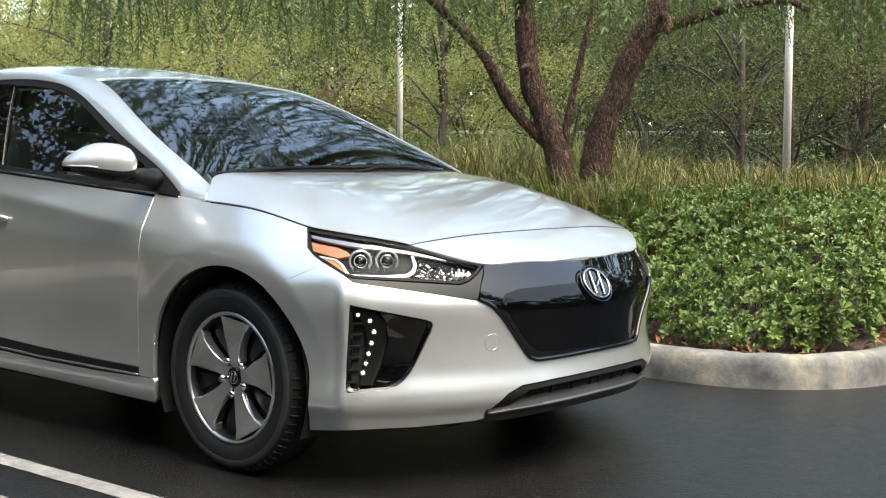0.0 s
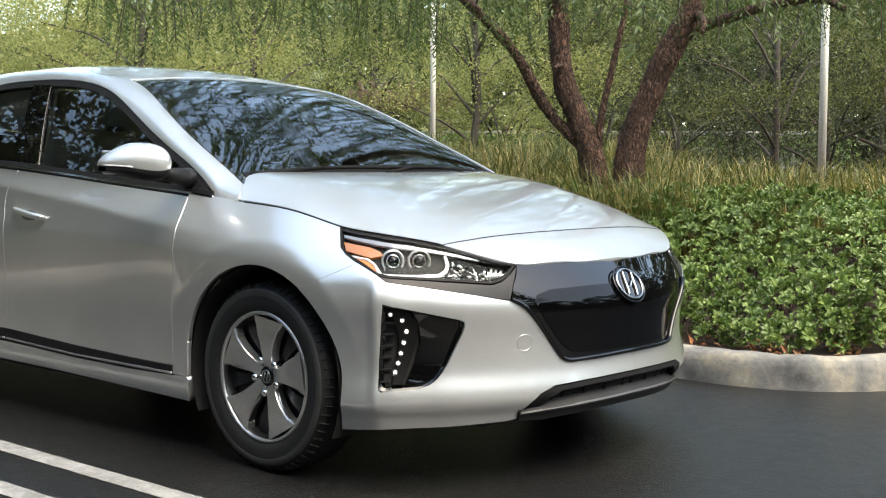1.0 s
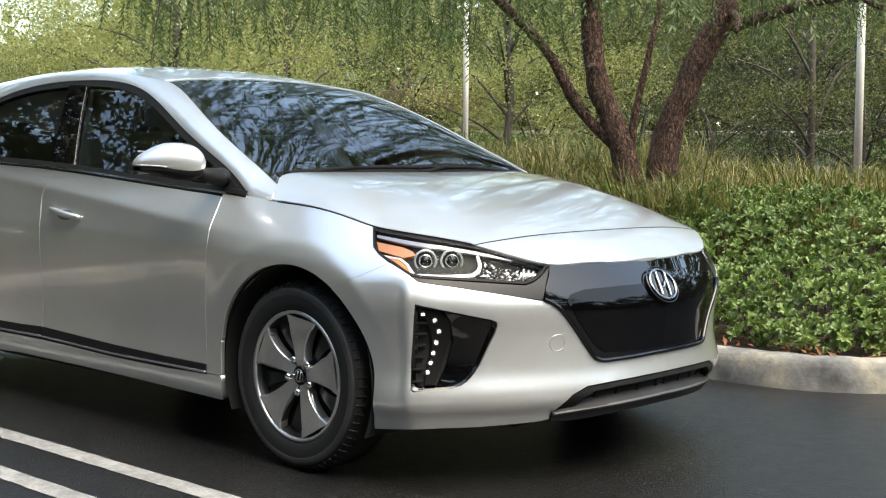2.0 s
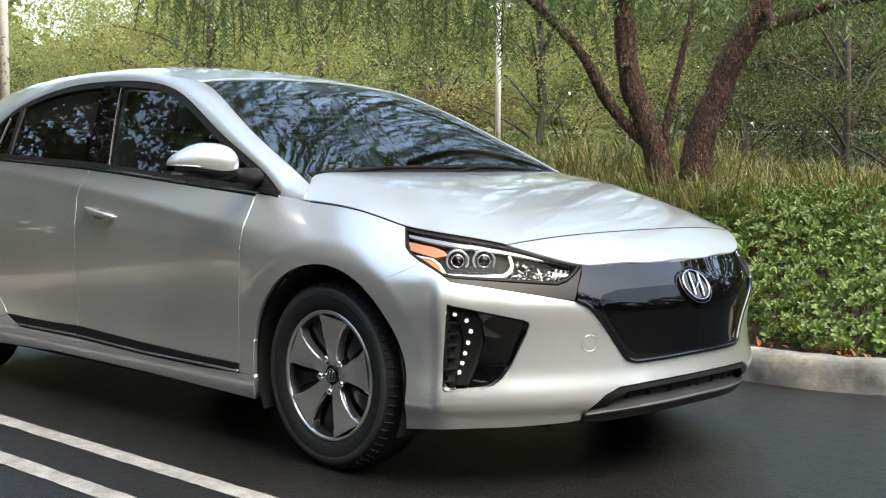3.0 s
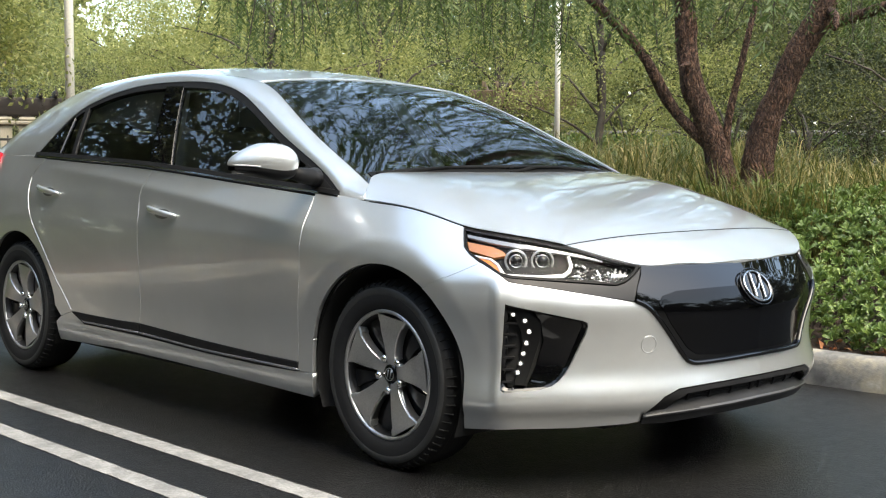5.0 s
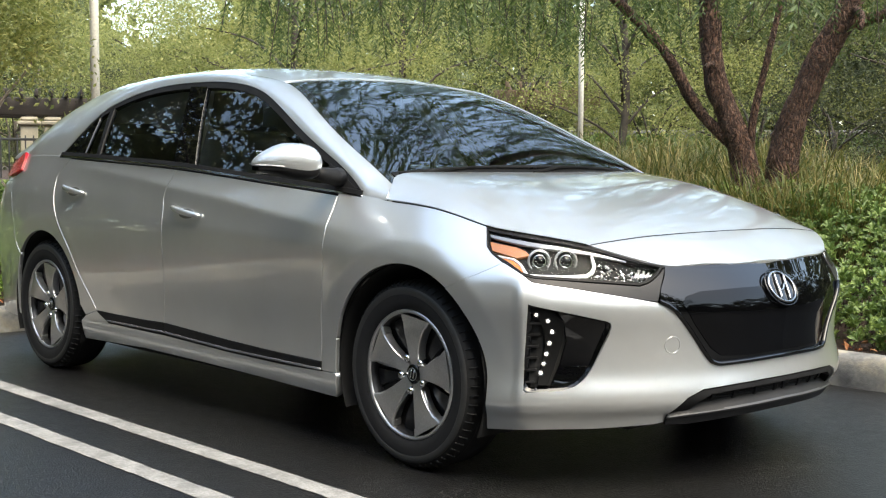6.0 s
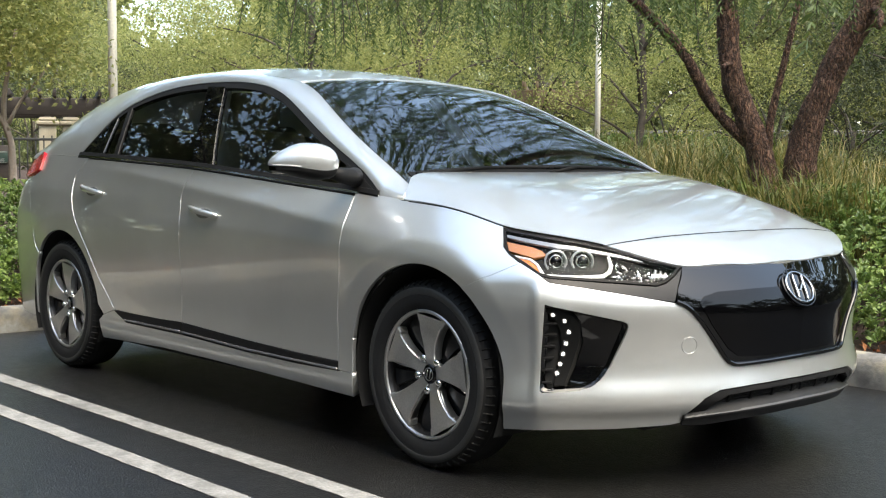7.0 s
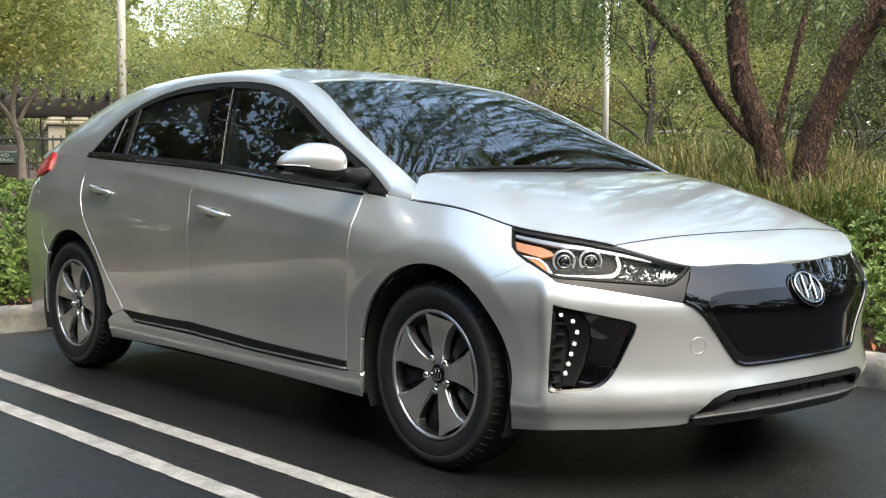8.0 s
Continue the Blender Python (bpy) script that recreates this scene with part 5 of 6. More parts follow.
    # --- headlamps ---
    lamp = [(1.124, 0.800), (0.975, 0.786), (0.839, 0.769), (0.749, 0.755), (0.605, 0.725), (0.470, 0.698), (0.506, 0.672), (0.547, 0.652), (0.584, 0.643), (0.695, 0.652), (0.815, 0.660), (0.918, 0.667), (0.959, 0.675), (1.020, 0.704), (1.082, 0.729), (1.108, 0.751)]
    for i in range(5):
        lamp[i] = (lamp[i][0], float(seam_z(lamp[i][0])) - 0.003)
    cups = sheet("headlamp", [shrink(lamp, -0.001)], body, M_CUP, "clear projector headlamp with amber corner", flip=True, rim=0.02, lift=-0.055, cell=(0.03, 0.02))
    pair("lamp_lens", panel_mesh([shrink(lamp, 0.004)], body, rim=0.0, lift=-0.001, flip=True, cell=(0.02, 0.015)), M_LENS, cups, "clear lens")
    bez = shrink(lamp, 0.0005)
    edge_ring = []
    ins = shrink(lamp, 0.0075)
    for i in range(len(bez)):
        j = (i + 1) % len(bez)
        edge_ring.append([bez[i], bez[j], ins[j], ins[i]])
    pair("lamp_bezel", panel_mesh(edge_ring, body, rim=0.02, lift=-0.003, flip=True, cell=(0.03, 0.02)), M_TRIM, cups)
    for o, lift, mat in (([(1.105, 0.776), (0.985, 0.763), (0.945, 0.752), (0.930, 0.740), (0.985, 0.733), (1.090, 0.750)], -0.018, M_AMBER), ([(1.050, 0.728), (1.000, 0.721), (0.975, 0.708), (0.950, 0.684), (0.962, 0.681), (1.03, 0.713)], -0.014, M_AMBER_LOW)):
        pair("amber_reflector", panel_mesh([o], body, rim=0.01, lift=lift, flip=True, cell=(0.02, 0.02)), mat, cups, "amber corner reflector")
    for o, mat, lift in (([(1.062, 0.734), (0.995, 0.727), (0.965, 0.712), (0.938, 0.683), (0.83, 0.678), (0.76, 0.681), (0.742, 0.692), (0.736, 0.706), (0.745, 0.732), (0.739, 0.734), (0.727, 0.706), (0.733, 0.686), (0.755, 0.672), (0.83, 0.670), (0.945, 0.676), (0.972, 0.709), (1.000, 0.723), (1.062, 0.730)], M_WHITE, -0.012),
                         ([(0.930, 0.732), (0.775, 0.728), (0.765, 0.695), (0.775, 0.680), (0.83, 0.674), (0.92, 0.682)], M_BLACK, -0.048),
                         ([(0.70, 0.705), (0.60, 0.690), (0.575, 0.680), (0.66, 0.684)], M_TRIM, -0.036),
                         ([(0.715, 0.722), (0.60, 0.706), (0.56, 0.690), (0.60, 0.660), (0.72, 0.668)], M_FACET, -0.045),
                         ([(0.725, 0.721), (0.66, 0.709), (0.600, 0.698), (0.605, 0.692), (0.64, 0.693), (0.69, 0.683), (0.720, 0.668)], M_BOWL, -0.032),
                         ([(0.575, 0.696), (0.520, 0.683), (0.54, 0.660), (0.585, 0.655)], M_FACET, -0.030),
                         ([(1.10, 0.793), (0.96, 0.778), (0.84, 0.762), (0.62, 0.718), (0.62, 0.713), (0.84, 0.752), (0.97, 0.768), (1.10, 0.785)], M_PIPE, -0.010)):
        pair("lamp_reflector", panel_mesh([o], body, rim=0.008, lift=lift, flip=True, cell=(0.03, 0.02)), mat, cups)
    def sunk(s, z, depth):
        n = unit(np.cross(body(s + 0.004, z) - body(s - 0.004, z), body(s, z + 0.004) - body(s, z - 0.004)))
        n = n if n[0] > 0 else -n
        return Vector(body(s, z) - n * depth)
    # broken mirror facets between the projectors and the ribbed end
    deal = random.Random(4)
    for k in range(54):
        s1 = 0.725 - 0.150 * deal.random() ** 1.1
        z1 = 0.662 + (0.052 * (s1 - 0.50) / 0.22) * deal.random() ** 0.8
        o = sunk(s1, z1, deal.uniform(0.020, 0.034))
        n0 = Vector((0.55, -0.75, 0.3)) + Vector((deal.uniform(-0.7, 0.7), deal.uniform(-0.7, 0.7), deal.uniform(-0.9, 0.7)))
        q = Vector((0, 0, 1)).rotation_difference(n0.normalized()).to_matrix().to_4x4()
        bm = bmesh.new()
        bmesh.ops.create_cube(bm, size=1, matrix=Matrix.Translation(o) @ q @ Matrix.Rotation(deal.uniform(0, 3), 4, "Z") @ Matrix.Diagonal((deal.uniform(0.006, 0.022), deal.uniform(0.004, 0.009), 0.002, 1)))
        pair("reflector_facet", bm, deal.choice((M_CHROME, M_CHROME, M_BOWL, M_CUP)), cups)
    for k in range(7):
        s1 = 0.588 - 0.0095 * k
        bm = bmesh.new()
        tube(bm, [sunk(s1 + 0.010, 0.6555 + 0.0015 * k, 0.014), sunk(s1 + 0.002, 0.670, 0.012), sunk(s1 - 0.008, 0.692 - 0.002 * k, 0.014)], [0.0040] * 3, 8)
        pair("reflector_rib", bm, M_BOWL if k % 2 else M_CHROME, cups)
    for s0 in (0.895, 0.815):
        o = body(s0, 0.712)
        n0 = unit(np.cross(body(s0, 0.722) - body(s0, 0.702), body(s0 + 0.01, 0.712) - body(s0 - 0.01, 0.712)))
        n0 = n0 if n0[0] > 0 else -n0
        n0 = unit(np.array([n0[0] + 0.35, n0[1] - 0.25, 0.05]))
        q = Vector((0, -1, 0)).rotation_difference(Vector(n0)).to_matrix().to_4x4()
        for nm, prof, mat, off in (("projector_ring", [(0.02, 0.034), (-0.006, 0.0365), (-0.012, 0.034), (-0.008, 0.0295), (0.02, 0.025)], M_BOWL, -0.033),
                                   ("projector_rim", [(0.0, 0.0215), (-0.010, 0.0205), (-0.012, 0.0185), (-0.006, 0.017)], M_CHROME, -0.029),
                                   ("projector_lens", [(0.012, 0.0245), (-0.004, 0.022), (-0.012, 0.014), (-0.015, 0.0)], M_BLACK, -0.030)):
            bm = bmesh.new()
            lathe(bm, prof, 32)
            bmesh.ops.transform(bm, matrix=Matrix.Translation(Vector(o) + Vector(n0) * off) @ q, verts=bm.verts)
            pair(nm, bm, mat, cups)
    # --- corner pockets with slats and day lamps ---
    edge_a = np.array(fog)
    edge_b = np.roll(edge_a, -1, axis=0)

    def bowl(s, z):
        """The pocket: sunk towards its middle from a soft edge."""
        s, z = np.broadcast_arrays(np.asarray(s, float), np.asarray(z, float))
        q = np.stack([s, z], -1)[..., None, :]
        d = edge_b - edge_a
        t = np.clip(((q - edge_a) * d).sum(-1) / (d * d).sum(-1), 0, 1)
        far = np.linalg.norm(q - edge_a - t[..., None] * d, axis=-1).min(-1)
        e = 0.003
        n = unit(np.cross(body(s + e, z) - body(s - e, z), body(s, z + e) - body(s, z - e)))
        return body(s, z) + n * (0.013 + 0.021 * ease(0.0, 0.024, far))[..., None]
    pocket = sheet("fog_pocket", [shrink(fog, -0.004)], bowl, M_BLACK, "gloss black corner pocket", flip=True, rim=0.0, cell=(0.011, 0.011))
    blade = [(0.845, 0.558), (0.700, 0.527), (0.694, 0.515), (0.744, 0.402), (0.775, 0.362), (0.81, 0.344), (0.865, 0.340), (0.835, 0.40), (0.815, 0.47), (0.825, 0.53)]
    pair("pocket_panel", panel_mesh([blade], body, rim=0.02, lift=-0.020, flip=True, cell=(0.025, 0.02)), M_BLACK, pocket, "smooth gloss black panel")
    ledbase = [(0.935, 0.580), (0.86, 0.563), (0.825, 0.525), (0.828, 0.47), (0.85, 0.40), (0.872, 0.345), (0.905, 0.345), (0.888, 0.41), (0.880, 0.46), (0.884, 0.50), (0.905, 0.545), (0.935, 0.565)]
    pair("day_lamp", panel_mesh([ledbase], body, rim=0.025, lift=-0.016, flip=True, cell=(0.02, 0.02)), M_WIPER_GAP, pocket, "day running lamp strip")
    for s0, z0 in ((0.911, 0.554), (0.874, 0.534), (0.860, 0.500), (0.867, 0.466), (0.876, 0.435), (0.885, 0.406), (0.894, 0.380)):
        o = [(s0 + 0.0042 * math.cos(a), z0 + 0.0042 * math.sin(a)) for a in np.linspace(0.78, 7.07, 5)[:-1]]
        pair("led", panel_mesh([o], body, rim=0.004, lift=-0.012, flip=True), M_LED, pocket, "small white led")
        o = [(s0 + 0.0085 * math.cos(a), z0 + 0.0085 * math.sin(a)) for a in np.linspace(0, 2 * math.pi, 13)[:-1]]
        pair("led_cup", panel_mesh([o], body, rim=0.004, lift=-0.0145, flip=True), M_FACET, pocket)
    for k in range(6):
        z0 = 0.525 - 0.034 * k
        o = [(0.944, z0), (0.893 + 0.004 * k, z0 + 0.002), (0.893 + 0.004 * k, z0 - 0.003), (0.944, z0 - 0.004)]
        pair("slat", panel_mesh([o], body, rim=0.025, lift=-0.016, flip=True), M_TRIM, pocket)
    # --- lower lip ---
    upper_lip = [(0.478, 0.240), (0.452, 0.268), (0.425, 0.292), (0.370, 0.313), (0.24, 0.321), (0.111, 0.325), (0.0, 0.326), (0.0, 0.312), (0.111, 0.310), (0.24, 0.306), (0.34, 0.298), (0.385, 0.275), (0.41, 0.245)]
    lower_lip = [(0.486, 0.240), (0.41, 0.246), (0.30, 0.252), (0.2, 0.256), (0.0, 0.262), (0.0, 0.226), (0.2, 0.220), (0.40, 0.208), (0.485, 0.212)]
    lp = part("lower_lip", panel_mesh([lower_lip], body, both=True, flip=True, rim=0.05, lift=0.010, cell=(0.025, 0.012)), M_LIP, car, "dark grey plastic lip under the bumper")
    part("lip_frame", panel_mesh([upper_lip], body, both=True, flip=True, rim=0.05, lift=-0.004, cell=(0.025, 0.012)), M_TRIM, lp)
    part("lip_bead", panel_mesh([[(0.486, 0.240), (0.41, 0.246), (0.2, 0.257), (0.0, 0.263), (0.0, 0.257), (0.2, 0.251), (0.41, 0.240), (0.486, 0.235)]], body, both=True, flip=True, rim=0.008, lift=0.013, cell=(0.025, 0.012)), M_LIPEDGE, lp, "satin edge of the lip")
    for k in range(3):
        z0 = 0.302 - 0.014 * k
        part("lip_slat", panel_mesh([[(0.0, z0), (0.36, z0 - 0.012), (0.36, z0 - 0.017), (0.0, z0 - 0.005)]], body, both=True, flip=True, rim=0.02, lift=-0.03), M_TRIM, lp)
    for s0 in (0.02, 0.12, 0.22, 0.31):
        pair("lip_post", panel_mesh([[(s0, 0.31), (s0 + 0.01, 0.31), (s0 + 0.01, 0.25), (s0, 0.25)]], body, flip=True, rim=0.02, lift=-0.025), M_TRIM, lp)
    # --- rear ---
    rb = [(4.476, 0.575), (4.536, 0.700), (4.636, 0.828), (4.71, 0.905), (4.80, 0.90), (4.95, 0.89), (S_MAX, 0.88), (S_MAX, 0.24), (4.60, 0.215), (4.528, 0.23)] + arch_run(CR, 0.366, 0, 40, 12)[1:]
    sheet("rear_bumper", [rb], body, M_PAINT, "silver rear bumper", two=False, both=True, flip=True, rim=0.02, cell=(0.05, 0.04))
    tail = [(4.640, 1.048), (4.605, 1.010), (4.592, 0.957), (4.68, 0.938), (4.76, 0.925), (4.95, 0.92), (5.1, 0.92), (5.1, 0.968), (4.95, 0.975)] + [(4.85, 0.985), (4.76, 1.008)]
    sheet("tail_lamp", [tail], body, M_RED, "red tail lamp", flip=True, rim=0.02, lift=0.012, cell=(0.03, 0.02))
    gate = edge_run(4.70, S_MAX, 14, 0.0) + [(S_MAX, 0.885), (4.95, 0.895), (4.72, 0.91)]
    sheet("tailgate", [gate], body, M_PAINT, two=False, both=True, flip=True, rim=0.01, lift=-0.004, cell=(0.05, 0.04))

    # --- hood, nose, cowl ---
    shut = curve([(1.925, -0.632), (1.946, -0.5), (1.966, -0.3), (1.974, -0.12), (1.974, 0.0)], 14)
    side = [tuple(edge_f(s)[:2]) for s in np.linspace(0.749, 1.67, 40)]
    rear_edge = curve([(1.150, -0.8065), (1.143, -0.786), (1.118, -0.750), (1.083, -0.706), (1.064, -0.62), (1.060, -0.4), (1.058, 0.0)], 18)
    hood_poly = shut[::-1] + side[1:] + rear_edge
    sheet("hood", [shrink(hood_poly, 0.0042, 1)], hood, M_PAINT, "smooth silver engine hood", two=False, both=True, rim=0.012, cell=(0.03, 0.03))
    # black tube laid along the seam, drawing the shade of the open gap
    for sgn in (1, -1):
        bm = bmesh.new()
        tube(bm, [Vector((float(x), float(y) * sgn, float(z) - 0.0012)) for x, y, z in edge_f(np.linspace(0.76, 1.645, 60))], [0.0026] * 60, 6)
        part("hood_side_shade", bm, M_WIPER_GAP, car, "black line drawn for the shade between hood and fender")
    # black sheet added below the hood to keep its gaps in shade
    part("hood_backing", panel_mesh([hood_poly], hood, both=True, rim=0.0, lift=-0.022, cell=(0.08, 0.08)), M_DARK, car)
    nosep = shut + [tuple(edge_f(s)[:2]) for s in np.linspace(0.0, 0.749, 40)]
    sheet("nose_panel", [nosep], hood, M_PAINT, "silver strip between hood and grille", two=False, both=True, rim=0.012, lift=-0.0005, cell=(0.03, 0.03))
    # flush black strip fills the shut line to paint its shade
    gap = [(x + 0.001, y) for x, y in shut] + [(x - 0.0065, y) for x, y in shut[::-1]]
    part("shut_line_shade", panel_mesh([gap], hood, both=True, rim=0.0, lift=-0.0002, cell=(0.03, 0.03)), M_WIPER_GAP, car, "flush black strip drawn for the shade in the hood's shut line")
    bm = bmesh.new()
    box(bm, (0.93, -0.70, 0.86), (1.10, 0.70, 0.945), 0.02)
    part("cowl", bm, M_TRIM, car, "black cowl under the windscreen")

    # --- cabin ---
    ROOF_END, SCREEN_TOP = -2.05, 0.165
    sheet("roof", [[(ROOF_END, 0.0), (SCREEN_TOP, 0.0), (SCREEN_TOP, 1.0), (ROOF_END, 1.0)]], roof, M_PAINT, "silver roof", two=False, both=True, rim=0.008, cell=(0.05, 0.08))
    sheet("windscreen", [[(SCREEN_TOP + 0.006, 0.012), (1.13, 0.012), (1.13, 1.0), (SCREEN_TOP + 0.006, 1.0)]], roof, M_SCREEN, "large raked windscreen reflecting trees and sky", two=False, both=True, rim=0.0, lift=-0.004, cell=(0.05, 0.05))
    band = [[(SCREEN_TOP + 0.006, 0.012), (SCREEN_TOP + 0.006, 1.0), (SCREEN_TOP + 0.04, 1.0), (SCREEN_TOP + 0.05, 0.09), (1.12, 0.045), (1.12, 0.012)]]
    sheet("screen_band", band, roof, M_DARK, "black printed border of the windscreen", two=False, both=True, rim=0.0, lift=-0.0075, cell=(0.05, 0.05))
    foot_band = [(1.030, 0.06), (1.056, 0.06), (1.068, 0.16), (1.085, 0.4), (1.085, 1.0), (1.034, 1.0), (1.034, 0.5)]
    sheet("cowl_cover", [foot_band], roof, M_WIPER_GAP, "black cowl cover at the windscreen's foot", two=False, both=True, rim=0.004, lift=0.001, cell=(0.03, 0.05))
    sheet("roof_rail", [[(-2.03, 0.0), (1.158, 0.0), (1.154, 0.35), (1.130, 0.75), (1.113, 1.0), (-2.03, 1.0)]], rail, M_PAINT, "silver roof side and pillars", rim=0.003, cell=(0.02, 0.125))
    # back of the cabin
    def hatch(y, v):
        y, v = np.broadcast_arrays(np.asarray(y, float), np.asarray(v, float))
        t = np.clip(np.abs(y) / 0.62, 0, 1)
        zt = 1.185 - 0.10 * t ** 2.3
        zb = np.full_like(zt, 0.972)
        return np.stack([-2.06 - 0.12 * v + 0.06 * t ** 2, y, zt + (zb - zt) * v], -1)
    part("hatch", panel_mesh([[(-0.57, 0.0), (0.57, 0.0), (0.57, 1.0), (-0.57, 1.0)]], hatch, rim=0.0, cell=(0.08, 0.25)), M_PAINT, car)

    # --- side windows ---
    def belt(x):
        return float(edge_z(x))

    def wtop(x):
        return float(win_z(x))

    def run(f, a, b, d, n=24):
        return [(float(x), f(x) + d) for x in np.linspace(a, b, n)]
    top_frame = run(wtop, -1.318, 1.02, 0.004, 70) + run(wtop, 0.955, -1.255, -0.026, 60)
    sheet("window_frame", [top_frame], glass_side, M_TRIM, "black window surround", rim=0.02, lift=-0.003, cell=(0.03, 0.03), flip=False)
    foot = run(belt, -1.33, 1.03, 0.016, 40) + run(belt, 1.03, -1.33, -0.010, 40)
    sheet("belt_moulding", [foot], glass_side, M_TRIM, "black belt moulding", rim=0.012, lift=0.004, cell=(0.04, 0.03))
    line = run(belt, -1.30, 1.035, 0.000, 40) + run(belt, 1.035, -1.30, -0.006, 40)
    sheet("belt_line", [line], glass_side, M_BADGE, rim=0.006, lift=0.0065, cell=(0.05, 0.03))
    b_pillar = [(-0.030, belt(-0.03) + 0.01), (-0.235, 1.33), (-0.372, 1.335), (-0.195, belt(-0.195) + 0.01)]
    sheet("b_pillar", [b_pillar], glass_side, M_BLACK, "black door pillar", rim=0.02, lift=-0.001, cell=(0.03, 0.03))
    div = [(-0.893, belt(-0.9) + 0.01), (-0.985, 1.265), (-1.015, 1.255), (-0.925, belt(-0.9) + 0.01)]
    sheet("window_divider", [div], glass_side, M_TRIM, "black divider bar", rim=0.02, lift=-0.001, cell=(0.03, 0.03))
    rear_pane = [(-1.06, belt(-1.06) + 0.01), (-1.085, 1.23), (-1.29, 1.06), (-1.29, belt(-1.29) + 0.008)]
    sheet("quarter_trim", [rear_pane], glass_side, M_BLACK, "black rear quarter trim", rim=0.02, lift=-0.002, cell=(0.03, 0.03))
    tri = [(0.80, belt(0.80) + 0.01), (0.80, wtop(0.80) - 0.02), (0.90, wtop(0.90) - 0.018), (0.99, wtop(0.99) - 0.015), (1.005, belt(1.0) + 0.01)]
    sheet("mirror_triangle", [tri], glass_side, M_TRIM, "black mirror mounting triangle", rim=0.02, lift=-0.002, cell=(0.03, 0.03))
    for nm, o in (("front_window", run(belt, -0.02, 0.83, 0.005, 14) + run(wtop, 0.83, -0.25, -0.014, 24)), ("rear_window", run(belt, -0.94, -0.18, 0.005, 14) + run(wtop, -0.36, -1.0, -0.014, 20)), ("quarter_window", run(belt, -1.10, -0.91, 0.005, 8) + [(-1.0, 1.25), (-1.10, 1.215)])):
        sheet(nm, [o], glass_side, M_GLASS, "dark tinted side window", rim=0.0, lift=-0.008, cell=(0.06, 0.06))

    # --- door handles ---
    for d, s0, z0, tilt in ((doors_f, 2.82, 0.801, 0.0), (doors_r, 3.865, 0.868, 0.0)):
        bm = bmesh.new()
        base = body(s0, z0)
        line = [body(s0 + 0.115 * t, z0 + 0.012 * t + 0.006) + np.array([0, -0.006 - 0.024 * max(0, 1 - t * t), 0]) for t in np.linspace(-1, 1, 13)]
        tube(bm, [Vector(p) for p in line], [0.0045 + 0.0055 * max(0, 1 - (t * 0.98) ** 4) for t in np.linspace(-1, 1, 13)], 10)
        for v in bm.verts:
            v.co.z = z0 + (v.co.z - z0) * 1.25
        pair("door_handle", bm, M_PAINT, d, "silver pull handle")
        # flat darker disc paints the handle's shadow on the door
        o = [(s0 + 0.060 * math.cos(a), z0 - 0.002 + 0.020 * math.sin(a)) for a in np.linspace(0, 2 * math.pi, 17)[:-1]]
        pair("handle_shadow", panel_mesh([o], body, rim=0.003, lift=0.0008, flip=True), M_HANDLESHADE, d)

    # --- mirrors ---
    def shell(u, v, low, grow=0.0):
        """A point of the mirror's shell: u from the outer end (-1) to the inner (1), v round it; low: how far the underside hangs at the inner end."""
        half = max(0.0, 1 - abs(u) ** (3.4 if u > 0 else 2.3)) ** 0.5
        up, fwd = math.sin(v), math.cos(v)
        up, fwd = (math.copysign(abs(c) ** 0.85, c) for c in (up, fwd))
        t = (u + 1) / 2
        top = 0.050 + 0.026 * ease(0.0, 0.55, t) - 0.004 * t
        under = 0.010 + (low - 0.010) * ease(0.05, 0.75, t)
        z = (up * (top if up > 0 else under) * half) * (1 + grow)
        x = (fwd * (0.070 if fwd > 0 else 0.040) * half) * (1 + grow) + u * 0.062
        return (0.872 + x, -1.022 + u * 0.097, 1.004 + z - 0.004 * (1 - t))

    def shell_bm(low, grow=0.0, u0=-1.0, u1=1.0, drop=0.0):
        bm = bmesh.new()
        rings = []
        for i in range(33):
            u = -math.cos(math.pi * i / 32)
            u = u0 + (u1 - u0) * (u + 1) / 2
            rings.append([bm.verts.new(Vector(shell(u, 2 * math.pi * k / 36, low, grow)) - Vector((0, 0, drop))) for k in range(36)])
        for a, b in zip(rings, rings[1:]):
            for k in range(36):
                bm.faces.new((a[k], a[(k + 1) % 36], b[(k + 1) % 36], b[k]))
        bmesh.ops.remove_doubles(bm, verts=bm.verts[:], dist=1e-5)
        bmesh.ops.recalc_face_normals(bm, faces=bm.faces[:])
        return bm
    caps = folded_pair("mirror", shell_bm(0.052), M_PAINT, car, "silver door mirror on a black foot")
    folded_pair("mirror_foot", shell_bm(0.044, -0.06, -0.92, 0.80, 0.017), M_TRIM, caps, "black underside of the mirror")
    bm = bmesh.new()
    line = [Vector(shell(u, -0.25, 0.052, 0.015)) for u in np.linspace(-0.97, -0.35, 9)]
    tube(bm, line, [0.0022] * 9, 6)
    folded_pair("turn_lamp", bm, M_WHITE, caps, "thin white turn lamp strip")
    bm = bmesh.new()
    tube(bm, [Vector(p) for p in [(0.925, -0.945, 0.975), (0.925, -0.90, 0.966), (0.915, -0.85, 0.958), (0.90, -0.815, 0.956)]], [0.020, 0.026, 0.031, 0.036], 14)
    folded_pair("mirror_arm", bm, M_TRIM, caps)
    bm = bmesh.new()
    box(bm, (-0.003, -0.080, -0.040), (0.003, 0.080, 0.040), 0.002)
    bmesh.ops.transform(bm, matrix=Matrix.Translation((0.833, -1.022, 1.008)) @ Matrix.Rotation(radians(-33), 4, "Z"), verts=bm.verts)
    folded_pair("mirror_glass", bm, M_CHROME, caps)

    # --- wipers ---
    def on_screen(x, y):
        v = 1 - abs(y) / float(rail_y(x))
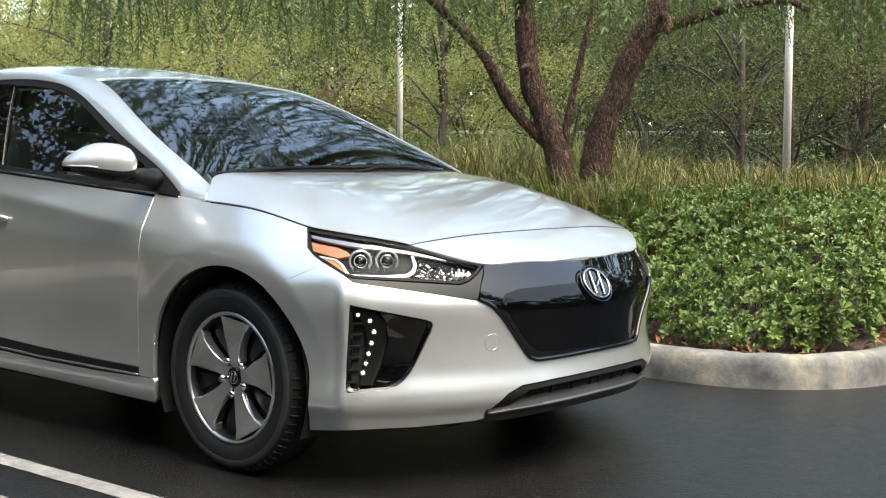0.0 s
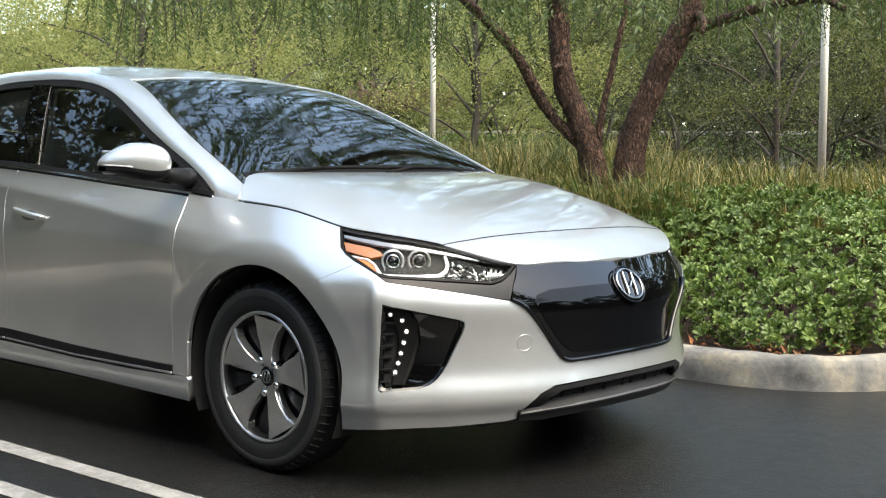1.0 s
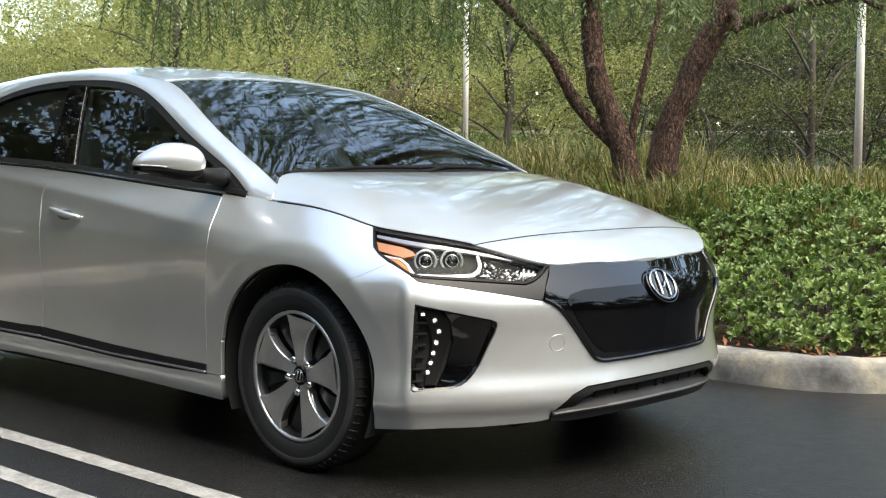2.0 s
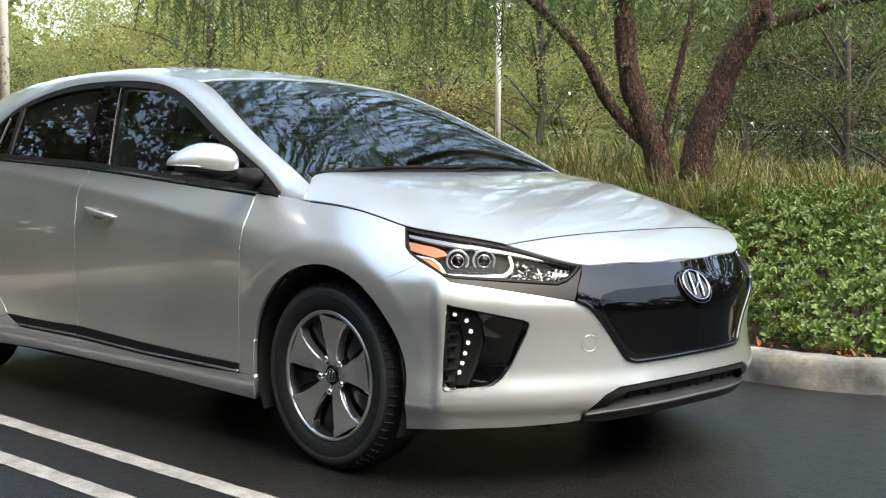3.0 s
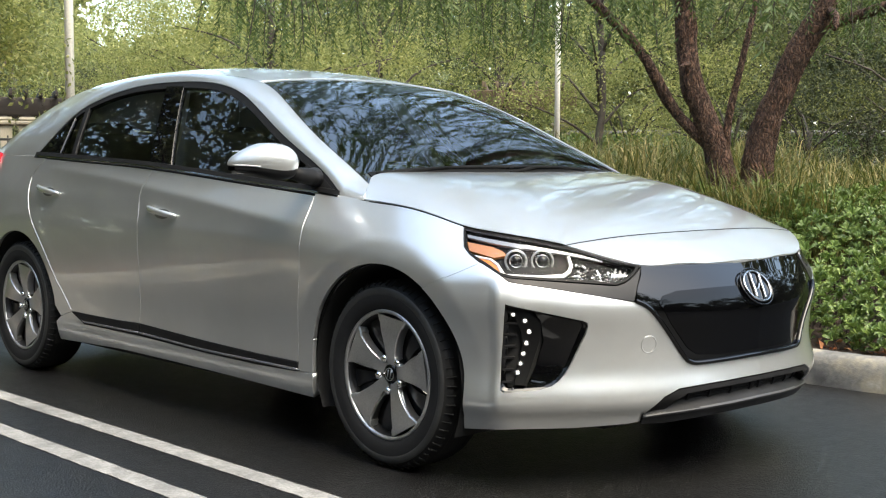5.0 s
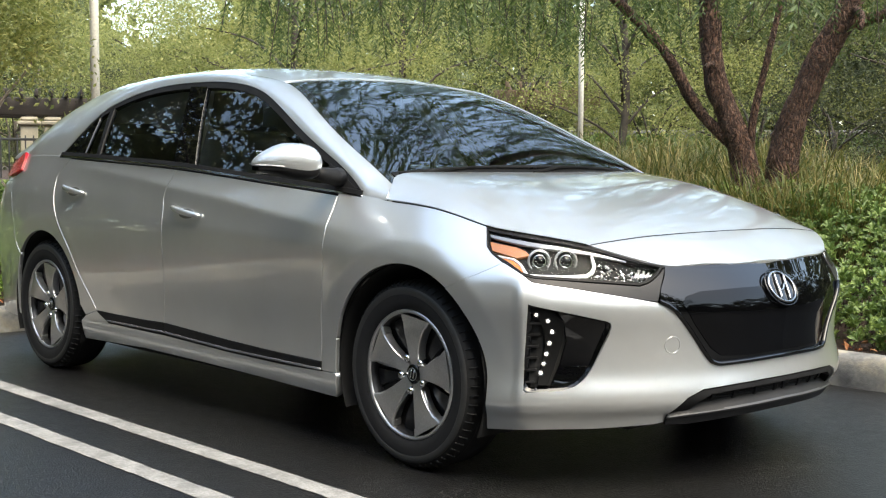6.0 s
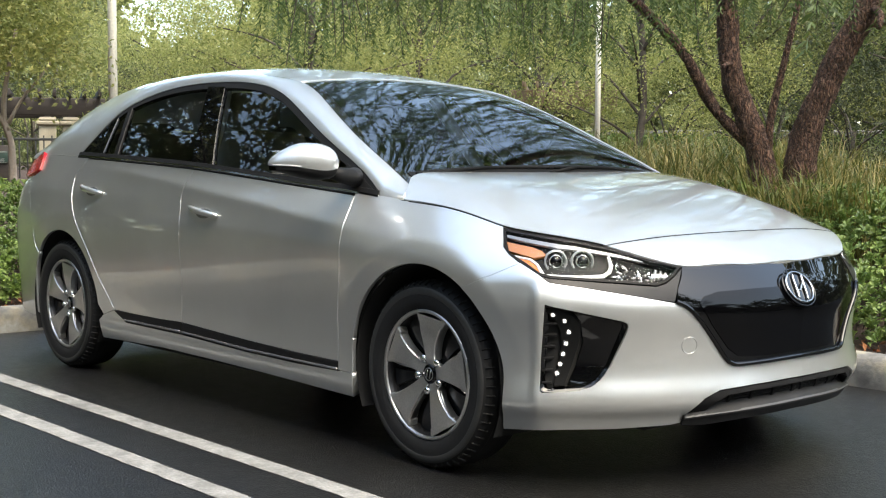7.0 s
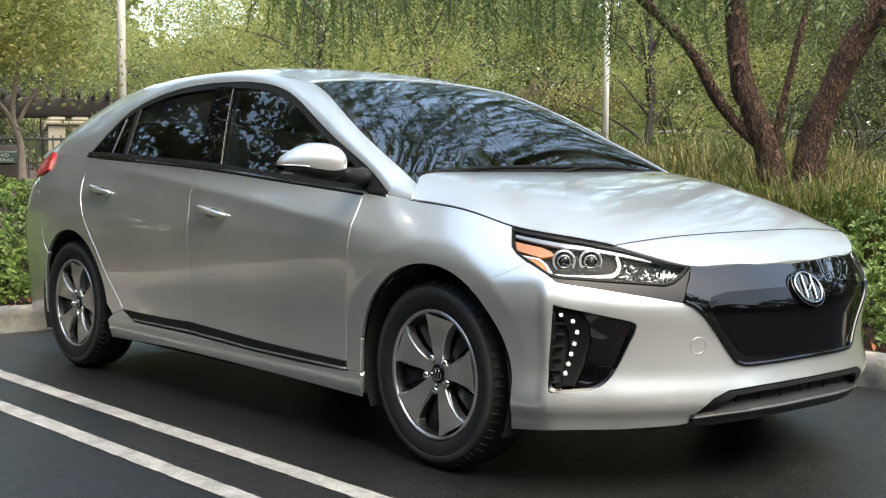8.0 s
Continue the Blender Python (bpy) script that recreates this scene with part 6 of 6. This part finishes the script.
        p = roof(x, v)
        return np.array([p[0], math.copysign(abs(p[1]), y), p[2]])
    for pts in ([(1.052, -0.66), (1.050, -0.42), (1.052, -0.2), (1.058, 0.02)], [(1.058, -0.02), (1.050, 0.22), (1.052, 0.42), (1.060, 0.62)]):
        bm = bmesh.new()
        line = [Vector(on_screen(x, y)) + Vector((0.002, 0, 0.004)) for x, y in curve(pts, 14)]
        tube(bm, line, [0.0065] * 14, 6)
        part("wiper_blade", bm, M_WIPER_GAP, car, "black wiper blade")
        bm = bmesh.new()
        tube(bm, [line[0] + Vector((0.03, 0, -0.02)), line[3] + Vector((0.008, 0, 0.0)), line[7] + Vector((0.0, 0, 0.003))], [0.008, 0.007, 0.005], 8)
        part("wiper_arm", bm, M_WIPER_GAP, car)

    # --- underside, wheel housings ---
    bm = bmesh.new()
    box(bm, (-2.05, -0.50, 0.17), (1.98, 0.50, 0.42), 0.03)
    box(bm, (-0.96, -0.83, 0.17), (0.96, 0.83, 0.40), 0.03)
    part("underbody", bm, M_DARK, car)
    for cx in (1.35, -1.35):
        bm = bmesh.new()
        n = 28
        rings = []
        for k in range(n + 1):
            a = radians(-25 + 230 * k / n)
            rings.append([bm.verts.new((cx + 0.366 * math.cos(a), y, 0.312 + 0.366 * math.sin(a))) for y in (-0.872, -0.50)] + [bm.verts.new((cx, -0.50, 0.312))])
        for a, b in zip(rings, rings[1:]):
            bm.faces.new((a[0], a[1], b[1], b[0]))
            bm.faces.new((a[1], a[2], b[2], b[1]))
        pair("wheel_housing", bm, M_DARK, car)

    # --- interior seen through the glass ---
    bm = bmesh.new()
    box(bm, (-1.9, -0.66, 0.40), (0.95, 0.66, 0.50), 0.02)
    part("cabin_floor", bm, M_DARK, car)
    bm = bmesh.new()
    prof = [(0.98, 0.90), (0.80, 0.955), (0.62, 0.965), (0.48, 0.93), (0.45, 0.80), (0.55, 0.55)]
    rows = [[bm.verts.new((x + 0.05 * (1 - (y / 0.7) ** 2), y, z + 0.02 * math.exp(-((y - 0.36) / 0.16) ** 2) * (x < 0.75))) for y in np.linspace(-0.72, 0.72, 17)] for x, z in prof]
    for a, b in zip(rows, rows[1:]):
        for k in range(16):
            bm.faces.new((a[k], a[k + 1], b[k + 1], b[k]))
    part("dashboard", bm, M_SEAT, car, "dark dashboard")
    bm = bmesh.new()
    c = Vector((0.30, 0.36, 0.92))
    tilt = Matrix.Rotation(radians(-24), 3, "Y")
    tube(bm, [c + tilt @ Vector((0, 0.18 * math.cos(a), 0.18 * math.sin(a))) for a in np.linspace(0, 2 * math.pi, 33)], [0.014] * 33, 8, False)
    box(bm, (0.30, 0.30, 0.88), (0.36, 0.42, 0.95), 0.01)
    part("steering_wheel", bm, M_TRIM, car)
    for x0, y0, wd in ((-0.22, -0.36, 0.25), (-0.22, 0.36, 0.25), (-1.15, 0.0, 0.62)):
        seat = new("seat")
        seat.parent = car
        tagged(seat, "dark cloth car seat")
        bm = bmesh.new()
        box(bm, (x0 - 0.05, y0 - wd, 0.5), (x0 + 0.46, y0 + wd, 0.66), 0.05, 3)
        part("seat_cushion", bm, M_SEAT, seat)
        bm = bmesh.new()
        box(bm, (-0.06, -wd, 0.0), (0.06, wd, 0.56), 0.05, 3)
        bmesh.ops.transform(bm, matrix=Matrix.Translation((x0 - 0.08, y0, 0.60)) @ Matrix.Rotation(radians(-14), 4, "Y"), verts=bm.verts)
        part("seat_back", bm, M_SEAT, seat)
        for hy in ((0,) if wd < 0.5 else (-0.38, 0.38)):
            bm = bmesh.new()
            box(bm, (x0 - 0.29, y0 + hy - 0.13, 1.15 if wd < 0.5 else 1.06), (x0 - 0.19, y0 + hy + 0.13, 1.32 if wd < 0.5 else 1.20), 0.04, 3)
            part("headrest", bm, M_SEAT, seat)
    for sy in (-1, 1):
        bm = bmesh.new()
        tube(bm, [Vector((-0.16, sy * 0.80, 0.95)), Vector((-0.25, sy * 0.66, 1.2)), Vector((-0.31, sy * 0.60, 1.33))], [0.03, 0.03, 0.03], 8)
        part("pillar_lining", bm, M_LINING, car)
    bm = bmesh.new()
    box(bm, (0.12, -0.12, 1.255), (0.15, 0.12, 1.325), 0.012)
    part("rear_view_mirror", bm, M_TRIM, car)

    # --- wheels ---
    first = new("wheel")
    first.parent = car
    tagged(first, "five-blade two-tone alloy wheel")
    wheel_parts(first)
    spots = [(1.35, -0.776, 0), (-1.35, -0.782, 0), (1.35, 0.776, 180), (-1.35, 0.782, 180)]
    first.matrix_basis = pose(spots[0][0], spots[0][1], 0.312, 0, 0, 0)
    for x, y, turn in spots[1:]:
        w = copy_thing(first, pose(x, y, 0.312, 0, 0, turn))
        w.parent = car


build_car()


# ---- what stands behind the planting ----
def far_wood():
    """Distant woods that close the view, far beyond the trees."""
    gen = np.random.default_rng(31)
    pos, dark = [], []
    for yaw in np.arange(10, 80, 0.55):
        dist = 68 + gen.uniform(-3, 3)
        low = 7.4 if 53.5 < yaw < 63 else 10.5
        top = low + 1.3 * math.sin(yaw * 0.7) + 0.9 * math.sin(yaw * 1.9 + 1)
        c = eye_point(yaw, 0, dist)
        n = 330
        q = gen.normal(size=(n, 3)) * [0.5, 0.5, 0]
        z = top * gen.uniform(0, 1, n) ** 0.8
        # right of yaw 33 the woods get the dark leaf, standing for shade
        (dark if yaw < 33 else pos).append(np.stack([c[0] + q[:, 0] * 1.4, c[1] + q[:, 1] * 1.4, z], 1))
    ob = new("far_wood", leaf_cloud("far_wood", np.concatenate(pos), 0.80, 0.55, M_FAR, 0.2))
    tagged(ob, "distant green woods closing the view", "woods", kind="stuff")
    # unseen belt all round, added so grille and doors mirror foliage
    ring = []
    for yaw in np.arange(81, 370, 1.0):
        c = eye_point(yaw, 0, 24 + gen.uniform(-2, 2))
        top = (5.0 if 254 < yaw < 286 else 4.0 if yaw > 296 else 5.5) + 0.9 * math.sin(yaw * 0.31) + 0.5 * math.sin(yaw * 0.83 + 1)
        q = gen.normal(size=(150, 2)) * 0.5
        ring.append(np.stack([c[0] + q[:, 0], c[1] + q[:, 1], top * gen.uniform(0, 1, 150) ** 0.7], 1))
    ob = new("far_wood", leaf_cloud("far_wood", np.concatenate(ring), 0.65, 0.45, M_UNSEEN, 0.2))
    tagged(ob, "green belt of trees out of view, added for the car to mirror", "woods", kind="stuff")
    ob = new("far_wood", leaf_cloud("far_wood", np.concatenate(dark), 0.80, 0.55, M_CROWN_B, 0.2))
    tagged(ob, "distant woods beyond the wall, shade put into their dark green leaves", "woods", kind="stuff")


far_wood()

M_WALL = worn("pale_wall", [(0.22, 0.215, 0.20), (0.29, 0.285, 0.27)], 2.0, 0.8, fine=40)
M_STONE = worn("cream_stone", [(0.26, 0.23, 0.17), (0.35, 0.31, 0.24)], 3.0, 0.8, fine=40)
M_WOOD = worn("dark_stained_wood", [(0.015, 0.010, 0.008), (0.030, 0.022, 0.018)], 3.0, 0.7, fine=40, stretch=(1, 8, 8))
M_TAN = worn("tan_wood", [(0.15, 0.10, 0.068), (0.25, 0.17, 0.12)], 3.0, 0.7, fine=40)
M_IRON = plain("black_iron", (0.012, 0.013, 0.013), 0.5)
M_SIGN = worn("sign_green", [(0.008, 0.028, 0.022), (0.012, 0.036, 0.028)], 3.0, 0.5, fine=40, relief=0.05)
M_LETTER = plain("sign_white", (0.35, 0.36, 0.34), 0.5)


def facing(yaw, dist, z):
    """A place whose x runs to the right and y away, as seen from the standpoint."""
    p = eye_point(yaw, 0, dist)
    return pose(p[0], p[1], z, 0, 0, yaw)


def pergola(yaw, dist, width, top, tint, label, columns=(0.0,), ground=0.3):
    pg = thing("pergola", label, "pergola")
    pg.matrix_basis = facing(yaw, dist, ground)
    h = top - ground
    for y in (-0.9, 0.9):
        bm = bmesh.new()
        box(bm, (-width / 2 - 0.3, y - 0.08, h - 0.52), (width / 2 + 0.3, y + 0.08, h - 0.16), 0.02)
        part("beam", bm, tint, pg)
    n = int(width / 0.28)
    for i in range(n + 1):
        bm = bmesh.new()
        x = -width / 2 + width * i / n
        box(bm, (x - 0.035, -1.4, h - 0.15), (x + 0.035, 1.4, h), 0.01)
        part("slat", bm, tint, pg)
    for x in columns:
        for y in (-0.9,):
            bm = bmesh.new()
            box(bm, (x - 0.07, y - 0.07, 1.4), (x + 0.07, y + 0.07, h - 0.5), 0.01)
            part("post", bm, tint, pg)
            bm = bmesh.new()
            box(bm, (x - 0.17, y - 0.17, 0.0), (x + 0.17, y + 0.17, 1.45), 0.02)
            c = part("column", bm, M_STONE, pg, "cream stone column")
            bm = bmesh.new()
            box(bm, (x - 0.23, y - 0.23, 1.45), (x + 0.23, y + 0.23, 1.54), 0.03)
            box(bm, (x - 0.17, y - 0.17, 1.54), (x + 0.17, y + 0.17, 1.62), 0.04)
            part("column_cap", bm, M_STONE, c)


pergola(66.0, 28.0, 3.2, 2.42, M_WOOD, "dark wooden pergola on cream stone columns", (0.0, 0.46), 0.25)
pergola(43.3, 28.5, 1.7, 2.72, M_TAN, "tan wooden pergola half hidden among the trees", (-0.8, 0.8), 0.3)


def low_wall():
    a, b = eye_point(47, 0, 31), eye_point(25, 0, 31)
    d = (b - a) / np.linalg.norm(b - a)
    L = float(np.linalg.norm(b - a))
    w = new("garden_wall")
    w.matrix_basis = Matrix.Translation((a[0], a[1], 0.2)) @ Matrix.Rotation(math.atan2(d[1], d[0]), 4, "Z")
    tagged(w, "long low pale wall with a coping behind the hedge", "wall", kind="structure")
    bm = bmesh.new()
    box(bm, (0, -0.12, 0), (L, 0.12, 1.46), 0.01)
    part("wall_body", bm, worn("grey_wall", [(0.20, 0.20, 0.20), (0.27, 0.27, 0.265)], 2.0, 0.85, fine=40), w)
    bm = bmesh.new()
    box(bm, (0, -0.2, 1.46), (L, 0.2, 1.56), 0.02)
    part("coping", bm, M_WALL, w)


low_wall()


def back_hedge():
    """A clipped hedge before the wall."""
    gen = np.random.default_rng(41)
    pos = []
    for yaw in np.arange(24, 52, 0.06):
        dist = gen.uniform(24, 26.5)
        p = eye_point(yaw, 0, dist)
        n = 26
        z = 1.52 + 0.06 * math.sin(yaw * 3) - np.abs(gen.normal(size=n)) * 0.30
        pos.append(np.stack([p[0] + gen.normal(size=n) * 0.2, p[1] + gen.normal(size=n) * 0.2, z], 1))
    ob = new("back_hedge", leaf_cloud("back_hedge", np.concatenate(pos), 0.10, 0.05, M_HEDGE, 0.0))
    tagged(ob, "clipped green hedge before the low wall", "hedge", kind="stuff")


back_hedge()


def iron_fence():
    f = thing("iron_fence", "black iron railing fence beside the pergola", "fence")
    f.matrix_basis = facing(66.5, 20.5, 0.3)
    W = 3.6
    for z in (0.15, 1.0):
        bm = bmesh.new()
        box(bm, (-W / 2, -0.02, z), (W / 2, 0.02, z + 0.04), 0.005)
        part("fence_rail", bm, M_IRON, f)
    first = None
    for i in range(31):
        x = -W / 2 + W * i / 30
        if first is None:
            bm = bmesh.new()
            box(bm, (-0.011, -0.011, 0.0), (0.011, 0.011, 1.08), 0.003)
            first = part("fence_bar", bm, M_IRON, f)
            first.location.x = x
        else:
            o = new("fence_bar", first.data)
            o.parent = f
            o.location.x = x


iron_fence()


def lettering(text, size, parent, at, material):
    cu = bpy.data.curves.new("letters", "FONT")
    cu.body, cu.size, cu.extrude, cu.align_x = text, size, 0.004, "CENTER"
    tmp = new("letters", cu)
    me = bpy.data.meshes.new_from_object(tmp.evaluated_get(bpy.context.evaluated_depsgraph_get()))
    bpy.data.objects.remove(tmp)
    me.materials.append(material)
    ob = new("letters", me)
    ob.parent = parent
    ob.matrix_basis = pose(*at, 90, 0, 0)
    return ob


def sign():
    s = thing("sign", "green metal notice sign with white lettering on a post", "sign")
    s.matrix_basis = facing(68.14, 17.0, 0.25)
    bm = bmesh.new()
    box(bm, (-0.03, 0.02, 0.0), (0.03, 0.06, 0.92), 0.01)
    part("post", bm, M_IRON, s)
    bm = bmesh.new()
    box(bm, (-0.145, -0.012, 0.71), (0.145, 0.012, 0.862), 0.006)
    part("plate", bm, M_SIGN, s)
    bm = bmesh.new()
    box(bm, (-0.17, 0.014, 0.42), (0.17, 0.03, 0.94), 0.006)
    part("back_panel", bm, M_WOOD, s, "dark brown panel behind the plate")
    for z in (0.722, 0.848):
        bm = bmesh.new()
        box(bm, (-0.135, -0.0165, z), (0.135, -0.0125, z + 0.004), 0.0)
        part("border", bm, M_LETTER, s)
    lettering("NO", 0.062, s, (0.0, -0.016, 0.790), M_LETTER)
    lettering("SMOKING", 0.048, s, (0.0, -0.016, 0.738), M_LETTER)


sign()


def slender_tree():
    """A young tree with a pale forked trunk beside the fence."""
    D = 13.0
    base = eye_point(67.45, 0, D)
    base[2] = 0.4
    t = thing("young_tree", "young tree with a pale forked trunk and yellow-green leaves", "tree", at=tuple(base))

    def at(yaw, elev, dist=D):
        return eye_point(yaw, elev, dist) - base
    for pts, r0, r1 in (([at(67.4, -2.5), at(67.45, -0.5), at(67.5, 0.7), at(67.75, 1.6), at(67.7, 3.0), at(67.2, 5.5)], 0.045, 0.018),
                        ([at(67.6, 1.2), at(68.2, 2.2), at(69.0, 3.0), at(69.8, 4.5)], 0.030, 0.014),
                        ([at(67.6, 1.5), at(67.0, 2.6), at(66.2, 3.6), at(65.4, 4.8)], 0.022, 0.010)):
        bm = bmesh.new()
        limb(bm, pts, r0, r1, 10, 16, 0.05)
        part("trunk", bm, worn("pale_bark", [(0.24, 0.19, 0.15), (0.36, 0.30, 0.25)], 8.0, 0.9, fine=60), t)
    gen = np.random.default_rng(51)
    pos = []
    for k in range(88):
        c = at(gen.uniform(64.6, 71.5), gen.uniform(3.5, 9.5), D + gen.uniform(-0.9, 0.9))
        s = gen.uniform(0.12, 0.28)
        pos.append(c + gen.normal(size=(150, 3)) * [s, s, s * 0.6])
    c = new("crown", leaf_cloud("crown", np.concatenate(pos), 0.06, 0.03, M_CROWN_A, 0.5))
    c.parent = t


slender_tree()
